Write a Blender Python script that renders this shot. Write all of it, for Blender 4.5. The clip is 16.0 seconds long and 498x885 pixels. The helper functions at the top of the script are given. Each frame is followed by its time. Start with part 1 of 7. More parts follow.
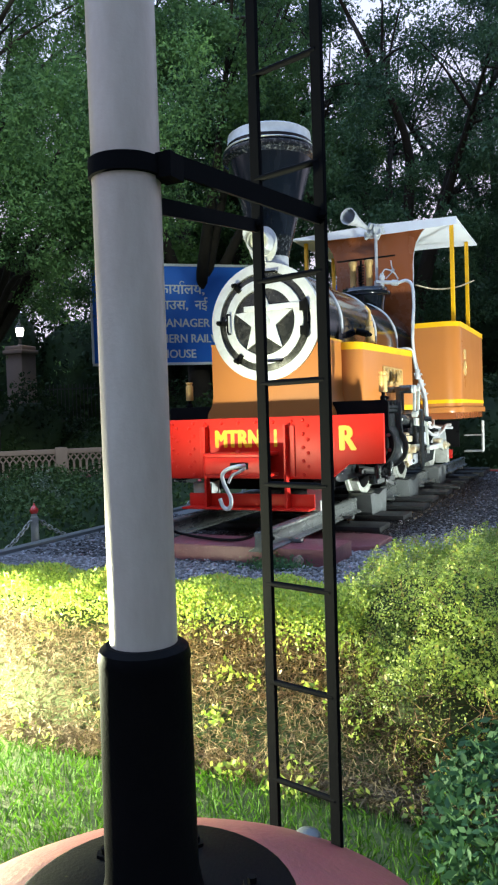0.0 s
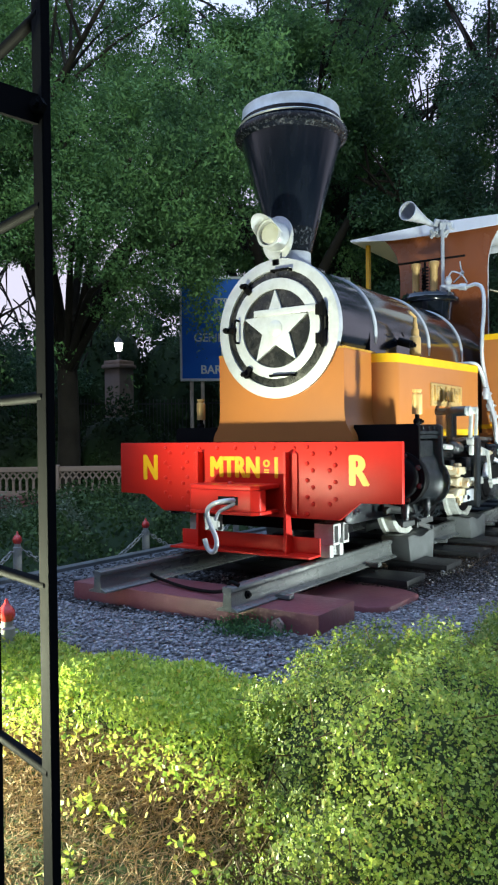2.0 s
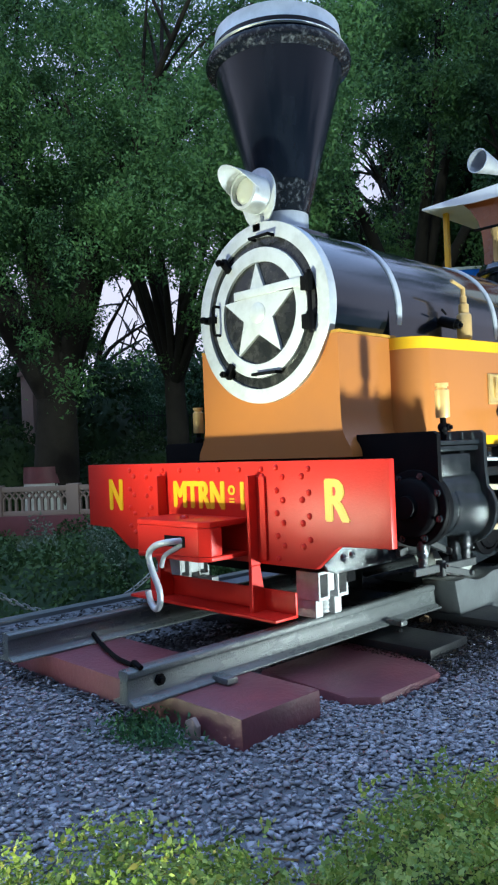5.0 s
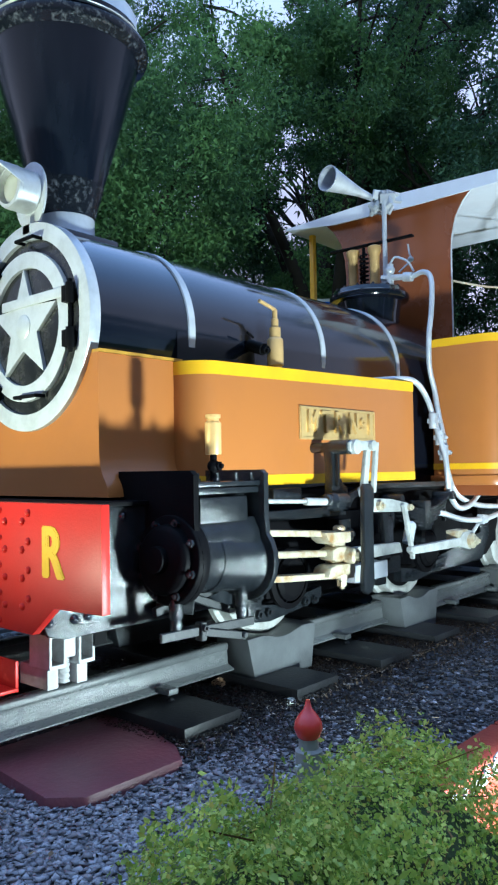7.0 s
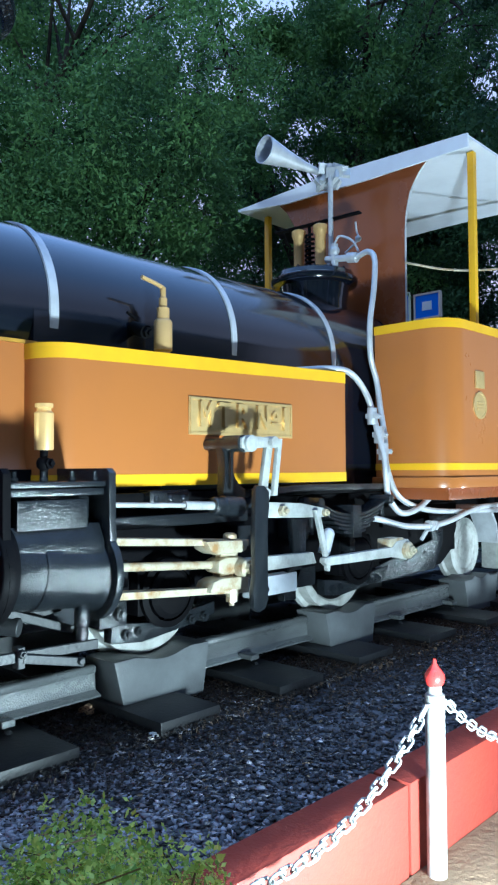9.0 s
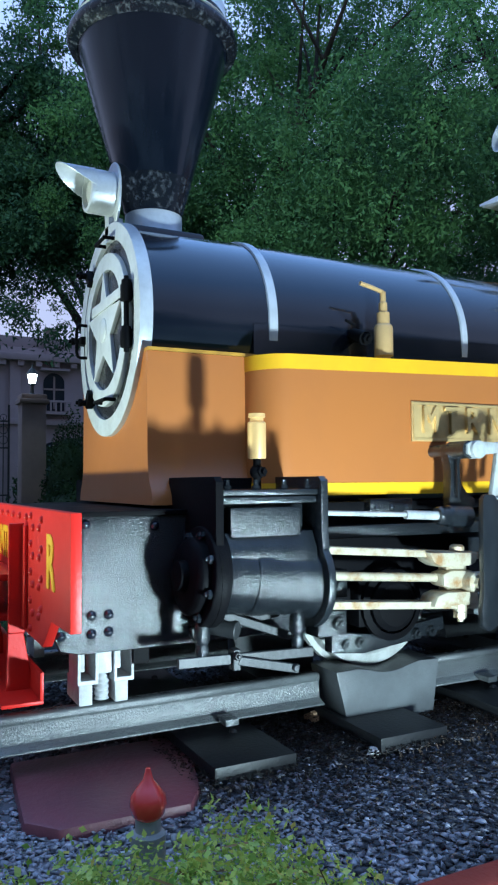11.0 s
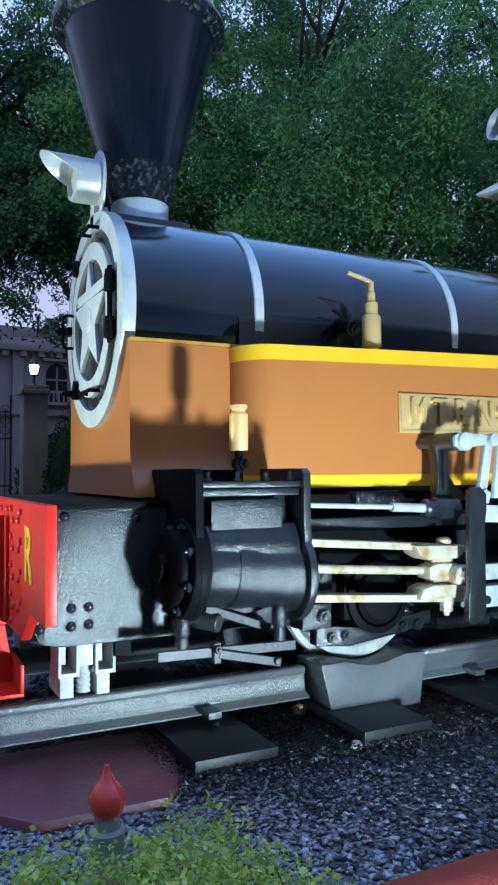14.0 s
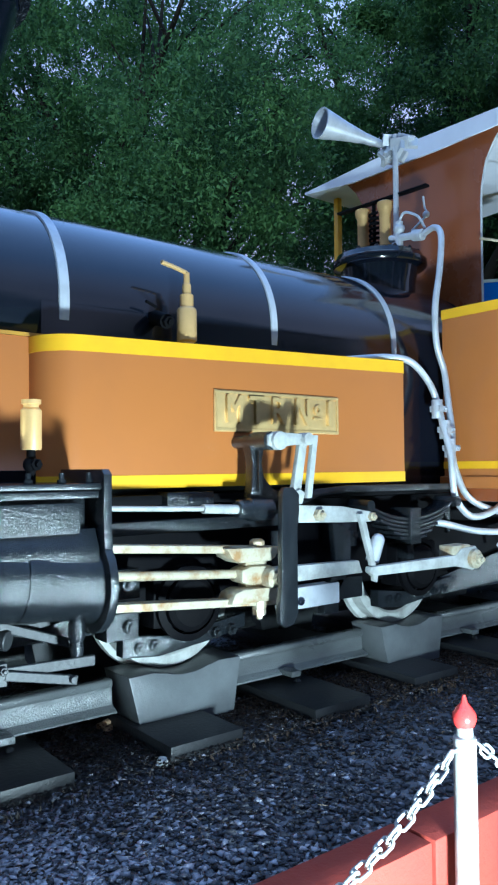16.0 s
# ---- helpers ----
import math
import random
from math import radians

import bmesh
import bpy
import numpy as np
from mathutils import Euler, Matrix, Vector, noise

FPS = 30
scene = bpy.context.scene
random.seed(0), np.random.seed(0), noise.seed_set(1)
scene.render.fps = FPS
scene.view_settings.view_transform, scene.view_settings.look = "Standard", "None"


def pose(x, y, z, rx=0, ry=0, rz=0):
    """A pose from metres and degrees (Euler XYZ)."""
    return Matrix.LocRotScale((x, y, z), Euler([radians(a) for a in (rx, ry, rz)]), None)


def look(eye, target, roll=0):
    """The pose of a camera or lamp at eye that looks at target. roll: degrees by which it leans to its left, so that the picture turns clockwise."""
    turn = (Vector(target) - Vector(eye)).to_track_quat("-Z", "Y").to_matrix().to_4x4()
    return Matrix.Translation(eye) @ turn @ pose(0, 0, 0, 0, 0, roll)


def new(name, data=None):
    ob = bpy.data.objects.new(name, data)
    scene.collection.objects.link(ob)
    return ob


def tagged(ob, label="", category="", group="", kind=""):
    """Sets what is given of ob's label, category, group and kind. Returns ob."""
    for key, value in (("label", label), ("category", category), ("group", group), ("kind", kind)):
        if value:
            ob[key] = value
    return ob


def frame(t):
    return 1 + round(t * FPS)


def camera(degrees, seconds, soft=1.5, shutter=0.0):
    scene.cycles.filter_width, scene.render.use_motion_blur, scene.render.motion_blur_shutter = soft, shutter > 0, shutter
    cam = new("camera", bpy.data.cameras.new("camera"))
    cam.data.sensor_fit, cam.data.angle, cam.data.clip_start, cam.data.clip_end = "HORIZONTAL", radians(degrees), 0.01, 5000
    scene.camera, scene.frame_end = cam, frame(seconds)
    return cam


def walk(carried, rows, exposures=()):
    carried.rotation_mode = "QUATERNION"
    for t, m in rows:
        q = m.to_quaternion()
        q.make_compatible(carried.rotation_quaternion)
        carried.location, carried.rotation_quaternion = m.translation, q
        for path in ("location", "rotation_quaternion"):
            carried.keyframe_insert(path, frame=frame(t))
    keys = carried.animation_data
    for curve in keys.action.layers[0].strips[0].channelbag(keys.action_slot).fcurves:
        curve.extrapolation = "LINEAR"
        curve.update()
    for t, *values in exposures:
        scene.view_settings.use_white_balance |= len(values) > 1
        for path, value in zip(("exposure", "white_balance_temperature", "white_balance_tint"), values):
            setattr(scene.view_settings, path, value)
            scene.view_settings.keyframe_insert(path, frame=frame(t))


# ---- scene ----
cam = camera(36.7, 16.0, 2.2)
METRES, EYE, TILT, LEAN, TURN = 4.7, 1.45, 0.0, 0.0, 23.8
PATH = [
    (0, (0.11, 0.061, 1.421), (-0.739, 1.871, 1.355), -1.9),
    (0.5, (0.18, 0.304, 1.44), (-0.681, 2.108, 1.381), -0.2),
    (1, (0.257, 0.57, 1.43), (-0.648, 2.353, 1.377), -0.1),
    (1.5, (0.342, 0.875, 1.456), (-0.702, 2.581, 1.429), -0.8),
    (2, (0.326, 1.146, 1.451), (-0.786, 2.808, 1.436), -0.6),
    (2.5, (0.269, 1.397, 1.472), (-0.882, 3.032, 1.452), -1.0),
    (3, (0.31, 1.682, 1.47), (-0.905, 3.27, 1.45), -1.0),
    (3.2, (0.336, 1.792, 1.49), (-0.918, 3.35, 1.465), -0.9),
    (5.3, (0.426, 2.627, 1.476), (-1.019, 4.009, 1.488), -2.7),
    (5.5, (0.446, 2.694, 1.482), (-1.006, 4.07, 1.488), -2.9),
    (6, (0.446, 2.913, 1.489), (-0.975, 4.319, 1.521), -1.6),
    (6.5, (0.481, 3.134, 1.496), (-0.857, 4.619, 1.554), -0.8),
    (7, (0.607, 3.355, 1.511), (-0.709, 4.859, 1.586), -0.9),
    (7.5, (0.688, 3.559, 1.508), (-0.636, 5.056, 1.578), -1.1),
    (8, (0.695, 3.8, 1.513), (-0.622, 5.303, 1.58), -0.1),
    (8.2, (0.703, 3.86, 1.511), (-0.613, 5.365, 1.577), -0.1),
    (10.3, (0.884, 4.253, 1.501), (-0.756, 5.392, 1.605), -1.0),
    (10.5, (0.868, 4.246, 1.495), (-0.819, 5.313, 1.603), -1.0),
    (11, (0.851, 4.227, 1.498), (-0.936, 5.12, 1.603), -0.5),
    (11.5, (0.849, 4.227, 1.5), (-0.981, 5.028, 1.603), -0.2),
    (12, (0.839, 4.231, 1.497), (-1.012, 4.981, 1.601), 0.0),
    (12.5, (0.831, 4.238, 1.494), (-1.033, 4.957, 1.591), 0.0),
    (13, (0.839, 4.25, 1.5), (-1.023, 4.975, 1.587), 0.0),
    (13.5, (0.85, 4.266, 1.497), (-0.993, 5.039, 1.582), -0.2),
    (14, (0.86, 4.301, 1.501), (-0.933, 5.185, 1.582), -0.4),
    (14.5, (0.851, 4.345, 1.497), (-0.875, 5.353, 1.571), -0.4),
    (15, (0.84, 4.394, 1.499), (-0.823, 5.503, 1.563), -0.1),
    (15.5, (0.814, 4.435, 1.506), (-0.785, 5.634, 1.572), 0.2),
    (16, (0.8, 4.496, 1.518), (-0.779, 5.722, 1.583), -0.5),
]
EXPOSE = [(0.0, 0.63, 6800, -5), (1.0, 0.61, 6700, -6), (2.0, 0.48, 6600, -6), (3.2, 0.5, 6500, -7), (5.5, 0.5, 5950, -8), (7.0, 0.33, 5650, -8), (8.0, 0.15, 5400, -8), (16.0, 0.07, 5180, -8)]
walk(cam, [(t, look(eye, target, roll)) for t, eye, target, roll in PATH], EXPOSE)

# ---- world and lamps ----
world = bpy.data.worlds.new("dusk_sky")
scene.world = world
world.use_nodes = True
wn = world.node_tree.nodes
sky = wn.new("ShaderNodeTexSky")
sky.sky_type = "NISHITA"
sky.sun_disc = False
sky.sun_elevation = radians(4.0)
sky.sun_rotation = radians(250)
sky.air_density, sky.dust_density, sky.ozone_density = 1.0, 0.6, 3.0
# thin even haze of dusk over the clear sky
haze = wn.new("ShaderNodeMix")
haze.data_type = "RGBA"
haze.inputs["B"].default_value = (7.2, 6.3, 8.2, 1)
where, part_z, fade = wn.new("ShaderNodeTexCoord"), wn.new("ShaderNodeSeparateXYZ"), wn.new("ShaderNodeMapRange")
fade.inputs["From Min"].default_value, fade.inputs["From Max"].default_value = 0.25, 0.75
fade.inputs["To Min"].default_value, fade.inputs["To Max"].default_value = 0.9, 0.1
world.node_tree.links.new(where.outputs["Generated"], part_z.inputs["Vector"])
world.node_tree.links.new(part_z.outputs["Z"], fade.inputs["Value"])
world.node_tree.links.new(fade.outputs["Result"], haze.inputs["Factor"])
# deep blue overhead once the sun is down
deep = wn.new("ShaderNodeMix")
deep.data_type = "RGBA"
deep.inputs["Factor"].default_value = 0.7
deep.inputs["B"].default_value = (3.0, 5.0, 10.5, 1)
world.node_tree.links.new(sky.outputs["Color"], deep.inputs["A"])
world.node_tree.links.new(deep.outputs["Result"], haze.inputs["A"])
world.node_tree.links.new(haze.outputs["Result"], wn["Background"].inputs["Color"])
# the dome overhead is brighter than the hazy rim
dome = wn.new("ShaderNodeMapRange")
dome.inputs["From Min"].default_value, dome.inputs["From Max"].default_value = 0.35, 0.9
dome.inputs["To Min"].default_value, dome.inputs["To Max"].default_value = 0.09, 0.25
world.node_tree.links.new(part_z.outputs["Z"], dome.inputs["Value"])
# the afterglow stands over the trees; the sky opposite is already dim
glowway, side_fade, both_fade = wn.new("ShaderNodeVectorMath"), wn.new("ShaderNodeMapRange"), wn.new("ShaderNodeMath")
glowway.operation, both_fade.operation = "DOT_PRODUCT", "MULTIPLY"
glowway.inputs[1].default_value = (-0.88, 0.47, 0.0)
side_fade.inputs["From Min"].default_value, side_fade.inputs["From Max"].default_value = -0.9, 0.6
side_fade.inputs["To Min"].default_value, side_fade.inputs["To Max"].default_value = 0.36, 1.05
world.node_tree.links.new(where.outputs["Generated"], glowway.inputs[0])
world.node_tree.links.new(glowway.outputs["Value"], side_fade.inputs["Value"])
world.node_tree.links.new(side_fade.outputs["Result"], both_fade.inputs[0])
world.node_tree.links.new(dome.outputs["Result"], both_fade.inputs[1])
world.node_tree.links.new(both_fade.outputs[0], wn["Background"].inputs["Strength"])


def lamp(name, kind, energy, colour, m, **more):
    data = bpy.data.lights.new(name, kind)
    data.energy, data.color = energy, colour
    for key, value in more.items():
        if key == "size":
            data.shadow_soft_size = value
        elif key == "cone":
            data.spot_size = radians(value)
        elif key == "blend":
            data.spot_blend = value
        elif key == "angle":
            data.angle = radians(value)
    ob = new(name, data)
    ob.matrix_world = m
    return ob


# overhead fill added for zenith glow, and the ground floodlights round the plinth
lamp("zenith_fill", "SUN", 0.55, (0.7, 0.84, 1.0), look((1, -4, 30), (0, 0, 0)), angle=50)
lamp("floodlight_side", "SPOT", 435, (0.92, 0.97, 1.0), look((0.46, 5.66, 0.555), (-2.1, 6.7, 1.85)), size=0.1, cone=130, blend=0.5)
lamp("floodlight_front", "SPOT", 770, (1.0, 0.97, 0.74), look((-2.85, 1.98, 0.53), (-0.95, 3.2, 0.7)), size=0.1, cone=124, blend=0.5)
# third flood is unseen, assumed and added to light the cab
lamp("assumed_cab_floodlight", "SPOT", 380, (0.93, 0.96, 1.0), look((0.9, 9.3, 0.4), (-1.6, 8.7, 2.2)), size=0.06, cone=75, blend=0.6)
# unseen fill spot added to brighten the trees, and the gateway's lit lanterns
lamp("tree_fill_spot", "SPOT", 2800, (0.86, 0.98, 0.92), look((-0.75, 1.35, 9.0), (-12.0, 12.6, 7.0)), size=0.2, cone=70, blend=0.7)
for x, y in ((-19.4, 21.9), (-23.8, 8.75), (-21.6, 14.6), (-24.6, 2.6)):
    lamp("gate_lantern_light", "POINT", 14, (1.0, 0.93, 0.85), pose(x + 0.5, y - 0.5, 5.2), size=0.2)


# ---- materials ----
def shader(name):
    m = bpy.data.materials.new(name)
    m.use_nodes = True
    nt = m.node_tree
    return m, nt, nt.nodes["Principled BSDF"], nt.nodes.new, nt.links.new


def noise_node(add, link, scale, detail=4.0, rough=0.6, coords="Object"):
    tc = add("ShaderNodeTexCoord")
    n = add("ShaderNodeTexNoise")
    n.inputs["Scale"].default_value = scale
    n.inputs["Detail"].default_value = detail
    n.inputs["Roughness"].default_value = rough
    link(tc.outputs[coords], n.inputs["Vector"])
    return n


def ramp(add, link, source, a, b, lo, hi):
    r = add("ShaderNodeValToRGB")
    r.color_ramp.elements[0].position, r.color_ramp.elements[1].position = lo, hi
    r.color_ramp.elements[0].color, r.color_ramp.elements[1].color = (*a, 1), (*b, 1)
    link(source, r.inputs["Fac"])
    return r


def paint(name, base, dirt=None, rough=0.35, metal=0.0, coarse=2.5, fine=60.0, bump=0.12, amount=0.5, coat=0.0, vary=0.0, spec=0.5, lo=0.42, hi=0.78, span=(0.1, 0.14), stretch=None):
    """A surface with stains at a coarse scale, grain at a fine one, and a relief."""
    m, nt, bsdf, add, link = shader(name)
    dirt = dirt or tuple(c * 0.6 for c in base)
    big = noise_node(add, link, coarse, 6, 0.65)
    small = noise_node(add, link, fine, 3, 0.6)
    if stretch:
        # runs and streaks: the stain drawn out along one axis
        mp = add("ShaderNodeMapping")
        mp.inputs["Scale"].default_value = stretch
        link(big.inputs["Vector"].links[0].from_socket, mp.inputs["Vector"])
        link(mp.outputs["Vector"], big.inputs["Vector"])
    stain = ramp(add, link, big.outputs["Fac"], (0, 0, 0), (1, 1, 1), lo, hi)
    mul = add("ShaderNodeMath")
    mul.operation = "MULTIPLY"
    mul.inputs[1].default_value = amount
    link(stain.outputs["Color"], mul.inputs[0])
    mix = add("ShaderNodeMix")
    mix.data_type = "RGBA"
    mix.inputs["A"].default_value, mix.inputs["B"].default_value = (*base, 1), (*dirt, 1)
    link(mul.outputs[0], mix.inputs["Factor"])
    out = mix.outputs["Result"]
    if vary:
        info, hsv, mr = add("ShaderNodeObjectInfo"), add("ShaderNodeHueSaturation"), add("ShaderNodeMapRange")
        mr.inputs["To Min"].default_value, mr.inputs["To Max"].default_value = 1 - vary, 1 + vary
        link(info.outputs["Random"], mr.inputs["Value"])
        link(mr.outputs["Result"], hsv.inputs["Value"])
        link(out, hsv.inputs["Color"])
        out = hsv.outputs["Color"]
    link(out, bsdf.inputs["Base Color"])
    rr = add("ShaderNodeMapRange")
    rr.inputs["To Min"].default_value, rr.inputs["To Max"].default_value = max(0.03, rough - span[0]), min(1, rough + span[1])
    link(big.outputs["Fac"], rr.inputs["Value"])
    link(rr.outputs["Result"], bsdf.inputs["Roughness"])
    bsdf.inputs["Metallic"].default_value = metal
    bsdf.inputs["Specular IOR Level"].default_value = spec
    bsdf.inputs["Coat Weight"].default_value = coat
    bsdf.inputs["Coat Roughness"].default_value = 0.12
    bp = add("ShaderNodeBump")
    bp.inputs["Strength"].default_value = bump
    bp.inputs["Distance"].default_value = 0.01
    link(small.outputs["Fac"], bp.inputs["Height"])
    link(bp.outputs["Normal"], bsdf.inputs["Normal"])
    return m


def foliage(name, dark, light, rough=0.65, through_leaf=0.25, dry=None, gloss=0.25):
    """Leaves: each leaf its own tint, some light passes through."""
    m, nt, bsdf, add, link = shader(name)
    geo = add("ShaderNodeNewGeometry")
    r = ramp(add, link, geo.outputs["Random Per Island"], dark, light, 0.0, 1.0)
    if dry:
        r.color_ramp.elements[1].position = 0.94
        r.color_ramp.elements.new(0.97).color = (*dry, 1)
    n = noise_node(add, link, 0.9, 3, 0.5)
    mix = add("ShaderNodeMix")
    mix.data_type, mix.blend_type = "RGBA", "MULTIPLY"
    mix.inputs["Factor"].default_value = 0.85
    sh = ramp(add, link, n.outputs["Fac"], (0.4, 0.45, 0.48), (1.35, 1.3, 1.05), 0.34, 0.66)
    link(r.outputs["Color"], mix.inputs["A"])
    link(sh.outputs["Color"], mix.inputs["B"])
    link(mix.outputs["Result"], bsdf.inputs["Base Color"])
    bsdf.inputs["Roughness"].default_value = rough
    bsdf.inputs["Specular IOR Level"].default_value = gloss
    tr, add_sh, out = add("ShaderNodeBsdfTranslucent"), add("ShaderNodeMixShader"), nt.nodes["Material Output"]
    link(mix.outputs["Result"], tr.inputs["Color"])
    add_sh.inputs["Fac"].default_value = through_leaf
    link(bsdf.outputs[0], add_sh.inputs[1])
    link(tr.outputs[0], add_sh.inputs[2])
    link(add_sh.outputs[0], out.inputs["Surface"])
    return m


def glow(name, colour, strength):
    m, nt, bsdf, add, link = shader(name)
    bsdf.inputs["Base Color"].default_value = (*colour, 1)
    bsdf.inputs["Emission Color"].default_value = (*colour, 1)
    bsdf.inputs["Emission Strength"].default_value = strength
    return m


def speckle(name, tones, rough=0.8, vary_island=True, scale=40.0):
    """Stones: each its own grey."""
    m, nt, bsdf, add, link = shader(name)
    geo = add("ShaderNodeNewGeometry")
    r = add("ShaderNodeValToRGB")
    els = r.color_ramp.elements
    while len(els) < len(tones):
        els.new(0.5)
    for i, c in enumerate(tones):
        els[i].position, els[i].color = i / (len(tones) - 1), (*c, 1)
    link(geo.outputs["Random Per Island"], r.inputs["Fac"])
    n = noise_node(add, link, scale, 4, 0.6)
    mix = add("ShaderNodeMix")
    mix.data_type, mix.blend_type = "RGBA", "MULTIPLY"
    mix.inputs["Factor"].default_value = 0.6
    sh = ramp(add, link, n.outputs["Fac"], (0.5, 0.5, 0.5), (1.2, 1.2, 1.2), 0.3, 0.7)
    link(r.outputs["Color"], mix.inputs["A"])
    link(sh.outputs["Color"], mix.inputs["B"])
    link(mix.outputs["Result"], bsdf.inputs["Base Color"])
    bsdf.inputs["Roughness"].default_value = rough
    bsdf.inputs["Specular IOR Level"].default_value = 0.2
    return m


BLACK = paint("black_gloss_paint", (0.006, 0.008, 0.015), (0.014, 0.016, 0.024), 0.12, coarse=3, fine=160, bump=0.01, coat=0.7, span=(0.03, 0.06))
BLACKD = paint("dusty_black_paint", (0.012, 0.013, 0.015), (0.07, 0.066, 0.064), 0.24, coarse=12, fine=130, bump=0.05, amount=0.6, lo=0.45, hi=0.7)
FUNNEL = paint("streaked_black_paint", (0.005, 0.0075, 0.015), (0.016, 0.02, 0.032), 0.15, coarse=10, fine=150, bump=0.03, coat=0.1, amount=0.7, stretch=(1, 1, 0.1), span=(0.05, 0.1), spec=0.4)
SCUFF = paint("scuffed_black_and_silver_paint", (0.008, 0.01, 0.016), (0.3, 0.315, 0.345), 0.22, coarse=40, fine=120, bump=0.1, amount=0.5, lo=0.52, hi=0.76, spec=0.5)
BLACKR = paint("black_brushed_paint", (0.009, 0.011, 0.0135), (0.03, 0.034, 0.038), 0.17, coarse=18, fine=180, bump=0.3, spec=0.75, stretch=(1, 1, 0.3), span=(0.06, 0.12))
BLACKC = paint("black_painted_casting", (0.008, 0.0095, 0.0115), (0.02, 0.023, 0.026), 0.2, coarse=22, fine=145, bump=0.4, spec=0.65, stretch=(1, 1, 0.25), span=(0.06, 0.12))
BLACKM = paint("black_matt_iron", (0.004, 0.004, 0.005), (0.009, 0.0085, 0.008), 0.5, coarse=8, fine=110, bump=0.12, spec=0.04)
ORANGE = paint("orange_brown_paint", (0.42, 0.15, 0.035), (0.34, 0.12, 0.03), 0.3, coarse=1.6, fine=110, bump=0.035, coat=0.25, amount=0.6)
YELLOW = paint("yellow_paint", (0.80, 0.45, 0.008), (0.66, 0.33, 0.01), 0.35, coarse=7, fine=120, bump=0.04)
OCHRE = paint("dull_ochre_paint", (0.5, 0.27, 0.03), (0.2, 0.08, 0.02), 0.4, coarse=14, fine=90, bump=0.1, amount=0.8)
BROWN = paint("brown_cab_paint", (0.24, 0.07, 0.022), (0.16, 0.045, 0.016), 0.25, coarse=2, fine=100, bump=0.03, coat=0.4)
RED = paint("red_gloss_paint", (0.58, 0.018, 0.012), (0.45, 0.013, 0.01), 0.36, coarse=5, fine=95, bump=0.09, coat=0.0, spec=0.22)
SILVER = paint("silver_paint", (0.6, 0.62, 0.66), (0.3, 0.31, 0.33), 0.38, metal=0.25, coarse=11, fine=130, bump=0.08, amount=0.6)
WHITE = paint("white_paint", (0.43, 0.44, 0.42), (0.16, 0.15, 0.13), 0.42, coarse=16, fine=80, bump=0.15, amount=0.75)
POSTWHITE = paint("weathered_white_post_paint", (0.3, 0.3, 0.29), (0.13, 0.12, 0.1), 0.45, coarse=12, fine=80, bump=0.15, amount=0.8)
CREAM = paint("cream_metalwork", (0.46, 0.415, 0.3), (0.26, 0.125, 0.022), 0.34, metal=0.2, coarse=15, fine=60, bump=0.15, amount=0.85, lo=0.47, hi=0.68)
BRASS = paint("brass", (0.72, 0.47, 0.19), (0.5, 0.3, 0.1), 0.36, metal=0.3, coarse=12, fine=150, bump=0.05, amount=0.5)
GOLDP = paint("brass_plate", (0.68, 0.48, 0.2), (0.45, 0.28, 0.1), 0.4, metal=0.45, coarse=16, fine=160, bump=0.08, amount=0.5)
STEEL = paint("bare_steel", (0.5, 0.5, 0.5), (0.3, 0.22, 0.14), 0.3, metal=0.8, coarse=9, fine=120, bump=0.1, amount=0.7)
RAILP = paint("grey_rail_paint", (0.11, 0.118, 0.12), (0.035, 0.037, 0.039), 0.26, coarse=9, fine=145, bump=0.34, amount=0.85, stretch=(1, 0.35, 1), spec=0.7)
CHOCK = paint("grey_block_paint", (0.105, 0.112, 0.117), (0.05, 0.052, 0.055), 0.36, coarse=5, fine=70, bump=0.14, amount=0.7, spec=0.5)
SLEEPER = paint("dark_sleeper", (0.012, 0.0125, 0.014), (0.03, 0.031, 0.033), 0.42, coarse=5, fine=60, bump=0.2, vary=0.2, spec=0.35)
MAROON = paint("maroon_concrete", (0.17, 0.052, 0.064), (0.085, 0.035, 0.042), 0.4, coarse=4, fine=45, bump=0.3, amount=0.6)
PLINTHRED = paint("faded_red_cement_paint", (0.27, 0.065, 0.065), (0.15, 0.045, 0.045), 0.5, coarse=4, fine=45, bump=0.3, amount=0.7)
WALLRED = paint("red_kerb_paint", (0.23, 0.032, 0.02), (0.15, 0.024, 0.018), 0.6, coarse=4, fine=50, bump=0.25, amount=0.7, spec=0.3)
KNOBRED = paint("red_finial_paint", (0.62, 0.04, 0.035), (0.42, 0.03, 0.03), 0.25, coarse=9, fine=90, bump=0.08, coat=0.8)
ZINC = paint("galvanised_pole", (0.74, 0.66, 0.6), (0.36, 0.27, 0.21), 0.38, metal=0.15, coarse=2.2, fine=60, bump=0.12, amount=0.85, lo=0.36, hi=0.66, stretch=(1, 1, 0.3))
WOODCHIP = paint("split_wood", (0.5, 0.33, 0.2), (0.3, 0.18, 0.1), 0.7, coarse=14, fine=90, bump=0.3, stretch=(1, 0.2, 1))
PALESTONE = paint("pale_stone", (0.6, 0.58, 0.54), (0.4, 0.38, 0.36), 0.8, coarse=30, fine=120, bump=0.4)
LADDER = paint("ladder_paint", (0.005, 0.0055, 0.007), (0.009, 0.009, 0.01), 0.7, coarse=6, fine=120, bump=0.06, spec=0.03)
SOIL = paint("dry_soil", (0.16, 0.105, 0.06), (0.09, 0.06, 0.035), 0.95, coarse=3, fine=35, bump=0.8, amount=0.8)
LAWNB = paint("lawn_ground", (0.05, 0.075, 0.02), (0.07, 0.06, 0.03), 0.95, coarse=3, fine=40, bump=0.8, amount=0.7)
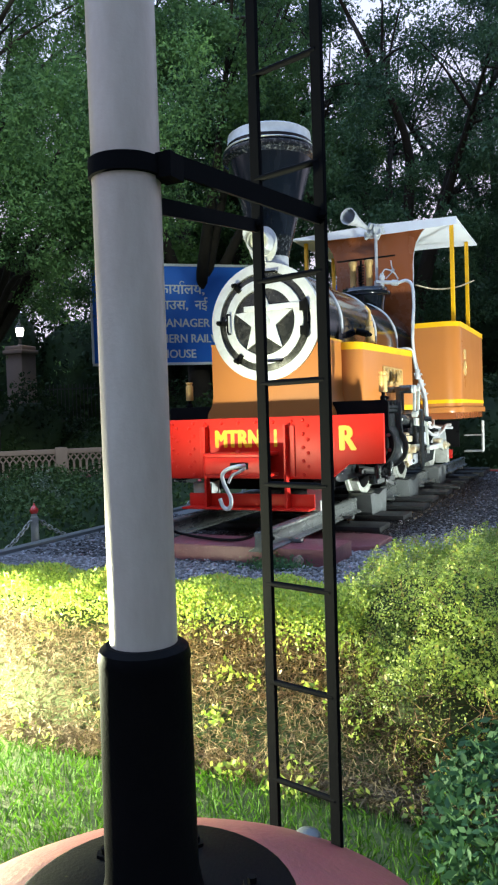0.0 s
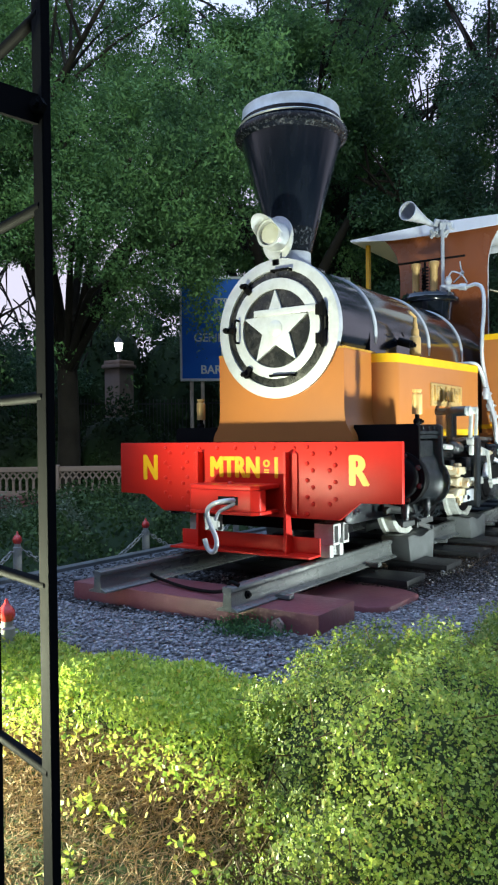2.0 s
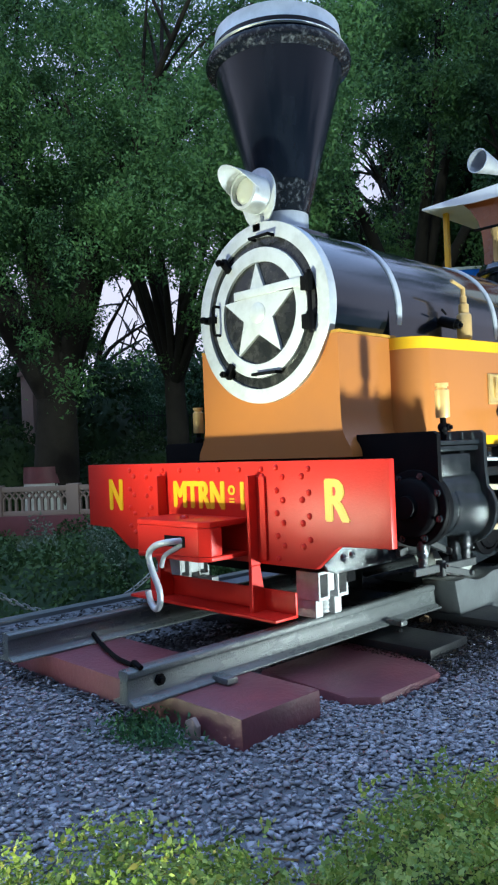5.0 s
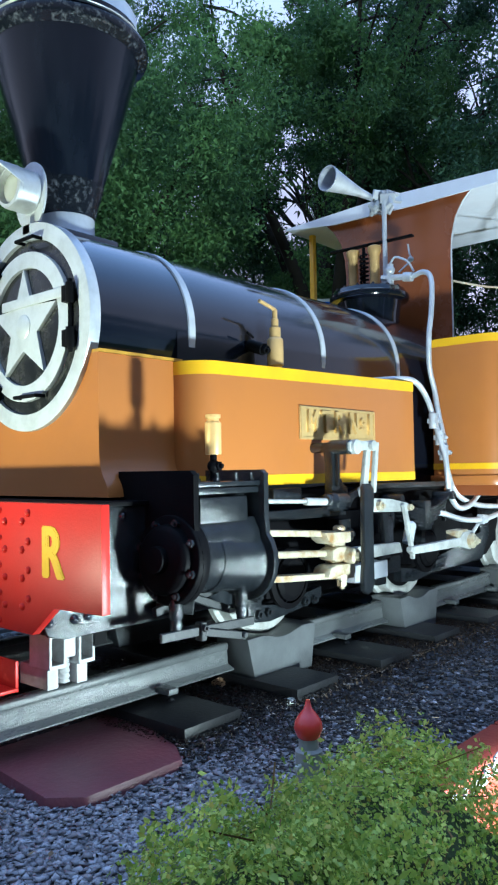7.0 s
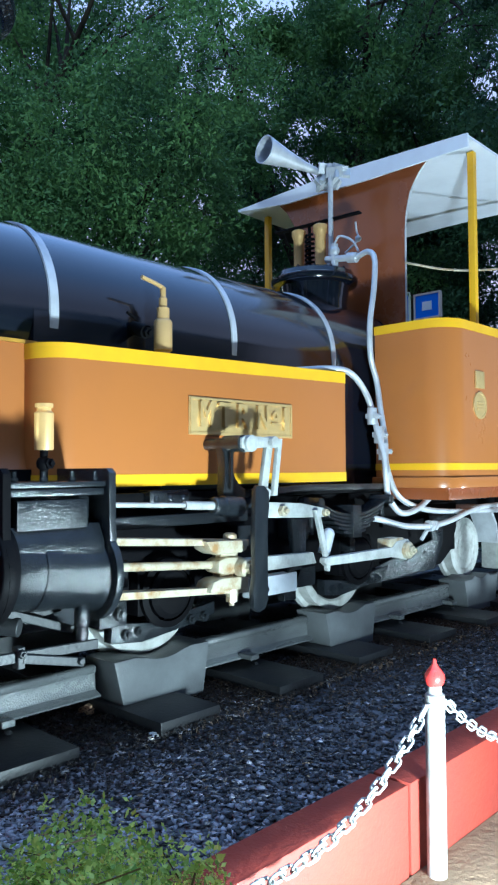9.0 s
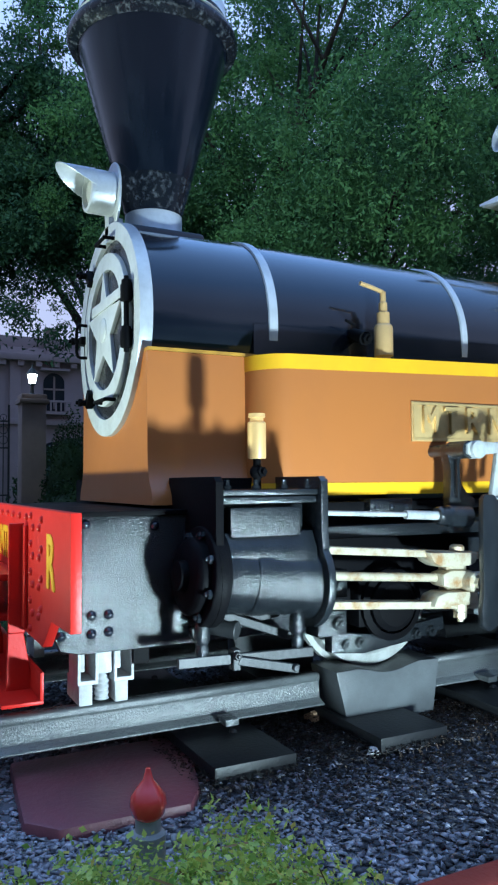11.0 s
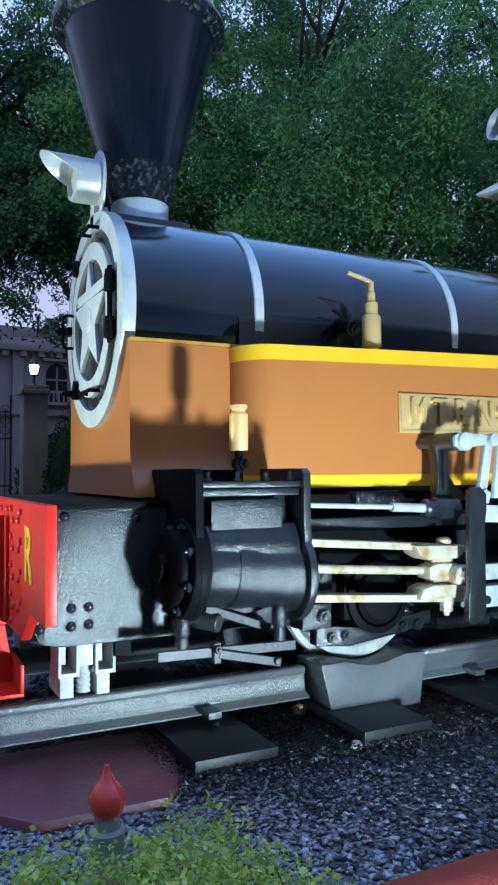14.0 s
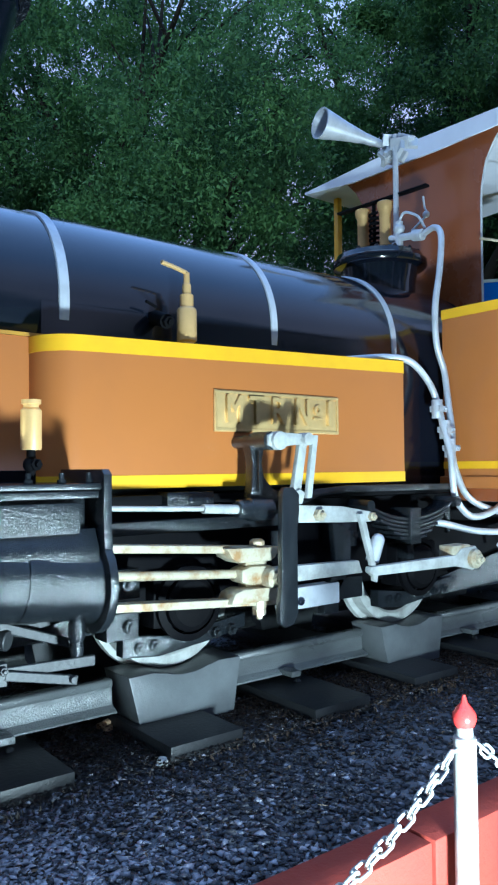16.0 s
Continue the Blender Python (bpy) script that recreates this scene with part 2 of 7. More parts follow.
BALLASTB = paint("ballast_bed", (0.12, 0.12, 0.135), (0.07, 0.07, 0.078), 0.9, coarse=14, fine=70, bump=1.0, amount=0.6)
ASPHALT = paint("asphalt", (0.055, 0.055, 0.057), (0.04, 0.04, 0.04), 0.85, coarse=0.8, fine=25, bump=0.4)
BALLAST = speckle("ballast_stone", [(0.17, 0.165, 0.185), (0.3, 0.295, 0.33), (0.4, 0.4, 0.45), (0.24, 0.225, 0.235), (0.47, 0.46, 0.51)])
BALLASTD = speckle("shaded_dirty_ballast", [(0.03, 0.03, 0.034), (0.07, 0.07, 0.078), (0.11, 0.11, 0.125), (0.05, 0.045, 0.042), (0.15, 0.15, 0.17)])
SHEETW = paint("white_sheet_metal", (0.74, 0.77, 0.86), (0.55, 0.56, 0.64), 0.4, coarse=3, fine=70, bump=0.05, amount=0.5)
LITTER_SHADE = foliage("leaf_litter", (0.015, 0.01, 0.007), (0.07, 0.045, 0.03), through_leaf=0.05)
BARK = paint("bark", (0.026, 0.019, 0.014), (0.015, 0.012, 0.01), 0.95, coarse=5, fine=18, bump=1.0, amount=0.8)
LIMEWASH = paint("limewash", (0.6, 0.58, 0.55), (0.35, 0.3, 0.26), 0.9, coarse=4, fine=20, bump=0.6, amount=0.8)
STONE = paint("pink_sandstone", (0.3, 0.215, 0.19), (0.2, 0.15, 0.13), 0.85, coarse=1.2, fine=25, bump=0.3, amount=0.7)
FACADE = paint("facade_plaster", (0.33, 0.245, 0.24), (0.24, 0.18, 0.175), 0.9, coarse=0.5, fine=9, bump=0.2, amount=0.7)
DARKWIN = paint("dark_window", (0.02, 0.022, 0.028), (0.03, 0.03, 0.035), 0.2, coarse=2, fine=20, bump=0.02)
IRON = paint("wrought_iron", (0.018, 0.02, 0.022), (0.035, 0.035, 0.035), 0.5, coarse=9, fine=70, bump=0.25)
BLUE = paint("blue_sign_enamel", (0.008, 0.14, 0.7), (0.008, 0.12, 0.6), 0.6, coarse=1, fine=30, bump=0.02)
SIGNW = paint("sign_white", (0.7, 0.72, 0.75), (0.55, 0.57, 0.6), 0.5, coarse=3, fine=60, bump=0.02)
CARP = paint("silver_car_paint", (0.72, 0.74, 0.77), (0.62, 0.64, 0.67), 0.3, metal=0.1, coarse=2, fine=90, bump=0.02, coat=0.6)
CARGLASS = paint("car_window_glass", (0.015, 0.018, 0.02), (0.02, 0.02, 0.022), 0.08, coarse=2, fine=20, bump=0.0)
TAIL = paint("tail_lamp_red", (0.5, 0.015, 0.02), (0.4, 0.01, 0.015), 0.2, coarse=9, fine=50, bump=0.05)
RUBBER = paint("rubber", (0.012, 0.012, 0.012), (0.03, 0.028, 0.025), 0.8, coarse=7, fine=60, bump=0.3)
BRACKETW = paint("white_bracket_paint", (0.46, 0.47, 0.48), (0.22, 0.2, 0.18), 0.5, coarse=14, fine=70, bump=0.2, amount=0.8)
GLASSM, _nt, _b, _a, _l = shader("lamp_glass")
_b.inputs["Base Color"].default_value, _b.inputs["Roughness"].default_value = (0.75, 0.75, 0.68, 1), 0.12
_b.inputs["Transmission Weight"].default_value = 0.35
GLOBE = glow("lamp_globe", (1.0, 0.93, 0.85), 9.0)
LEAF_NEEM = foliage("neem_leaves", (0.08, 0.16, 0.065), (0.125, 0.225, 0.085), through_leaf=0.3)
LEAF_DARK = foliage("dark_tree_leaves", (0.04, 0.085, 0.05), (0.08, 0.15, 0.08))
LEAF_HEDGE = foliage("hedge_leaves", (0.19, 0.31, 0.055), (0.64, 0.7, 0.18), rough=0.4, through_leaf=0.45, dry=(0.56, 0.47, 0.12), gloss=0.5)
HEDGECORE = paint("hedge_shade_core", (0.04, 0.06, 0.016), (0.05, 0.04, 0.02), 0.9, coarse=6, fine=40, bump=1.0)
LEAF_SHRUB = foliage("shrub_leaves", (0.035, 0.09, 0.045), (0.08, 0.17, 0.08))
LEAF_CLIPPED = foliage("clipped_bush_leaves", (0.035, 0.07, 0.022), (0.11, 0.17, 0.06))
LEAF_PALE = foliage("pale_shrub_leaves", (0.09, 0.13, 0.08), (0.3, 0.34, 0.26))
LEAF_BUSH = foliage("bush_leaves", (0.015, 0.035, 0.014), (0.05, 0.085, 0.035))
GRASS = foliage("grass_blades", (0.06, 0.15, 0.012), (0.13, 0.27, 0.03))
TWIG = foliage("dry_twigs", (0.08, 0.045, 0.025), (0.28, 0.18, 0.09), through_leaf=0.05)
STRAW = foliage("dry_stalks", (0.15, 0.1, 0.065), (0.38, 0.285, 0.19), through_leaf=0.1)


# ---- builders ----
def smooth_path(pts, steps=6):
    """A Catmull-Rom line through the points."""
    p = [Vector(q) for q in pts]
    p = [2 * p[0] - p[1]] + p + [2 * p[-1] - p[-2]]
    out = []
    for i in range(1, len(p) - 2):
        a, b, c, d = p[i - 1:i + 3]
        for k in range(steps):
            t = k / steps
            out.append(0.5 * (2 * b + (c - a) * t + (2 * a - 5 * b + 4 * c - d) * t * t + (3 * b - a - 3 * c + d) * t ** 3))
    return out + [p[-2]]


class Shape:
    """A mesh in the making, in world metres."""

    def __init__(self):
        self.v, self.f = [], []

    def grid(self, rings, close=True, caps=True):
        o, n = len(self.v), len(rings[0])
        for r in rings:
            self.v += [tuple(q) for q in r]
        for i in range(len(rings) - 1):
            for j in range(n if close else n - 1):
                k = (j + 1) % n
                self.f.append((o + i * n + j, o + i * n + k, o + (i + 1) * n + k, o + (i + 1) * n + j))
        if caps and close:
            self.f.append(tuple(o + j for j in reversed(range(n))))
            self.f.append(tuple(o + (len(rings) - 1) * n + j for j in range(n)))
        return self

    def box(self, x0, x1, y0, y1, z0, z1, m=None):
        c = [Vector((x, y, z)) for z in (z0, z1) for x, y in ((x0, y0), (x1, y0), (x1, y1), (x0, y1))]
        if m:
            c = [m @ q for q in c]
        return self.grid([c[:4], c[4:]])

    def cyl(self, a, b, r, r2=None, n=24, caps=True):
        a, b = Vector(a), Vector(b)
        q = (b - a).to_track_quat("Z", "Y")
        r2 = r if r2 is None else r2
        ring = lambda c, s: [c + q @ Vector((s * math.cos(2 * math.pi * i / n), s * math.sin(2 * math.pi * i / n), 0)) for i in range(n)]
        return self.grid([ring(a, r), ring(b, r2)], caps=caps)

    def lathe(self, prof, base, way=(0, 0, 1), n=32, squash=(1, 1), caps=True):
        base, q = Vector(base), Vector(way).to_track_quat("Z", "Y")
        rings = [[base + q @ Vector((max(r, 1e-4) * squash[0] * math.cos(2 * math.pi * i / n), max(r, 1e-4) * squash[1] * math.sin(2 * math.pi * i / n), h)) for i in range(n)] for r, h in prof]
        return self.grid(rings, caps=caps)

    def tube(self, pts, r, n=8, soft=6, r2=None):
        p = smooth_path(pts, soft) if soft > 1 else [Vector(q) for q in pts]
        rings, up = [], None
        for i, c in enumerate(p):
            d = (p[min(i + 1, len(p) - 1)] - p[max(i - 1, 0)]).normalized()
            if up is None:
                up = d.orthogonal().normalized()
            up = (up - d * up.dot(d)).normalized()
            s = d.cross(up)
            rr = r if r2 is None else r + (r2 - r) * i / (len(p) - 1)
            rings.append([c + rr * (math.cos(2 * math.pi * k / n) * up + math.sin(2 * math.pi * k / n) * s) for k in range(n)])
        return self.grid(rings)

    def prism(self, poly, axis, a, b):
        """A polygon in the two other axes, drawn out along axis from a to b."""
        put = {"x": lambda u, v, w: (w, u, v), "y": lambda u, v, w: (u, w, v), "z": lambda u, v, w: (u, v, w)}[axis]
        return self.grid([[put(u, v, a) for u, v in poly], [put(u, v, b) for u, v in poly]])

    def ball(self, c, r, n=12, flat=1.0):
        prof = [(r * math.sin(math.pi * i / n), -r * flat * math.cos(math.pi * i / n)) for i in range(n + 1)]
        return self.lathe(prof, c, n=n + 4, caps=False)

    def dome_bolt(self, c, way, r, n=8):
        return self.lathe([(r, 0), (r * 0.85, r * 0.45), (r * 0.4, r * 0.75)], c, way, n)

    def hexnut(self, c, way, r):
        return self.lathe([(r, 0), (r, r * 0.9)], c, way, 6).lathe([(r * 0.5, r * 0.9), (r * 0.5, r * 1.5)], c, way, 8)


ORIGIN = {}


def mesh_of(name, shape, material, origin=(0, 0, 0), bevel=0.0, segments=2, sharp=38):
    me = bpy.data.meshes.new(name)
    o = Vector(origin)
    me.from_pydata([tuple(Vector(q) - o) for q in shape.v], [], shape.f)
    bm = bmesh.new()
    bm.from_mesh(me)
    bmesh.ops.recalc_face_normals(bm, faces=bm.faces)
    if bevel:
        edges = [e for e in bm.edges if len(e.link_faces) == 2 and e.calc_face_angle(0) > radians(40)]
        bmesh.ops.bevel(bm, geom=edges, offset=bevel, segments=segments, profile=0.6, affect="EDGES", clamp_overlap=True)
    bm.to_mesh(me)
    bm.free()
    me.polygons.foreach_set("use_smooth", [True] * len(me.polygons))
    me.set_sharp_from_angle(angle=radians(sharp))
    me.materials.append(material)
    return me


def thing(name, origin, label, category, group="", kind=""):
    ob = new(name)
    ob.empty_display_size = 0.2
    ob.location = origin
    ORIGIN[ob] = Vector(origin)
    return tagged(ob, label, category, group, kind)


def part(name, shape, material, parent, label="", bevel=0.0, sharp=38, segments=2):
    ob = new(name, mesh_of(name, shape, material, ORIGIN[parent], bevel, segments, sharp))
    ob.parent = parent
    ORIGIN[ob] = ORIGIN[parent]
    return tagged(ob, label) if label else ob


def solid(name, shape, material, label, category, group="", kind="", bevel=0.0, sharp=38):
    """A thing of one mesh."""
    xs = np.array(shape.v)
    o = Vector(((xs[:, 0].min() + xs[:, 0].max()) / 2, (xs[:, 1].min() + xs[:, 1].max()) / 2, xs[:, 2].min()))
    ob = new(name, mesh_of(name, shape, material, o, bevel, 2, sharp))
    ob.location = o
    ORIGIN[ob] = o
    return tagged(ob, label, category, group, kind)


def cloud(name, verts, faces, material, origin=(0, 0, 0)):
    """A mesh of many small faces from arrays."""
    me = bpy.data.meshes.new(name)
    verts = np.asarray(verts, dtype=np.float32) - np.array(origin, dtype=np.float32)
    faces = np.asarray(faces, dtype=np.int32)
    k = faces.shape[1]
    me.vertices.add(len(verts))
    me.vertices.foreach_set("co", verts.ravel())
    me.loops.add(faces.size)
    me.loops.foreach_set("vertex_index", faces.ravel())
    me.polygons.add(len(faces))
    me.polygons.foreach_set("loop_start", np.arange(0, faces.size, k, dtype=np.int32))
    me.polygons.foreach_set("loop_total", np.full(len(faces), k, dtype=np.int32))
    me.update(calc_edges=True)
    me.materials.append(material)
    return new(name, me)


def letters(name, text, size, m, material, parent, depth=0.003, bold=0.0, wide=1.0, space=1.0):
    """Raised writing as a mesh part."""
    cu = bpy.data.curves.new(name, "FONT")
    cu.body, cu.size, cu.extrude, cu.space_character = text, size, depth, space
    cu.align_x, cu.align_y, cu.resolution_u = "CENTER", "CENTER", 3
    tmp = bpy.data.objects.new(name, cu)
    scene.collection.objects.link(tmp)
    bpy.context.view_layer.update()
    me = bpy.data.meshes.new_from_object(tmp.evaluated_get(bpy.context.evaluated_depsgraph_get()))
    bpy.data.objects.remove(tmp)
    if bold:
        # heavier strokes: the letters laid over themselves, a little apart in place and height
        bm, far = bmesh.new(), bmesh.new()
        for k, (a_, b_) in enumerate(((0, 0), (1, 0), (-1, 0), (0.5, 0.8), (-0.5, -0.8), (0.5, -0.8), (-0.5, 0.8))):
            one = me.copy()
            one.transform(Matrix.Translation((a_ * bold, b_ * bold * 0.5, 0.00025 * k)))
            bm.from_mesh(one)
            bpy.data.meshes.remove(one)
        bm.to_mesh(me)
        bm.free(), far.free()
    me.transform(m @ Matrix.Diagonal((wide, 1, 1, 1)))
    if parent is not None:
        me.transform(Matrix.Translation(-ORIGIN[parent]))
    me.materials.clear()
    me.materials.append(material)
    ob = new(name, me)
    if parent is not None:
        ob.parent = parent
        ORIGIN[ob] = ORIGIN[parent]
    return ob


def leaves(rng, centres, size, stretch=2.0, droop=0.3, facing=None, three=False):
    """A small blade at each centre, turned at random or roughly facing a way: vertices and faces."""
    n = len(centres)
    d = rng.normal(size=(n, 3))
    d[:, 2] -= droop
    d /= np.linalg.norm(d, axis=1)[:, None]
    if facing is not None:
        d -= facing * (d * facing).sum(1)[:, None] * 0.8
        d /= np.linalg.norm(d, axis=1)[:, None]
    s = np.cross(d, rng.normal(size=(n, 3)) if facing is None else facing + rng.normal(0, 0.35, (n, 3)))
    s /= np.linalg.norm(s, axis=1)[:, None] + 1e-9
    l = (size * rng.uniform(0.6, 1.3, n))[:, None]
    w = l / stretch
    a = centres
    if three:
        return np.stack([a - s * w * 0.5, a + s * w * 0.5, a + d * l], 1).reshape(-1, 3), np.arange(3 * n).reshape(n, 3)
    v = np.stack([a, a + d * l * 0.45 + s * w * 0.5, a + d * l, a + d * l * 0.45 - s * w * 0.5], 1).reshape(-1, 3)
    f = np.arange(4 * n).reshape(n, 4)
    return v, f


# ---- ground, ballast bed, kerb ----
def bank_z(x, y):
    """Height of the lawn, and of the steep bank up to the ballast bed."""
    lawn = 0.1
    if y > 3.55 and -3.5 < x < -0.44:
        return 0.24
    side = x > -0.44 or x < -3.64
    if side:
        dx = x + 0.44 if x > -0.44 else -3.64 - x
        t = min(max(dx / 0.9, 0), 1)
        top = lawn + 0.17 * (1 - t * t * (3 - 2 * t)) * min(max((y - 2.7) / 1.5, 0), 1)
        if x < -3.64 or y > 2.9:
            return top
    front = min(max((y - 2.5) / 0.26, 0), 1) * (1 - min(max((x + 0.5) / 0.5, 0), 1))
    return max(lawn + 0.43 * front * front * (3 - 2 * front), lawn if not side else top)


def sheet(xs, ys, height):
    s = Shape()
    s.v = [(x, y, height(x, y)) for y in ys for x in xs]
    n = len(xs)
    s.f = [(j * n + i, j * n + i + 1, (j + 1) * n + i + 1, (j + 1) * n + i) for j in range(len(ys) - 1) for i in range(n - 1)]
    return s


xs = [-900, -300, -100, -60, -40, -25, -15, -10, -7] + [-5 + 0.2 * i for i in range(36)] + [2.5, 4, 7, 15, 40, 100, 300, 900]
ys = [-900, -300, -80, -20, -6, -2, -0.5] + [0.1 + 0.2 * i for i in range(58)] + [13, 16, 22, 35, 60, 120, 300, 900]
ground = solid("ground", sheet(xs, ys, lambda x, y: bank_z(x, y) + 0.02 * noise.noise((x * 1.7, y * 1.7, 0)) if abs(x) < 30 else 0.1), LAWNB,
               "lawn and bare soil round the raised ballast bed", "ground", kind="structure", sharp=180)
road = solid("road", Shape().box(-21, -12.2, -30, 7.0, 0.02, 0.125), ASPHALT, "grey asphalt drive inside the gate", "road", kind="structure")

bed = solid("ballast_bed", Shape().prism([(-3.55, 3.32), (-3.3, 3.2), (-0.9, 3.2), (-0.57, 3.5), (-0.57, 11), (-3.55, 11)], "z", 0.2, 0.55), BALLASTB,
            "bed of grey crushed stone under the track", "ballast", kind="structure")
kerb = thing("kerb_wall", (-0.5, 7.5, 0.1), "low red-painted masonry kerb round the ballast bed", "kerb", kind="structure")
for k, (a, b) in enumerate(((3.9, 6.03), (6.042, 8.1), (8.112, 10.98))):
    part("kerb_block", Shape().box(-0.572, -0.437, a, b, 0.12, 0.572), WALLRED, kerb, bevel=0.008)
part("kerb_block", Shape().box(-3.64, -3.55, 3.4, 11, 0.12, 0.575), CHOCK, kerb, "grey cement kerb", bevel=0.01)
part("kerb_block", Shape().box(-3.64, -0.437, 11.0, 11.12, 0.12, 0.575), WALLRED, kerb, bevel=0.008)

# ---- track ----
X0, RAILTOP = -2.08, 0.765


def rail_profile(u):
    h = RAILTOP
    p = [(0.062, h - 0.112), (0.062, h - 0.104), (0.026, h - 0.09), (0.021, h - 0.03), (0.028, h - 0.024), (0.028, h - 0.006), (0.02, h)]
    return [(u + a, b) for a, b in p] + [(u - a, b) for a, b in reversed(p)]


SPANS = ((3.93, 5.765), (6.262, 7.045), (7.495, 8.485), (8.955, 11.0))
for side in (1, -1):
    rail = thing("rail", (X0 + side * 0.41, 7.4, 0.65), "grey-painted flat-bottomed steel rail on dark sleepers", "rail", "rails of the display track")
    for a, b in SPANS:
        part("rail_length", Shape().prism(rail_profile(X0 + side * 0.413), "y", a, b), RAILP, rail, bevel=0.002, segments=1)
    for y in (4.06,):
        part("fishplate_bolt", Shape().hexnut((X0 + side * 0.413 + side * 0.012, y, 0.712), (side, 0, 0), 0.021), BLACKM, rail)
    for y in (4.3, 5.35, 5.95, 6.55, 7.16, 7.77, 8.38, 9.5, 10.2):
        if y == 5.95:
            continue
        part("rail_clip", Shape().box(X0 + side * 0.413 + side * 0.045, X0 + side * 0.413 + side * 0.125, y - 0.025, y + 0.025, 0.655, 0.678), RAILP, rail, bevel=0.004)
for i in range(10):
    y = 5.32 + 0.61 * i
    sl = solid("sleeper", Shape().box(X0 - 0.8, X0 + 0.78 + 0.02 * (i % 3), y - 0.145, y + 0.145, 0.56, 0.622), SLEEPER,
               "dark flat sleeper bedded in grey ballast", "sleeper", "sleepers of the display track", bevel=0.006)
    for u in (-0.413, 0.413):
        for d in (-0.085, 0.085):
            part("spike", Shape().dome_bolt((X0 + u + d, y + 0.05 * (1 if d > 0 else -1), 0.622), (0, 0, 1), 0.016), SLEEPER, sl)
solid("concrete_sleeper", Shape().box(X0 - 0.76, X0 + 0.8, 4.09, 4.46, 0.5, 0.652), MAROON, "maroon-painted concrete sleeper under the rail ends", "sleeper",
      "sleepers of the display track", bevel=0.012)
slab = Shape().prism([(X0 + 0.33, 4.64), (X0 + 0.8, 4.6), (X0 + 0.89, 4.68), (X0 + 0.9, 5.05), (X0 + 0.8, 5.12), (X0 + 0.33, 5.26)], "z", 0.5, 0.588)
solid("concrete_slab", slab, MAROON, "flat maroon concrete slab flush with the ballast", "slab", bevel=0.014)
for side in (1, -1):
    for ya, yb in ((5.77, 6.255), (7.05, 7.49), (8.49, 8.95)):
        m = (ya + yb) / 2
        r, zc = (0.285, 1.05) if ya < 8 else (0.2, 0.988)
        top = [(m + d, max(zc - math.sqrt(max(r * r - d * d, 0)) + 0.002, 0.7)) for d in (0.09, 0.06, 0.03, 0, -0.03, -0.06, -0.09)]
        poly = [(ya + 0.055, 0.57), (yb - 0.035, 0.57), (yb, 0.79), (yb - 0.1, 0.792)] + top + [(ya + 0.1, 0.792), (ya, 0.79)]
        xa = X0 + side * 0.36
        xb = X0 + side * 0.55
        solid("wheel_chock", Shape().prism(poly, "x", min(xa, xb), max(xa, xb)), CHOCK, "grey-painted steel block holding a locomotive wheel", "wheel chock",
              "blocks under the wheels", bevel=0.006)

# ---- locomotive ----
L = thing("locomotive", (X0, 6.9, RAILTOP), "small orange and black narrow-gauge steam locomotive with red buffer beam", "locomotive")


def both(f):
    for side in (1, -1):
        f(side)


def X(u, side=1):
    return X0 + side * u


# buffer beam
FY = 4.69
poly = [(X0 - 0.955, 1.42), (X0 + 0.955, 1.42), (X0 + 0.955, 1.105), (X0 + 0.72, 1.1), (X0 + 0.6, 1.005), (X0 - 0.6, 1.005), (X0 - 0.76, 1.1), (X0 - 0.955, 1.105)]
beam = part("buffer_beam", Shape().prism(poly, "y", FY, FY + 0.03), RED, L, "glossy red riveted buffer beam", bevel=0.003)
studs = [(-0.45 + 0.13 * k, 1.388) for k in range(7) if abs(-0.45 + 0.13 * k) < 0.38]
for sgn in (1, -1):
    for u, z0, n in ((0.412, 1.394, 5), (0.446, 1.357, 4), (0.582, 1.388, 4), (0.548, 1.36, 4)):
        studs += [(sgn * u, z0 - 0.0905 * k) for k in range(n)]
    studs += [(sgn * 0.335, 1.36 - 0.07 * k) for k in range(4)]
for u, z in studs:
    part("rivet", Shape().dome_bolt((X0 + u, FY, z), (0, -1, 0), 0.0135), RED, beam)
front = Matrix.Translation((0, FY - 0.002, 0)) @ pose(0, 0, 0, 90)
letters("letter_n", "N", 0.215, Matrix.Translation((X0 - 0.703, FY - 0.001, 1.26)) @ pose(0, 0, 0, 90), YELLOW, beam, 0.001, 0.0115, 0.74)
letters("letter_r", "R", 0.22, Matrix.Translation((X0 + 0.713, FY - 0.001, 1.262)) @ pose(0, 0, 0, 90), YELLOW, beam, 0.001, 0.0125, 0.84)
letters("lettering", "MTRN", 0.165, Matrix.Translation((X0 - 0.066, FY - 0.001, 1.272)) @ pose(0, 0, 0, 90), YELLOW, beam, 0.001, 0.0105, 0.75, 1.04)
letters("lettering", "o", 0.085, Matrix.Translation((X0 + 0.152, FY - 0.001, 1.308)) @ pose(0, 0, 0, 90), YELLOW, beam, 0.001, 0.003)
letters("lettering", "=", 0.06, Matrix.Translation((X0 + 0.152, FY - 0.001, 1.255)) @ pose(0, 0, 0, 90), YELLOW, beam, 0.001, 0.002)
letters("lettering", "1", 0.165, Matrix.Translation((X0 + 0.216, FY - 0.001, 1.272)) @ pose(0, 0, 0, 90), YELLOW, beam, 0.001, 0.006, 0.8)

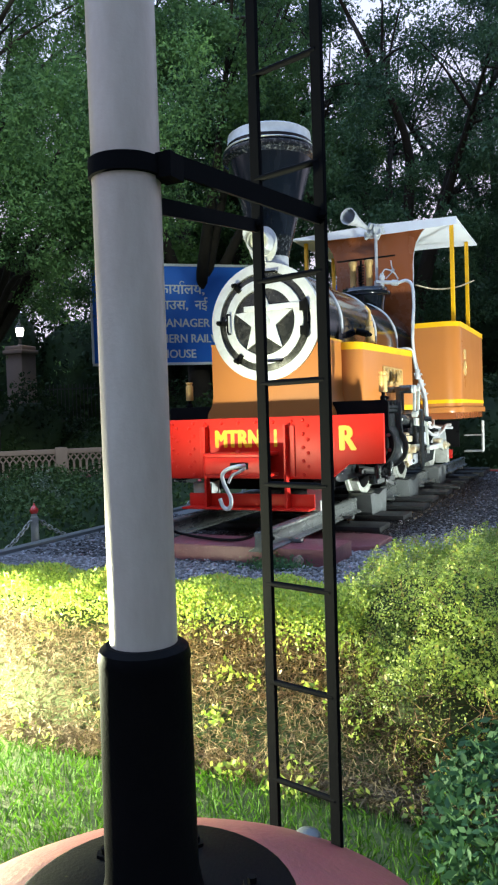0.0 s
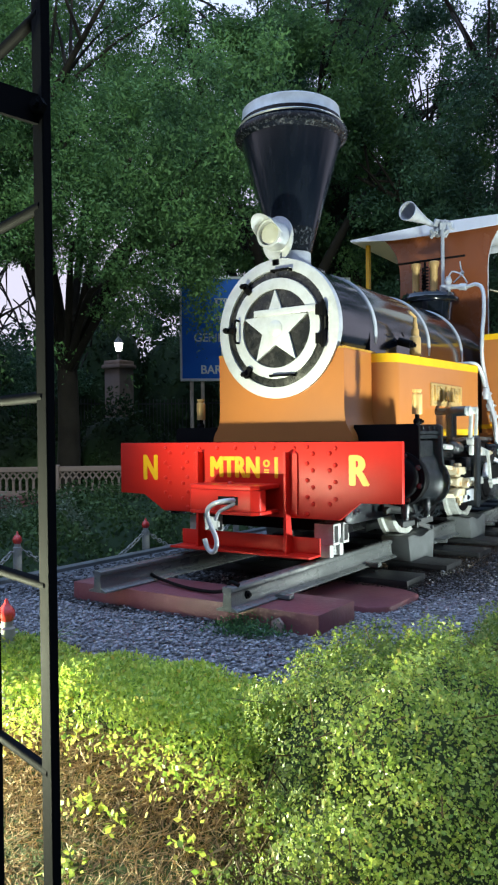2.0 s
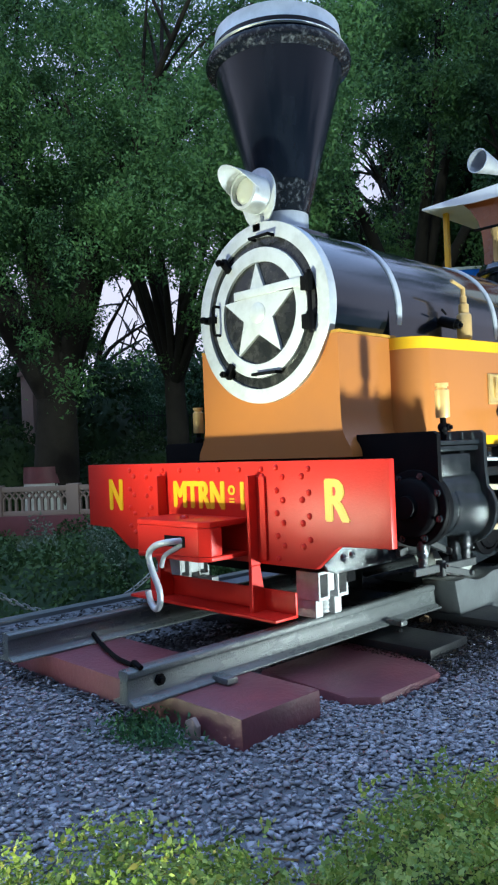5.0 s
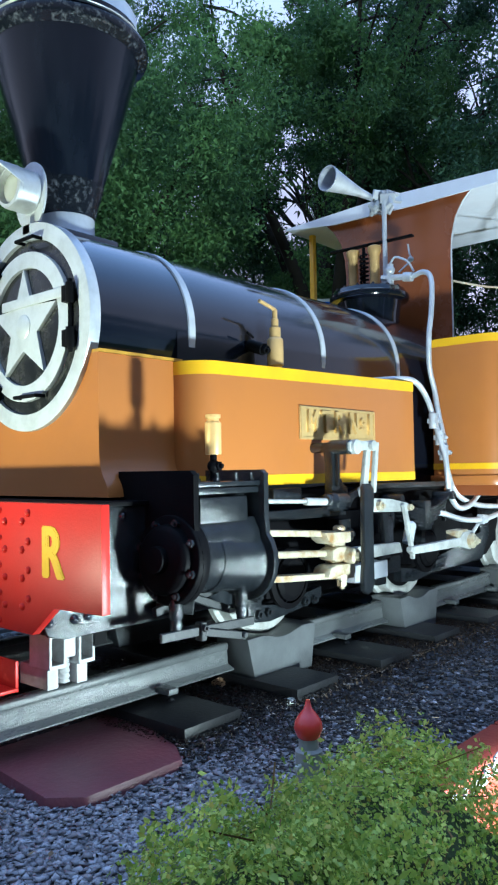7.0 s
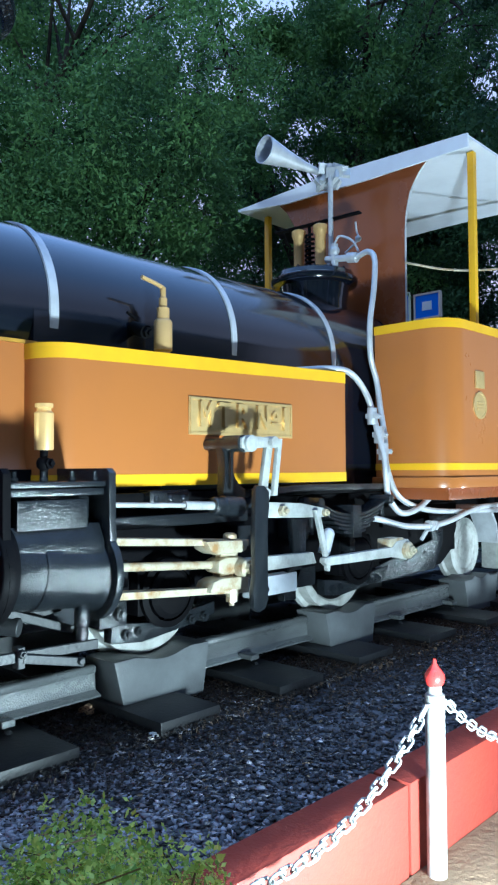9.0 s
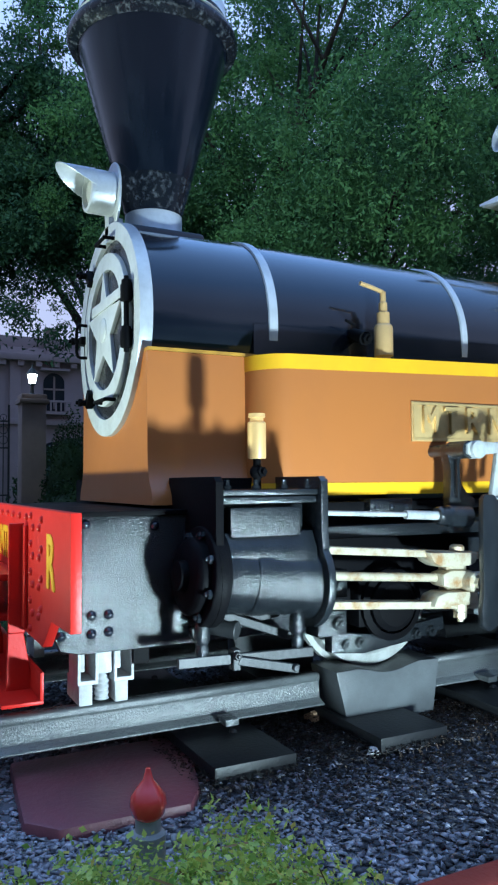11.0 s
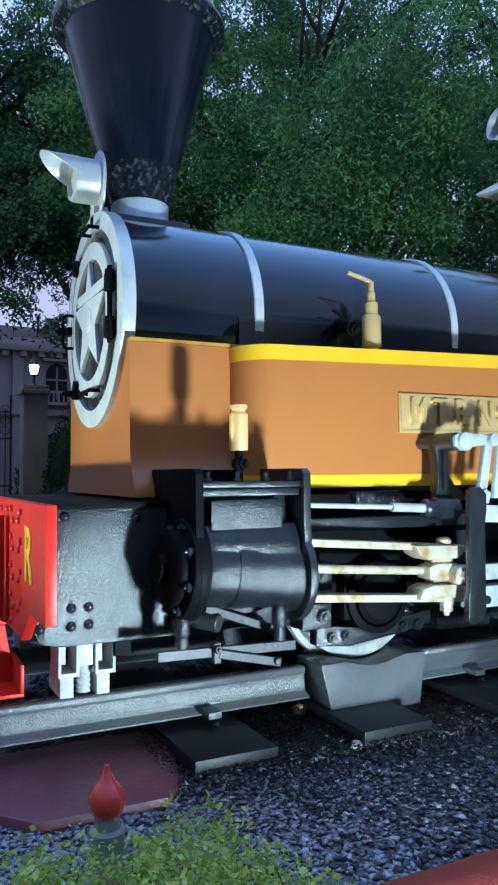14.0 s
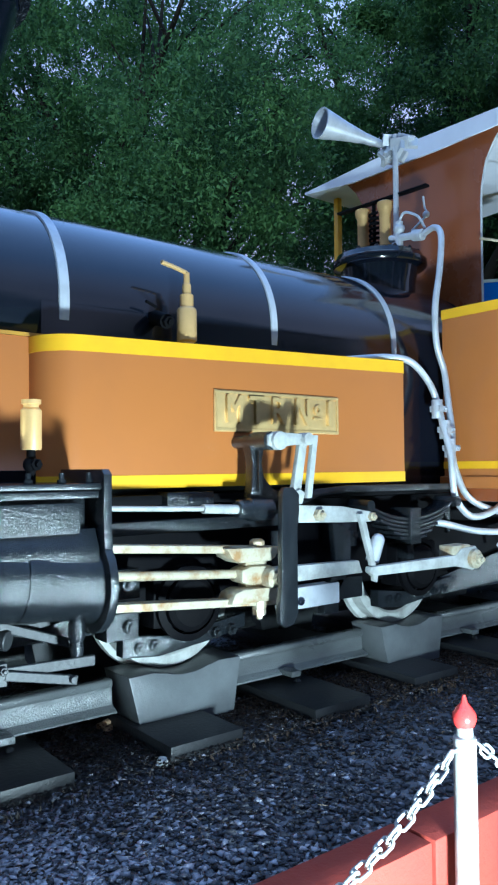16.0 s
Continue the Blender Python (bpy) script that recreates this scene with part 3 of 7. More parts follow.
# angle irons, step and coupler
for side in (1, -1):
    a = Shape().box(X(0.30, side) - 0.008, X(0.30, side) + 0.008, FY - 0.055, FY, 1.0, 1.365)
    a.box(X(0.30, side) - 0.008, X(0.30, side) + (0.055 if side > 0 else -0.055), FY - 0.012, FY - 0.001, 1.02, 1.36)
    part("angle_iron", a, RED, L, bevel=0.002, segments=1)
    part("step_hanger", Shape().prism([(FY - 0.055, 1.0), (FY - 0.005, 1.0), (FY + 0.02, 0.86), (FY + 0.02, 0.805), (FY - 0.06, 0.805)], "x", X(0.30, side) - 0.009, X(0.30, side) + 0.009), RED, L, bevel=0.002, segments=1)
st = Shape().box(X0 - 0.47, X0 + 0.475, FY - 0.1, FY + 0.03, 0.8, 0.812).box(X0 - 0.47, X0 + 0.475, FY + 0.018, FY + 0.03, 0.812, 0.9)
part("front_step", st, RED, L, "red angle-iron front step", bevel=0.003)
# coupler pocket, open at its sides
cp = Shape()
nose = [(X0 - 0.235, FY), (X0 - 0.235, FY - 0.2), (X0 - 0.2, FY - 0.24), (X0 + 0.2, FY - 0.24), (X0 + 0.235, FY - 0.2), (X0 + 0.235, FY)]
cp.prism(nose, "z", 1.165, 1.19)
cp.prism(nose, "z", 1.03, 1.05)
cp.prism([(X0 - 0.235, FY - 0.2), (X0 - 0.2, FY - 0.24), (X0 + 0.2, FY - 0.24), (X0 + 0.235, FY - 0.2), (X0 + 0.235, FY - 0.14), (X0 + 0.2, FY - 0.21), (X0 - 0.2, FY - 0.21), (X0 - 0.235, FY - 0.14)], "z", 1.05, 1.165)
coupler = part("coupler_pocket", cp, RED, L, "red drawbar box", bevel=0.006)
part("pin_head", Shape().dome_bolt((X0 - 0.0, FY - 0.14, 1.19), (0, 0, 1), 0.02), RED, coupler)
part("slot", Shape().box(X0 - 0.01, X0 + 0.12, FY - 0.243, FY - 0.23, 1.085, 1.13), BLACKM, coupler)
hook = Shape().tube([(X0 + 0.1, FY - 0.225, 1.112), (X0 + 0.07, FY - 0.295, 1.11), (X0 + 0.0, FY - 0.305, 1.09), (X0 - 0.038, FY - 0.305, 1.052), (X0 - 0.025, FY - 0.3, 0.99), (X0 + 0.012, FY - 0.295, 0.91), (X0 + 0.012, FY - 0.295, 0.855),
                    (X0 - 0.015, FY - 0.295, 0.832), (X0 - 0.045, FY - 0.295, 0.85), (X0 - 0.066, FY - 0.295, 0.9)], 0.0135, 10)
hook.tube([(X0 + 0.1, FY - 0.235, 1.095), (X0 + 0.06, FY - 0.265, 1.07), (X0 + 0.01, FY - 0.262, 1.045), (X0 - 0.018, FY - 0.258, 1.0)], 0.01, 8)
part("draw_hook", hook, SILVER, L, "silver-painted draw hook and shackle")

# front platform box behind the beam
pf = Shape().box(X0 - 0.64, X0 + 0.64, FY + 0.032, 5.6, 1.395, 1.41)
part("front_deck", pf, BLACKM, L, bevel=0.002)
for side in (1, -1):
    xa, xb = sorted((X(0.605, side), X(0.62, side)))
    fr = part("side_plate", Shape().prism([(FY + 0.032, 1.394), (5.6, 1.394), (5.6, 0.975), (4.8, 0.975), (FY + 0.05, 0.99), (FY + 0.032, 1.03)], "x", xa, xb), BLACKR, L, bevel=0.002)
    for y, z in ((4.814, 1.37), (4.834, 1.09), (4.888, 1.09), (4.834, 1.034), (4.888, 1.037), (4.74, 1.035), (5.04, 1.36)):
        part("bolt", Shape().dome_bolt((X(0.62, side), y, z), (side, 0, 0), 0.017), BLACK, fr)
    part("frame_side", Shape().box(min(X(0.5, side), X(0.52, side)), max(X(0.5, side), X(0.52, side)), 4.72, 8.42, 1.0, 1.38), BLACKM, L)
    part("rear_frame", Shape().box(min(X(0.27, side), X(0.3, side)), max(X(0.27, side), X(0.3, side)), 8.3, 9.455, 0.95, 1.335), BLACKM, L)
    # white guard brackets under the platform
    U = lambda a_, b_: (min(X(a_, side), X(b_, side)), max(X(a_, side), X(b_, side)))
    for y in (4.855, 4.975):
        hollow = Shape()
        outer, inner = [(y - 0.034, 0.848), (y + 0.034, 0.848), (y + 0.034, 0.965), (y - 0.034, 0.965)], [(y - 0.024, 0.862), (y + 0.024, 0.862), (y + 0.024, 0.953), (y - 0.024, 0.953)]
        u0, u1 = U(0.38, 0.5)
        hollow.grid([[(u0, *p) for p in outer], [(u1, *p) for p in outer], [(u1, *p) for p in inner], [(u0, *p) for p in inner], [(u0, *p) for p in outer]], caps=False)
        part("bracket_frame", hollow, BRACKETW, L, "white-painted hollow guard bracket", bevel=0.002, segments=1)
        part("bracket_tongue", Shape().box(*U(0.38, 0.47), y - 0.024, y - 0.004, 0.885, 0.953), BRACKETW, L)
        part("bracket_foot", Shape().box(*U(0.3, 0.47), y - 0.022, y + 0.022, 0.775, 0.85), BRACKETW, L, bevel=0.003)
    part("bracket_block", Shape().box(*U(0.38, 0.485), 4.888, 4.942, 0.875, 0.96), BRACKETW, L, bevel=0.008)
    part("bracket_spring", Shape().lathe([(0.025 - 0.005 * (k % 2), 0.0095 * k) for k in range(10)], (X(0.44, side), 4.915, 0.785), n=14), BRACKETW, L)
part("cross_stretcher", Shape().box(X0 - 0.5, X0 + 0.5, 5.0, 5.06, 0.9, 1.38), BLACKM, L)

# smokebox, boiler, saddle casing
ZB, RB, SY = 2.11, 0.41, 5.075
half = [(0.5, 1.421), (0.496, 1.45), (0.484, 1.475), (0.467, 1.5), (0.454, 1.53), (0.447, 1.57), (0.445, 1.62), (0.445, 1.962)]
prof = [(X0 + a, b) for a, b in half] + [(X0 - a, b) for a, b in reversed(half)]
part("smokebox_saddle", Shape().prism(prof, "y", SY, 5.5), ORANGE, L, "orange-brown smokebox saddle casing", sharp=50)
both(lambda s: part("edge_strip", Shape().box(min(X(0.40, s), X(0.452, s)), max(X(0.40, s), X(0.452, s)), SY + 0.002, 5.5, 1.963, 1.975), OCHRE, L))
boiler = part("boiler", Shape().lathe([(RB, 0), (RB, 2.89)], (X0, SY + 0.002, ZB), (0, 1, 0), 72), BLACK, L, "glossy black boiler barrel")
both(lambda s: part("lagging_skirt", Shape().box(min(X(0.3, s), X(0.412, s)), max(X(0.3, s), X(0.412, s)), 5.51, 7.94, 1.42, 2.1), BLACK, L))
for y, w in ((5.595, 0.042), (6.555, 0.036), (7.32, 0.034)):
    part("boiler_band", Shape().lathe([(RB + 0.001, 0), (RB + 0.008, 0.003), (RB + 0.008, w - 0.003), (RB + 0.001, w)], (X0, y - w / 2, ZB), (0, 1, 0), 72, caps=False), SILVER, boiler, "silver band")



def ring(r0, r1, y0, y1, n=72):
    c = (X0, y0, ZB)
    return Shape().lathe([(r0, 0), (r1, 0), (r1, y1 - y0), (r0, y1 - y0), (r0, 0)], c, (0, 1, 0), n, caps=False)


door = part("smokebox_door", Shape().lathe([(0.372, 0.03), (0.37, 0.012), (0.3, 0), (0.02, -0.012)], (X0, SY - 0.012, ZB), (0, 1, 0), 64), BLACKD, L, "black smokebox door with silver star")
part("outer_ring", ring(0.358, 0.426, SY - 0.02, SY + 0.03), SILVER, door, "silver rim", bevel=0.003)
part("inner_ring", ring(0.24, 0.306, SY - 0.03, SY - 0.008), SILVER, door, "silver ring", bevel=0.002)
star = []
for k in range(10):
    r = 0.238 if k % 2 == 0 else 0.1
    a = math.pi / 2 + k * math.pi / 5
    star.append((X0 + r * math.cos(a), ZB + r * math.sin(a)))
part("star", Shape().prism(star, "y", SY - 0.034, SY - 0.014), SILVER, door, "silver five-pointed star", bevel=0.002)
part("door_strap", Shape().box(X0 - 0.15, X0 + 0.29, SY - 0.042, SY - 0.034, ZB + 0.078, ZB + 0.118), SILVER, door, "silver strap across the star", bevel=0.003)
part("star_boss", Shape().lathe([(0.05, 0.004), (0.05, -0.004), (0.044, -0.008)], (X0, SY - 0.032, ZB), (0, 1, 0), 24), SILVER, door)
for a in (128, 178, 232):
    c = Vector((X0 + 0.335 * math.cos(radians(a)), SY - 0.03, ZB + 0.335 * math.sin(radians(a))))
    q = pose(*c, 0, -a, 0)
    d = Shape().box(-0.045, 0.03, -0.02, 0.012, -0.017, 0.017, q).cyl(q @ Vector((0.01, -0.05, 0)), q @ Vector((0.01, 0.02, 0)), 0.013, n=10).hexnut(q @ Vector((0.01, -0.035, 0)), (0, -1, 0), 0.018)
    part("door_dog", d, BLACKM, door, bevel=0.003)
h = Shape()
for z in (-0.085, 0.085):
    h.box(X0 + 0.285, X0 + 0.335, SY - 0.05, SY - 0.018, ZB + z - 0.032, ZB + z + 0.032)
    h.cyl((X0 + 0.33, SY - 0.04, ZB + z - 0.04), (X0 + 0.33, SY - 0.04, ZB + z + 0.04), 0.018, n=12)
h.cyl((X0 + 0.33, SY - 0.04, ZB - 0.14), (X0 + 0.33, SY - 0.04, ZB + 0.14), 0.0095, n=10)
part("door_hinge", h, BLACKM, door, "black strap hinge", bevel=0.003)
part("door_handle", Shape().tube([(X0 - 0.27, SY - 0.03, ZB + 0.07), (X0 - 0.27, SY - 0.07, ZB + 0.065), (X0 - 0.27, SY - 0.075, ZB), (X0 - 0.27, SY - 0.07, ZB - 0.065), (X0 - 0.27, SY - 0.03, ZB - 0.07)], 0.007, soft=3), BLACKM, door)
for z, w in ((0.345, 0.06), (-0.29, 0.075)):
    part("grab_rail", Shape().tube([(X0 - w + 0.05, SY - 0.02, ZB + z), (X0 - w + 0.05, SY - 0.06, ZB + z), (X0 + w + 0.05, SY - 0.06, ZB + z), (X0 + w + 0.05, SY - 0.02, ZB + z)], 0.008, soft=1), BLACKM, door)

# chimney
CY = 5.255
ch = part("chimney", Shape().lathe([(0.12, 2.6), (0.128, 2.64), (0.314, 3.3), (0.314, 3.42)], (X0, CY, 0), n=64), FUNNEL, L,
          "black flared funnel with silver cap")
part("chimney_collar", Shape().lathe([(0.135, 2.48), (0.125, 2.52), (0.118, 2.535), (0.118, 2.602)], (X0, CY, 0), n=48), SILVER, ch, "silver collar", bevel=0.002)
part("chimney_cap", Shape().lathe([(0.314, 3.42), (0.312, 3.424), (0.305, 3.49), (0.29, 3.5), (0.27, 3.495), (0.27, 3.42)], (X0, CY, 0), n=64, caps=False), SILVER, ch, "silver cap")
part("chimney_lip", Shape().lathe([(0.313, 3.292), (0.328, 3.302), (0.35, 3.314), (0.357, 3.332), (0.353, 3.352), (0.33, 3.368), (0.315, 3.372)], (X0, CY, 0), n=72, caps=False), SCUFF, ch, "scuffed black lip with bare silver edges")
part("chimney_bead", Shape().lathe([(0.326, 3.378), (0.333, 3.385), (0.326, 3.392)], (X0, CY, 0), n=64, caps=False), SILVER, ch)
part("worn_ring", Shape().lathe([(0.1205, 2.603), (0.1295, 2.641), (0.158, 2.741)], (X0, CY, 0), n=64, caps=False), SCUFF, ch, "scuffed paint above the collar")
part("chimney_base", Shape().box(X0 - 0.15, X0 + 0.15, CY - 0.16, CY + 0.17, 2.44, 2.515), BLACK, ch, bevel=0.02)

# headlamp
HZ, HX = 2.672, X0 + 0.0
HY = 5.085
hl = part("headlamp", Shape().lathe([(0.088, 0.09), (0.088, 0.0), (0.084, -0.01), (0.07, -0.012), (0.066, 0.03), (0.02, 0.035)], (HX, HY - 0.1, HZ), (0, 1, 0), 36), SILVER, L, "silver headlamp with visor", bevel=0.0)
oval = [(HX + 0.112 * math.cos(t), (HZ + 0.128 * math.sin(t)) if math.sin(t) >= 0 else (HZ + 0.155 * math.sin(t))) for t in [2 * math.pi * i / 32 for i in range(32)]]
part("back_plate", Shape().prism(oval, "y", HY - 0.01, HY), SILVER, hl, bevel=0.002, segments=1)
vis = Shape()
rows = []
for t in range(0, 25):
    a = math.pi * (-0.12 + 1.24 * t / 24)
    reach = 0.14 * max(math.sin(a), 0) ** 0.7
    rows.append([(HX + r * math.cos(a), yy, HZ + r * math.sin(a)) for r, yy in ((0.09, HY - 0.09), (0.09, HY - 0.095 - reach), (0.086, HY - 0.095 - reach), (0.086, HY - 0.09))])
vis.grid(rows)
part("visor", vis, SILVER, hl)
part("lens", Shape().lathe([(0.066, 0.0), (0.05, -0.012), (0.02, -0.02)], (HX, HY - 0.088, HZ), (0, 1, 0), 28), GLASSM, hl, "pale glass lens")
part("lamp_stem", Shape().box(HX - 0.03, HX + 0.03, HY - 0.03, HY + 0.03, 2.49, 2.57), SILVER, hl, bevel=0.006)

# side tanks
def tank(side):
    def outline(o=0.0):
        r, xo, xi, ya, yb = 0.13, 0.58 + o, 0.36, 5.455 - o, 7.205 + o
        pts = [(xi, yb), (xo - 0.015, yb), (xo, yb - 0.015)]
        pts += [(xo - r + r * math.cos(t), ya + r - r * math.sin(t)) for t in [math.pi / 2 * k / 8 for k in range(9)]]
        return [(X(a, side), b) for a, b in pts + [(xi, ya)]]
    def slab_(o, z0, z1, slope=0.0):
        def at(p, z, k):
            return [(x, y, z + k * (y - 5.46)) for x, y in p]
        p = outline(o)
        return Shape().grid([at(p, z0, slope if z0 > 1.8 else 0), at(p, z1, slope if z1 > 1.6 else 0)])
    k = 0.024
    t = part("side_tank", slab_(0, 1.45, 1.958, k), ORANGE, L, "orange-brown side tank with yellow bands", sharp=30)
    part("top_band", slab_(0.002, 1.905, 1.96, k), YELLOW, t, "yellow band", sharp=30)
    part("bottom_band", slab_(0.002, 1.446, 1.492, 0), YELLOW, t, "yellow band", sharp=30)
    # lubricator tap on the tank top
    zb = 1.972
    tp = Shape().lathe([(0.028, 0), (0.028, 0.02), (0.038, 0.025), (0.038, 0.14), (0.033, 0.15), (0.026, 0.155), (0.026, 0.2), (0.017, 0.205), (0.017, 0.24), (0.012, 0.245), (0.012, 0.285)], (X(0.5, side), 6.05, zb), n=20)
    tp.tube([(X(0.5, side), 6.05, zb + 0.285), (X(0.5, side), 6.0, zb + 0.298), (X(0.5, side), 5.94, zb + 0.31)], 0.009, soft=1)
    part("lubricator_tap", tp, BRASS, t, "brass tap with handle", sharp=30)
    vv = Shape().cyl((X(0.42, side), 5.96, 2.09), (X(0.51, side), 5.955, 2.06), 0.028, n=14).hexnut((X(0.51, side), 5.955, 2.06), (side, 0, -0.3), 0.022).tube([(X(0.46, side), 5.94, 2.12), (X(0.47, side), 5.89, 2.135)], 0.006, soft=1)
    part("check_valve", vv, BLACKM, t, sharp=30)
    # nameplate
    xa, xb = sorted((X(0.58, side), X(0.589, side)))
    pl = part("nameplate", Shape().box(xa, xb, 6.113, 6.76, 1.652, 1.81), GOLDP, t, "brass nameplate with raised letters", bevel=0.002)
    # dark rim paints the shadow gap round the plate
    part("plate_backing", Shape().box(*sorted((X(0.572, side), X(0.5785, side))), 6.105, 6.768, 1.644, 1.818), BLACKM, t, "dark rim put in for the shadow gap round the nameplate")
    fr = Shape()
    xa, xb = sorted((X(0.589, side), X(0.593, side)))
    for a in ((6.118, 6.755, 1.797, 1.806), (6.118, 6.755, 1.656, 1.665), (6.118, 6.127, 1.665, 1.797), (6.746, 6.755, 1.665, 1.797)):
        fr.box(xa, xb, *a)
    part("plate_border", fr, GOLDP, pl)
    turn = pose(0, 0, 0, 90, 0, 90) if side > 0 else pose(0, 0, 0, 90, 0, -90)
    at = lambda y, z: Matrix.Translation((X(0.591, side), y, z)) @ turn
    for ch_, y, z, size in (("M", 6.2, 1.733, 0.15), ("T", 6.31, 1.733, 0.15), ("R", 6.418, 1.733, 0.15), ("N", 6.545, 1.733, 0.15), ("o", 6.63, 1.757, 0.08), ("1", 6.697, 1.733, 0.15)):
        letters("raised_letters", ch_, size, at(y if side > 0 else 12.873 - y, z), GOLDP, pl, 0.011, 0.0035, 0.72 if ch_ in "MN" else 0.86)
    for y in (6.62, 6.64):
        part("raised_bar", Shape().box(*sorted((X(0.589, side), X(0.6, side))), y - 0.012 if side > 0 else 12.873 - y - 0.012, y + 0.012 if side > 0 else 12.873 - y + 0.012, 1.712, 1.719), GOLDP, pl)
    for y in (6.123, 6.75):
        for z in (1.661, 1.801):
            part("screw", Shape().dome_bolt((X(0.589, side), y, z), (side, 0, 0), 0.006), GOLDP, pl)


both(tank)


# cylinders, slide bars and valve gear, slightly inclined towards the rear
def gear_side(side):
    S = lambda u: X(u, side)
    bx = lambda sh, u0, u1, *r: sh.box(min(S(u0), S(u1)), max(S(u0), S(u1)), *r)
    zc = lambda y: 1.192 - 0.085 * (y - 5.3)
    A, B2 = Vector((S(0.755), 5.16, zc(5.16))), Vector((S(0.755), 5.535, zc(5.535)))
    way = B2 - A
    cy = part("cylinder", Shape().lathe([(0.13, 0), (0.116, 0.02), (0.116, 0.13), (0.12, 0.132), (0.12, 0.19), (0.116, 0.192), (0.116, way.length - 0.035), (0.135, way.length)], A, way, 40), BLACKC, L, "black steam cylinder with bolted covers")
    fl = Shape().lathe([(0.153, -0.035), (0.156, -0.03), (0.156, 0.02), (0.14, 0.025)], A, way, 40).lathe([(0.1, -0.075), (0.12, -0.06), (0.125, -0.03)], A, way, 32).lathe([(0.045, -0.1), (0.05, -0.07)], A, way, 20)
    # deeper black cover: the shade ahead of the cylinder put into its colour
    part("front_cover", fl, BLACKM, cy, bevel=0.003)
    q = way.to_track_quat("Z", "Y")
    for k in range(8):
        a = math.pi / 4 * k + 0.3
        part("cover_nut", Shape().hexnut(A + q @ Vector((0.133 * math.cos(a), 0.133 * math.sin(a), -0.035)), -way, 0.015), BLACKR, cy)
    # tall end plates that swell round the barrel
    for y, name in ((5.157, "front_plate"), (5.528, "rear_plate")):
        c, r = (S(0.755), zc(y)), 0.158
        p = [(S(0.47), 1.515), (S(0.85), 1.515), (S(0.868), 1.5), (S(0.868), 1.34), (S(0.875), 1.28)]
        p += [(c[0] + side * r * math.cos(t), c[1] + r * math.sin(t)) for t in [math.pi / 4 - k * math.pi * 1.1 / 12 for k in range(13)]]
        p += [(S(0.5), 1.05), (S(0.47), 1.1)]
        # front plate blacker than the rear one: its shade put into the colour
        part(name, Shape().prism(p, "y", y - 0.012, y + 0.014), BLACKM if name == "front_plate" else BLACKR, cy, bevel=0.003)
    part("back_plate", bx(Shape(), 0.47, 0.485, 5.169, 5.516, 1.15, 1.513), BLACKM, cy, bevel=0.002)
    ches = bx(bx(Shape(), 0.5, 0.79, 5.2, 5.495, 1.2, 1.43), 0.7, 0.838, 5.207, 5.458, 1.325, 1.42)
    part("steam_chest", ches, BLACKC, cy, bevel=0.012)
    lid = bx(bx(Shape(), 0.5, 0.845, 5.18, 5.512, 1.43, 1.452), 0.49, 0.85, 5.175, 5.515, 1.456, 1.474)
    part("chest_lid", lid, BLACKR, cy, bevel=0.003)
    foot = Shape().prism([(S(0.72), 1.2), (S(0.862), 1.2), (S(0.852), 1.225), (S(0.85), 1.262), (S(0.848), 1.285), (S(0.838), 1.305), (S(0.826), 1.326), (S(0.82), 1.34), (S(0.72), 1.345)], "y", 5.172, 5.512)
    part("chest_flare", foot, BLACKC, cy, bevel=0.006)
    for y in (5.2, 5.3, 5.4, 5.485):
        part("chest_bolt", Shape().hexnut((S(0.83), y, 1.474), (0, 0, 1), 0.013).cyl((S(0.83), y, 1.474), (S(0.83), y, 1.505), 0.008, n=8), BLACKR, cy)
    for y in (5.13, 5.465):
        part("drain_cock", Shape().lathe([(0.018, 0), (0.025, -0.02), (0.025, -0.06), (0.019, -0.07), (0.022, -0.09), (0.016, -0.13), (0.01, -0.142)], (S(0.79), y, 1.075), n=14), BLACKC, cy)
    ln = Shape().box(-0.007, 0.007, -0.235, 0.235, -0.016, 0.016, pose(S(0.805), 5.335, 0.917, -1.5))
    bx(ln, 0.79, 0.825, 5.275, 5.3, 0.885, 0.95)
    ln.box(-0.007, 0.007, -0.11, 0.11, -0.014, 0.014, pose(S(0.82), 5.4, 0.89, -13)).cyl((S(0.8), 5.49, 0.872), (S(0.84), 5.49, 0.872), 0.012, n=8)
    ln.hexnut((S(0.825), 5.287, 0.93), (side, 0, 0), 0.014)
    ln.box(-0.012, 0.012, -0.13, 0.13, -0.014, 0.014, pose(S(0.7), 5.42, 0.99, -20)).cyl((S(0.62), 5.25, 1.0), (S(0.72), 5.34, 0.985), 0.03, n=12)
    ln.box(-0.012, 0.012, -0.16, 0.16, -0.016, 0.016, pose(S(0.66), 5.36, 1.0, 8))
    ln.v = [(x, y - 0.055, z + 0.035) for x, y, z in ln.v]
    part("drain_rigging", ln, IRON, L, bevel=0.003, segments=1)
    # brass lubricator on the deck
    lu = Shape().lathe([(0.028, 0), (0.03, 0.006), (0.03, 0.115), (0.022, 0.122), (0.022, 0.13), (0.028, 0.133), (0.028, 0.145)], (S(0.79), 5.325, 1.572), n=20)
    ob = part("cylinder_lubricator", lu, BRASS, L, "brass displacement lubricator")
    part("lubricator_stem", Shape().cyl((S(0.79), 5.325, 1.475), (S(0.79), 5.325, 1.572), 0.013, n=10).hexnut((S(0.80), 5.33, 1.53), (side, 0.2, 0), 0.018).ball((S(0.79), 5.325, 1.53), 0.024, 8), BLACKM, ob)
    # slide bars, piston rod, valve rod: all in the plane of the cylinder's axis
    S = lambda u: X(u - 0.07, side)

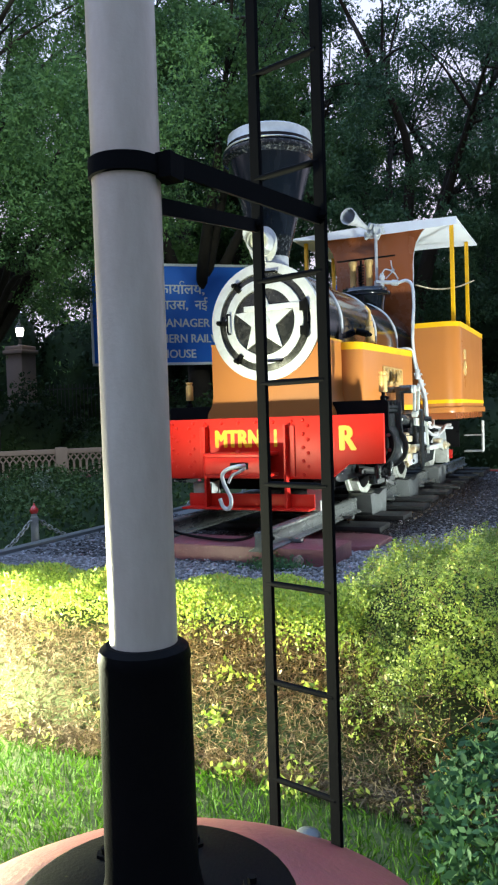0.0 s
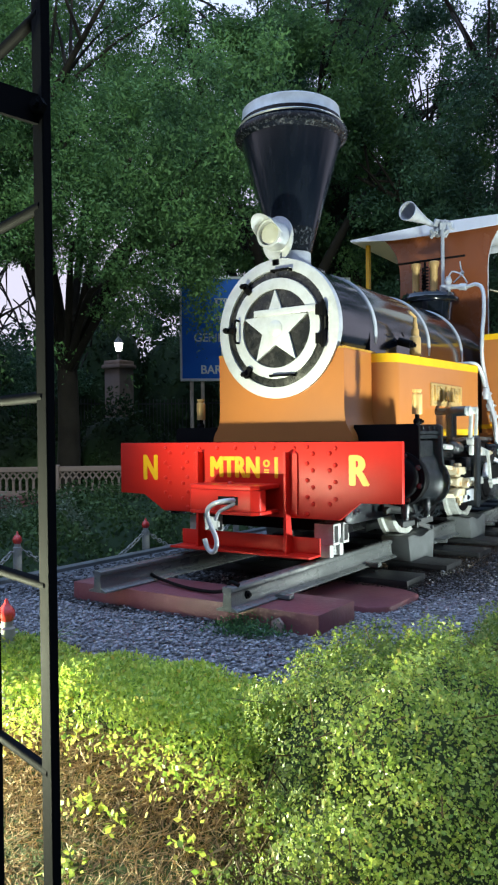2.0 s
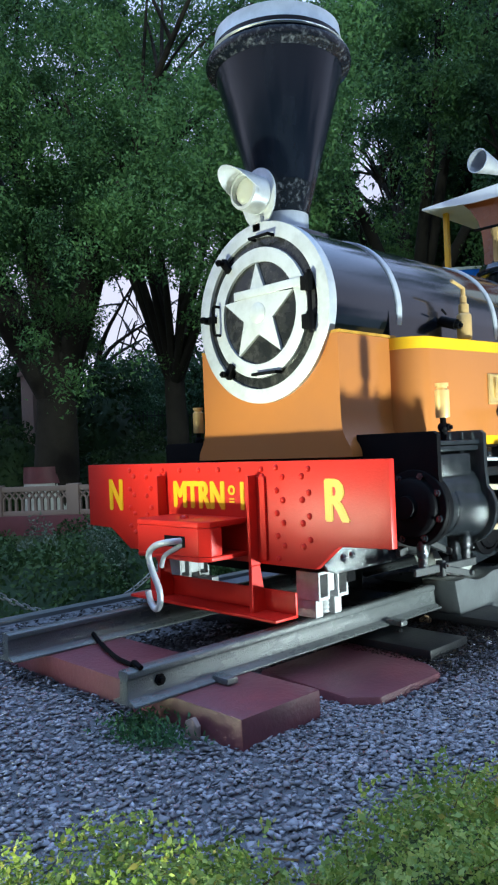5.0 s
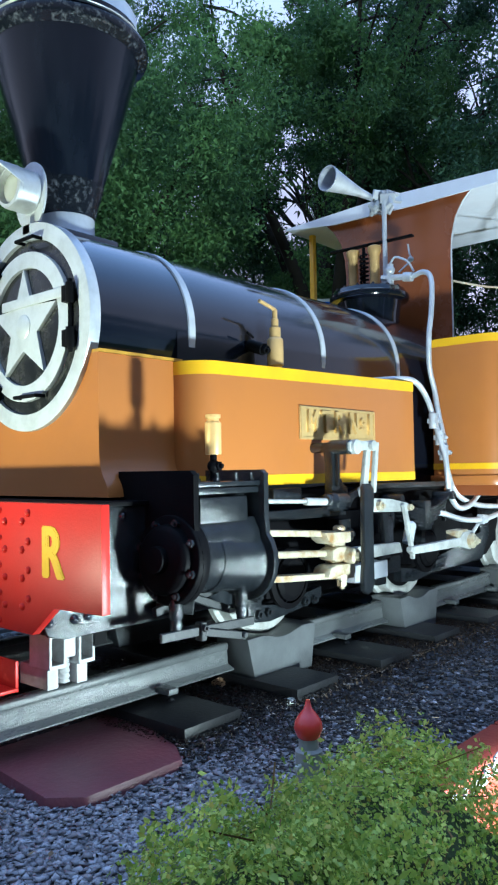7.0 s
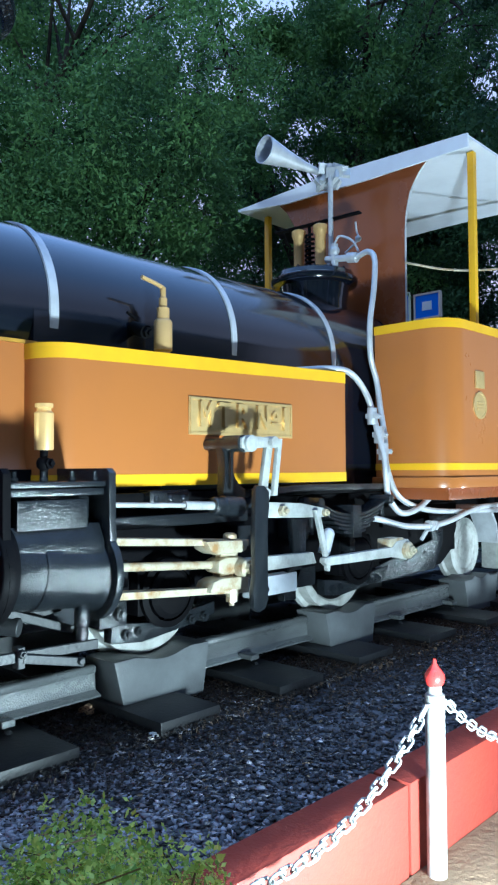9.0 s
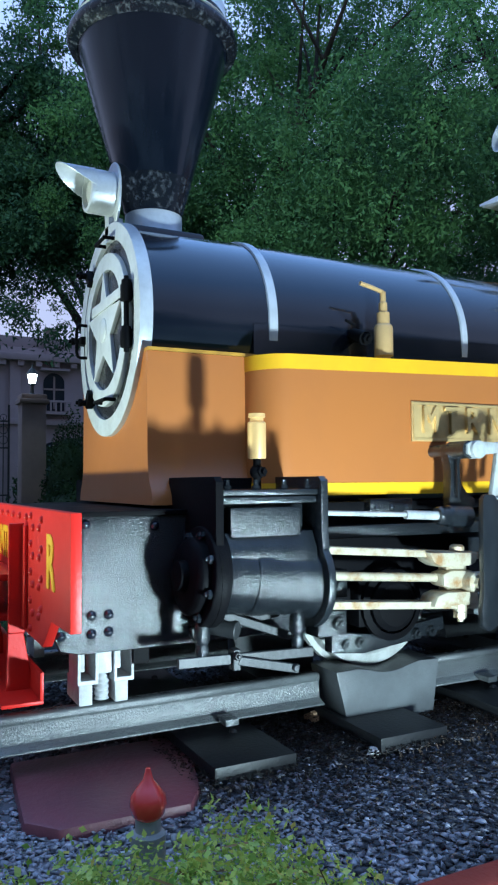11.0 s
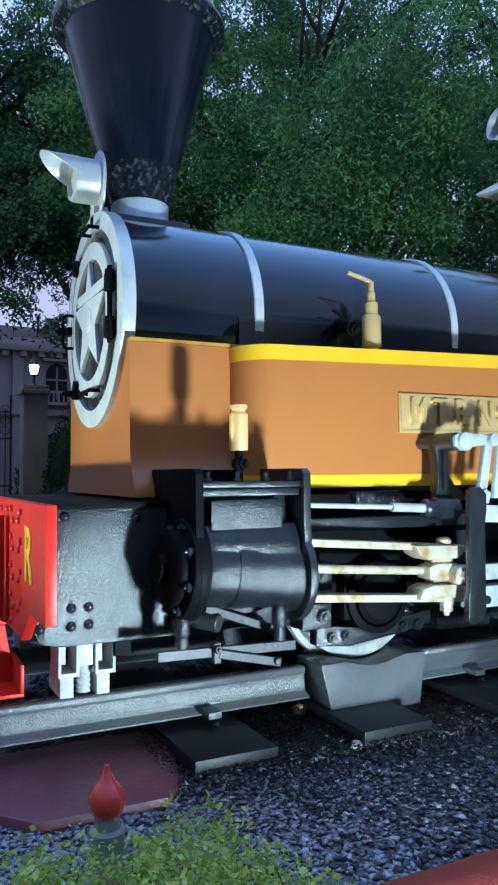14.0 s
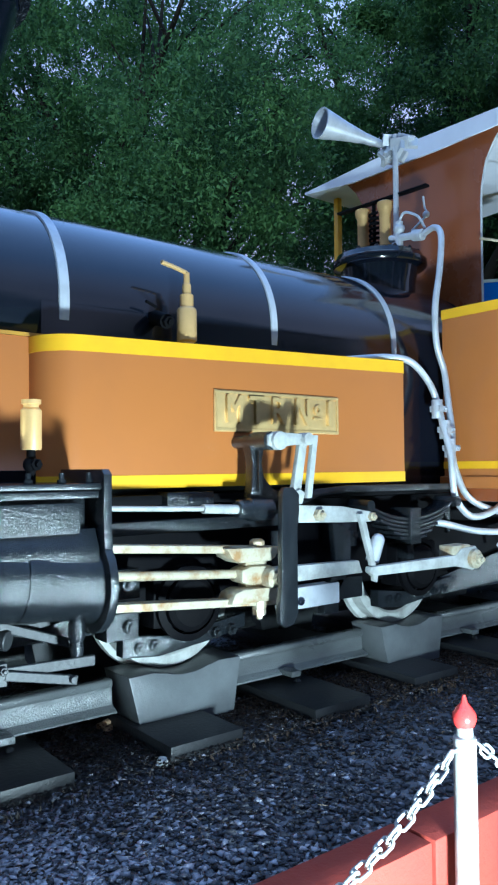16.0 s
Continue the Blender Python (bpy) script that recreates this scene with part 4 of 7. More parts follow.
    def gear(name, shape, *rest, **more):
        shape.v = [(x, y + 0.07 * min(max((y - 5.56) / 0.35, 0), 1), z) for x, y, z in shape.v]
        return part(name, shape, *rest, **more)

    slope = lambda y, z: z - 0.085 * (y - 5.55)
    def bar(name, y0, y1, z, u, h, w, mat_, label=""):
        s = Shape()
        s.grid([[(S(u - w), y, slope(y, z) - h), (S(u + w), y, slope(y, z) - h), (S(u + w), y, slope(y, z) + h), (S(u - w), y, slope(y, z) + h)] for y in (y0, y1)])
        return gear(name, s, mat_, L, label, bevel=0.002, segments=1)
    bar("slide_bar", 5.54, 6.21, 1.268, 0.8, 0.013, 0.03, CREAM, "cream steel slide bar")
    bar("slide_bar", 5.54, 6.21, 1.082, 0.8, 0.013, 0.03, CREAM, "cream steel slide bar")
    gear("piston_rod", Shape().cyl((S(0.79), 5.6, slope(5.6, 1.178)), (S(0.79), 6.05, slope(6.05, 1.178)), 0.016, n=14).cyl((S(0.79), 5.54, slope(5.54, 1.178)), (S(0.79), 5.61, slope(5.61, 1.178)), 0.034, n=16), CREAM, L, sharp=30)
    gear("valve_rod", Shape().cyl((S(0.79), 5.54, 1.392), (S(0.79), 5.95, 1.372), 0.009, n=12).cyl((S(0.79), 5.9, 1.374), (S(0.79), 6.07, 1.365), 0.017, n=14), WHITE, L, sharp=30)
    gear("valve_rod_guide", Shape().lathe([(0.03, 0), (0.036, 0.01), (0.036, 0.05), (0.042, 0.055), (0.042, 0.15)], (S(0.79), 6.045, 1.366), (0, 1, -0.05), 18), BLACKR, L, sharp=30)
    # crosshead
    x0_, x1_ = min(S(0.76), S(0.855)), max(S(0.76), S(0.855))
    cr = Shape().prism([(5.95, 1.238), (6.185, 1.228), (6.175, 1.19), (6.15, 1.18), (6.01, 1.182), (5.975, 1.2)], "x", x0_, x1_)
    cr.prism([(5.97, 1.04), (6.185, 1.035), (6.18, 1.085), (6.03, 1.09), (5.99, 1.08)], "x", x0_, x1_)
    cr.prism([(6.03, 1.155), (6.07, 1.165), (6.17, 1.16), (6.18, 1.1), (6.06, 1.1), (6.03, 1.11)], "x", min(S(0.76), S(0.84)), max(S(0.76), S(0.84)))
    bx(cr, 0.77, 0.82, 6.06, 6.16, 1.08, 1.19)
    xh = gear("crosshead", cr, CREAM, L, "cream crosshead with rust stains", bevel=0.01)
    gear("gudgeon_pin", Shape().lathe([(0.036, -0.03), (0.036, 0.02), (0.03, 0.026)], (S(0.86), 6.15, 1.12), (side, 0, 0), 20).hexnut((S(0.886), 6.15, 1.12), (side, 0, 0), 0.022), CREAM, xh, sharp=30)
    gear("oil_cup", Shape().lathe([(0.028, 0), (0.028, 0.014), (0.018, 0.022)], (S(0.81), 6.12, 1.235), n=12), CREAM, xh, sharp=30)
    gear("lower_stud", Shape().cyl((S(0.82), 6.12, 1.01), (S(0.82), 6.12, 1.05), 0.026, n=12).hexnut((S(0.82), 6.12, 1.008), (0, 0, -1), 0.024), CREAM, xh, sharp=30)
    # black hanging motion plate
    mp = [(6.2, 1.43), (6.215, 1.445), (6.25, 1.445), (6.278, 1.42), (6.278, 1.36), (6.268, 1.3), (6.268, 1.0), (6.25, 0.965), (6.215, 0.955), (6.185, 0.975), (6.183, 1.03), (6.195, 1.1), (6.195, 1.3)]
    part("hanging_plate", Shape().prism(mp, "x", min(X(0.85, side), X(0.875, side)), max(X(0.85, side), X(0.875, side))), BLACKR, L, "black hanging bracket plate", bevel=0.004)
    # weighshaft levers
    lev = Shape().cyl((S(0.64), 6.15, 1.612), (S(0.83), 6.15, 1.612), 0.024, n=16).cyl((S(0.76), 6.15, 1.612), (S(0.86), 6.15, 1.612), 0.034, n=20)
    gear("weighshaft", lev, BLACKR, L, sharp=30)
    arm = Shape().prism([(6.13, 1.632), (6.16, 1.645), (6.31, 1.638), (6.325, 1.62), (6.315, 1.602), (6.16, 1.588), (6.13, 1.595)], "x", min(S(0.83), S(0.87)), max(S(0.83), S(0.87)))
    arm.cyl((S(0.82), 6.175, 1.612), (S(0.885), 6.175, 1.612), 0.034, n=18).cyl((S(0.82), 6.31, 1.62), (S(0.89), 6.31, 1.62), 0.024, n=16)
    gear("reverse_arm", arm, WHITE, L, "white reversing arm", bevel=0.003)
    lk = Shape().prism([(6.29, 1.62), (6.327, 1.62), (6.29, 1.42), (6.25, 1.42)], "x", min(S(0.84), S(0.862)), max(S(0.84), S(0.862)))
    lk.prism([(6.275, 1.435), (6.3, 1.42), (6.285, 1.38), (6.26, 1.38), (6.245, 1.42)], "x", min(S(0.83), S(0.875)), max(S(0.83), S(0.875)))
    gear("lifting_link", Shape().prism([(6.335, 1.635), (6.36, 1.635), (6.325, 1.4), (6.3, 1.4)], "x", min(S(0.865), S(0.885)), max(S(0.865), S(0.885))), WHITE, L, "white lifting link", bevel=0.003)
    gear("lifting_link", lk, WHITE, L, "white lifting link", bevel=0.003)
    bl = Shape().prism([(6.12, 1.635), (6.18, 1.635), (6.185, 1.59), (6.175, 1.53), (6.185, 1.48), (6.22, 1.44), (6.25, 1.425), (6.25, 1.395), (6.12, 1.395), (6.128, 1.45), (6.132, 1.53), (6.12, 1.59)], "x", min(S(0.73), S(0.775)), max(S(0.73), S(0.775)))
    bl.prism([(6.145, 1.6), (6.16, 1.6), (6.16, 1.46), (6.145, 1.43)], "x", min(S(0.775), S(0.795)), max(S(0.775), S(0.795)))
    gear("rocking_lever", bl, BLACKC, L, "black rocking lever", bevel=0.004)
    # radius rod, combination link, connecting rod
    rr = Shape().prism([(6.275, 1.375), (6.5, 1.362), (6.66, 1.335), (6.685, 1.315), (6.66, 1.295), (6.5, 1.3), (6.275, 1.31)], "x", min(S(0.84), S(0.865)), max(S(0.84), S(0.865)))
    gear("radius_rod", rr, WHITE, L, "white radius rod", bevel=0.003)
    for y_, z_, r_ in ((6.37, 1.335, 0.024), (6.66, 1.315, 0.018)):
        gear("rod_pin", Shape().hexnut((S(0.865), y_, z_), (side, 0, 0), r_), CREAM, L)
    gear("drop_link", Shape().prism([(6.57, 1.33), (6.598, 1.33), (6.672, 1.085), (6.667, 1.055), (6.65, 1.06), (6.643, 1.1)], "x", min(S(0.87), S(0.89)), max(S(0.87), S(0.89))), WHITE, L, "white drop link", bevel=0.003)
    cn = Shape().prism([(6.14, 1.152), (6.62, 1.14), (6.64, 1.09), (6.14, 1.088)], "x", min(S(0.80), S(0.835)), max(S(0.80), S(0.835)))
    gear("connecting_rod", cn, WHITE, L, "white connecting rod", bevel=0.003)
    c2 = Shape().prism([(6.62, 1.12), (7.16, 1.124), (7.2, 1.15), (7.3, 1.155), (7.325, 1.13), (7.325, 1.07), (7.28, 1.05), (7.16, 1.076), (6.64, 1.083), (6.615, 1.1)], "x", min(S(0.87), S(0.9)), max(S(0.87), S(0.9)))
    gear("coupling_rod", c2, WHITE, L, "white eccentric rod", bevel=0.003)
    gear("rod_bearing", Shape().lathe([(0.042, -0.05), (0.042, 0.02), (0.03, 0.028)], (S(0.9), 7.28, 1.1), (side, 0, 0), 18).hexnut((S(0.92), 7.28, 1.1), (side, 0, 0), 0.024), CREAM, L, sharp=30)
    gear("rod_end_block", bx(Shape(), 0.82, 0.895, 7.14, 7.27, 1.11, 1.165), CREAM, L, bevel=0.008)
    gear("valve_slide", bx(Shape(), 0.76, 0.815, 6.24, 6.53, 0.98, 1.062), SILVER, L, "brushed silver slide block", bevel=0.006)
    gear("slide_end", bx(bx(Shape(), 0.74, 0.81, 6.512, 6.665, 0.99, 1.075), 0.76, 0.8, 6.46, 6.54, 0.94, 0.988), BLACKC, L, bevel=0.006)
    gear("slide_bolt", Shape().dome_bolt((S(0.815), 6.325, 1.01), (side, 0, 0), 0.018), BLACK, L)
    gear("expansion_link", Shape().prism([(6.5, 1.3), (6.6, 1.26), (6.6, 1.12), (6.52, 1.0), (6.46, 1.02), (6.52, 1.14)], "x", min(S(0.78), S(0.81)), max(S(0.78), S(0.81))), BLACKR, L, bevel=0.004)
    gear("link_boss", Shape().cyl((S(0.83), 6.7, 1.13), (S(0.83), 6.735, 1.21), 0.028, n=16).ball((S(0.83), 6.737, 1.213), 0.028, 10), SILVER, L, sharp=30)
    S = lambda u: X(u, side)
    # running board and tank support under the tank
    part("running_plate", bx(Shape(), 0.3, 0.56, 5.55, 7.6, 1.385, 1.42), BLACKM, L, bevel=0.003)
    sup = bx(bx(Shape(), 0.52, 0.6, 5.9, 6.1, 1.36, 1.43), 0.56, 0.64, 5.56, 6.4, 1.29, 1.335)
    part("tank_bracket", sup, BLACKC, L, bevel=0.004)
    for y in (5.93, 6.0, 6.07):
        part("bracket_bolt", Shape().dome_bolt((S(0.6), y, 1.395), (side, 0, 0), 0.014), BLACKR, L)
    part("fender", Shape().prism([(6.44, 1.345), (6.5, 1.39), (6.62, 1.425), (6.8, 1.435), (7.55, 1.43), (7.55, 1.4), (6.8, 1.405), (6.64, 1.395), (6.54, 1.365), (6.5, 1.33)], "x", min(S(0.5), S(0.6)), max(S(0.5), S(0.6))), BLACKR, L, bevel=0.003)
    # outside frame parts, horn stays
    fp = Shape().prism([(5.6, 1.3), (8.4, 1.3), (8.4, 1.14), (8.32, 1.0), (8.2, 0.93), (7.62, 0.9), (7.55, 1.0), (6.95, 1.02), (6.3, 1.02), (6.2, 1.0), (5.75, 1.02), (5.6, 1.1)], "x", min(S(0.53), S(0.545)), max(S(0.53), S(0.545)))
    part("outside_frame", fp, BLACKM, L, bevel=0.002, segments=1)
    lp = part("guard_plate", Shape().prism([(7.45, 0.9), (8.06, 0.915), (8.17, 1.065), (8.17, 1.178), (8.38, 1.182), (8.4, 1.26), (8.0, 1.26), (8.05, 1.09), (7.45, 0.985)], "x", min(S(0.565), S(0.58)), max(S(0.565), S(0.58))), BLACKR, L, "black lower frame plate", bevel=0.003)
    for y, z in ((7.55, 0.97), (7.75, 0.99), (7.95, 1.02), (8.12, 1.12), (8.25, 1.21)):
        part("plate_bolt", Shape().dome_bolt((S(0.58), y, z), (side, 0, 0), 0.013), BLACKR, lp)
    for y0, y1, z in ((5.72, 6.24, 0.905), (6.98, 7.5, 0.925)):
        hs = Shape().prism([(y0, z + 0.045), (y0, z - 0.03), (y0 + 0.14, z - 0.045), (y1 - 0.16, z - 0.02), (y1, z + 0.01), (y1, z + 0.06), (y1 - 0.12, z + 0.045), (y0 + 0.2, z + 0.02)], "x", min(S(0.55), S(0.6)), max(S(0.55), S(0.6)))
        ks = part("horn_stay", hs, BLACKR, L, bevel=0.005)
        for y in (y0 + 0.06, y0 + 0.12, y1 - 0.14, y1 - 0.07):
            part("stay_nut", Shape().hexnut((S(0.6), y, z - 0.005 + 0.03 * (y - y0)), (side, 0, 0), 0.02), BLACKR, ks)
        part("axlebox", Shape().prism([(y0 + 0.12, z + 0.05), (y1 - 0.12, z + 0.05), (y1 - 0.12, z + 0.24), (y0 + 0.12, z + 0.24)], "x", min(S(0.5), S(0.6)), max(S(0.5), S(0.6))), BLACKM, L, bevel=0.01)
        part("cap_ring", Shape().lathe([(0.135, 0), (0.135, 0.02), (0.11, 0.026), (0.11, 0)], (S(0.6), (y0 + y1) / 2, z + 0.13), (side, 0, 0), 24, caps=False), BLACKM, L, sharp=30)
        part("axle_cap", Shape().lathe([(0.1, 0), (0.1, 0.03), (0.08, 0.045), (0.03, 0.05)], (S(0.6), (y0 + y1) / 2, z + 0.13), (side, 0, 0), 20), BLACKM, L, sharp=30)
    for y, z, w, h in ((5.69, 1.13, 0.075, 0.05), (5.7, 0.99, 0.06, 0.045), (6.39, 1.2, 0.05, 0.07), (6.75, 1.23, 0.06, 0.05)):
        pk = part("packing_plate", bx(Shape(), 0.55, 0.64, y - w, y + w, z - h, z + h), BLACKC, L, bevel=0.005)
        part("plate_nut", Shape().hexnut((S(0.64), y + 0.02, z), (side, 0, 0), 0.024), BLACKC, pk)
    # leaf spring
    for k in range(6):
        w = 0.29 - 0.04 * k
        pts = [(7.13 + w * (j / 6), 1.355 - 0.017 * k - 0.075 * (w / 0.3) ** 2 * (1 - (j / 6) ** 2) - 0.075 * (1 - (w / 0.3) ** 2)) for j in range(-6, 7)]
        s = Shape().grid([[(S(0.58), y, z - 0.007), (S(0.68), y, z - 0.007), (S(0.68), y, z + 0.007), (S(0.58), y, z + 0.007)] for y, z in pts])
        part("spring_leaf", s, BLACKC, L, bevel=0.002, segments=1)
    part("spring_buckle", bx(bx(Shape(), 0.57, 0.692, 7.095, 7.165, 1.17, 1.33), 0.6, 0.66, 7.11, 7.15, 1.1, 1.18), BLACKC, L, bevel=0.004)
    for y in (6.835, 7.425):
        part("spring_hanger", Shape().cyl((S(0.635), y, 1.37), (S(0.635), y, 1.2), 0.014, n=8).cyl((S(0.57), y, 1.35), (S(0.7), y, 1.35), 0.024, n=12), BLACKC, L, sharp=30)
    # wheels
    for y, r in ((6.005, 0.282), (7.275, 0.282), (8.71, 0.197)):
        zc_ = RAILTOP + 0.003 + r + (0.02 if r < 0.25 else 0)
        w = part("wheel", Shape().lathe([(r - 0.05, 0.02), (r - 0.055, -0.01), (0.09, 0.0), (0.08, 0.025), (0.03, 0.03)], (S(0.41), y, zc_), (side, 0, 0), 44), BLACKM if r > 0.25 else WHITE, L, "white-rimmed wheel")
        part("tyre", Shape().lathe([(r - 0.055, -0.06), (r + 0.025, -0.06), (r + 0.022, -0.035), (r, -0.03), (r - 0.003, 0.028), (r - 0.045, 0.03), (r - 0.055, 0.02), (r - 0.055, -0.06)], (S(0.41), y, zc_), (side, 0, 0), 56, caps=False), WHITE, w, "white tyre", sharp=30)
        if side > 0:
            part("axle", Shape().cyl((X0 - 0.4, y, zc_), (X0 + 0.4, y, zc_), 0.05, n=20), BLACKM, L, sharp=30)


both(gear_side)
part("ashpan", Shape().box(X0 - 0.33, X0 + 0.33, 6.4, 8.3, 0.92, 1.42), BLACKM, L, bevel=0.02)
both(lambda s: part("trailing_fender", Shape().prism([(8.5, 1.24), (8.62, 1.272), (8.76, 1.268), (8.87, 1.225), (8.94, 1.13), (8.96, 1.0), (8.94, 1.0), (8.92, 1.12), (8.855, 1.205), (8.75, 1.248), (8.62, 1.252), (8.5, 1.222)], "x", min(X(0.4, s), X(0.56, s)), max(X(0.4, s), X(0.56, s))), SILVER, L, "silver splasher over the trailing wheel"))
part("rear_bracket", Shape().box(X(0.42), X(0.56), 8.985, 9.01, 0.82, 1.0).box(X(0.42), X(0.56), 9.07, 9.095, 0.82, 1.0).box(X(0.42), X(0.56), 9.01, 9.07, 0.88, 0.91), WHITE, L, bevel=0.003)
part("rear_step", Shape().box(X(0.4), X(0.58), 9.12, 9.22, 0.86, 0.872).box(X(0.4), X(0.58), 9.208, 9.22, 0.872, 0.96), RED, L, "red angle-iron rear step", bevel=0.003)
part("step_hanger", Shape().box(X(0.5), X(0.512), 9.0, 9.12, 1.0, 1.05), RED, L, bevel=0.003)
part("rear_beam", Shape().box(X0 - 0.62, X0 + 0.62, 9.46, 9.5, 0.98, 1.3), BLACKM, L, bevel=0.004)

# dome, safety valves, horn
DY = 7.68
dome = part("dome", Shape().lathe([(0.2, 2.4), (0.2, 2.52), (0.205, 2.56), (0.215, 2.62), (0.258, 2.628), (0.266, 2.64), (0.266, 2.665), (0.25, 2.674), (0.24, 2.7), (0.215, 2.712), (0.1, 2.725)], (X0, DY, 0), n=48), BLACK, L, "black dome with flanged lid")
for k in range(14):
    a = 2 * math.pi * k / 14
    part("flange_nut", Shape().hexnut((X0 + 0.222 * math.cos(a), DY + 0.222 * math.sin(a), 2.7), (0, 0, 1), 0.012), BLACK, dome)
for u in (-0.12, 0.05):
    part("safety_valve", Shape().lathe([(0.03, 0), (0.03, 0.02), (0.033, 0.025), (0.034, 0.235), (0.042, 0.25), (0.046, 0.268), (0.046, 0.29), (0.032, 0.298)], (X0 + u, DY, 2.71), n=22), BRASS, dome, "brass safety valve column", sharp=30)
coil = [(X0 - 0.035 + 0.026 * math.cos(t), DY + 0.026 * math.sin(t), 2.73 + 0.23 * t / (16 * math.pi)) for t in [2 * math.pi * k / 10 for k in range(81)]]
part("valve_spring", Shape().tube(coil, 0.008, n=6, soft=1).cyl((X0 - 0.035, DY, 2.71), (X0 - 0.035, DY, 3.01), 0.011, n=8), BLACKM, dome)
part("valve_lever", Shape().box(-0.3, 0.3, -0.02, 0.02, -0.006, 0.006, pose(X0 + 0.02, DY, 3.022, 0, -1.5, 8)), BLACKM, dome, bevel=0.003)
part("steam_pipe", Shape().cyl((X0 + 0.13, DY, 2.7), (X0 + 0.13, DY, 3.36), 0.016, n=14).cyl((X0 + 0.13, DY, 2.7), (X0 + 0.13, DY, 2.78), 0.028, n=12), SILVER, dome, "silver stand pipe", sharp=30)
fit = Shape().cyl((X0 + 0.2, DY - 0.06, 2.69), (X0 + 0.2, DY - 0.06, 2.84), 0.022, n=12).cyl((X0 + 0.14, DY - 0.06, 2.76), (X0 + 0.3, DY - 0.06, 2.74), 0.02, n=12).ball((X0 + 0.2, DY - 0.06, 2.8), 0.032, 8)
fit.cyl((X0 + 0.3, DY - 0.06, 2.74), (X0 + 0.36, DY - 0.06, 2.73), 0.03, n=14).tube([(X0 + 0.2, DY - 0.06, 2.84), (X0 + 0.24, DY - 0.06, 2.88), (X0 + 0.32, DY - 0.05, 2.84), (X0 + 0.36, DY - 0.04, 2.77)], 0.007)
fit.ball((X0 + 0.28, DY + 0.07, 2.885), 0.02, 8).tube([(X0 + 0.262, DY + 0.07, 2.99), (X0 + 0.27, DY + 0.07, 2.93), (X0 + 0.28, DY + 0.07, 2.88), (X0 + 0.22, DY + 0.02, 2.8)], 0.006)
part("steam_fitting", fit, SILVER, dome, "silver pipe fittings", sharp=30)
hv = Vector((-2.11, 7.258, 3.37))
hb = Vector((X0 + 0.06, 7.8, 3.325))
horn = part("horn", Shape().lathe([(0.016, 0), (0.018, 0.1), (0.03, 0.25), (0.05, 0.38), (0.083, (hv - hb).length), (0.076, (hv - hb).length), (0.046, 0.38), (0.02, 0.22)], hb, hv - hb, 30), SILVER, L, "silver trumpet horn", sharp=50)
part("nozzle", Shape().lathe([(0.03, 0), (0.012, 0.004), (0.01, 0.02), (0.001, 0.024)], hb + (hv - hb) * 0.5, hv - hb, 24), STEEL, horn, "steel sound nozzle")
rng = random.Random(4)
for k in range(9):
    br = Shape().box(-0.05, 0.05, -0.012, 0.012, -0.03, 0.03, pose(X0 + 0.1 + rng.uniform(-0.07, 0.07), 7.73 + rng.uniform(-0.05, 0.05), 3.3 + rng.uniform(-0.06, 0.05), rng.uniform(-40, 40), rng.uniform(-40, 40), rng.uniform(0, 180)))
    part("bracket_strip", br, SILVER, horn)
br = Shape().box(X0 + 0.05, X0 + 0.2, 7.7, 7.76, 3.33, 3.345)
part("horn_bracket", br, SILVER, horn, bevel=0.003, segments=1)

# pipes
HOSES = (
    ((0.36, DY - 0.06, 2.73), (0.45, 7.6, 2.74), (0.515, 7.57, 2.68), (0.535, 7.53, 2.5), (0.53, 7.495, 2.3), (0.52, 7.515, 2.12), (0.52, 7.57, 1.99), (0.55, 7.56, 1.83), (0.6, 7.52, 1.68), (0.62, 7.49, 1.58), (0.62, 7.526, 1.474),
     (0.62, 7.62, 1.356), (0.62, 7.86, 1.28), (0.62, 8.26, 1.247), (0.62, 8.98, 1.228)),
    ((0.5, 6.9, 1.995), (0.55, 7.112, 2.017), (0.56, 7.271, 2.006), (0.56, 7.4, 1.917), (0.565, 7.455, 1.82), (0.6, 7.45, 1.71), (0.64, 7.45, 1.58), (0.65, 7.45, 1.48), (0.65, 7.473, 1.361), (0.65, 7.584, 1.271), (0.65, 7.746, 1.279), (0.6, 8.0, 1.345)),
    ((0.63, 7.25, 1.26), (0.66, 7.361, 1.247), (0.66, 7.608, 1.198), (0.66, 7.88, 1.182), (0.66, 8.112, 1.2), (0.65, 8.326, 1.236), (0.62, 8.6, 1.262), (0.6, 9.0, 1.262)))
for line in HOSES:
    part("hose", Shape().tube([(X0 + u, y, z) for u, y, z in line], 0.0165, 12), SILVER, L, "grey painted hose")
cl = Shape()
for u, y, z in ((0.575, 7.45, 1.79), (0.6, 7.475, 1.69), (0.62, 7.485, 1.6)):
    cl.box(X0 + u - 0.03, X0 + u + 0.03, y - 0.03, y + 0.03, z - 0.014, z + 0.014).cyl((X0 + u, y - 0.01, z - 0.045), (X0 + u, y - 0.01, z + 0.045), 0.027, n=12)
    cl.hexnut((X0 + u + 0.03, y + 0.01, z), (1, 0, 0), 0.01)
part("hose_clamp", cl, SILVER, L, bevel=0.004)
part("pipe_union", Shape().hexnut((X0 + 0.66, 7.86, 1.183), (0, 1, 0), 0.034).hexnut((X0 + 0.66, 7.91, 1.183), (0, 1, 0), 0.03).cyl((X0 + 0.655, 7.885, 1.183), (X0 + 0.6, 7.885, 1.1), 0.012, n=8), SILVER, L)

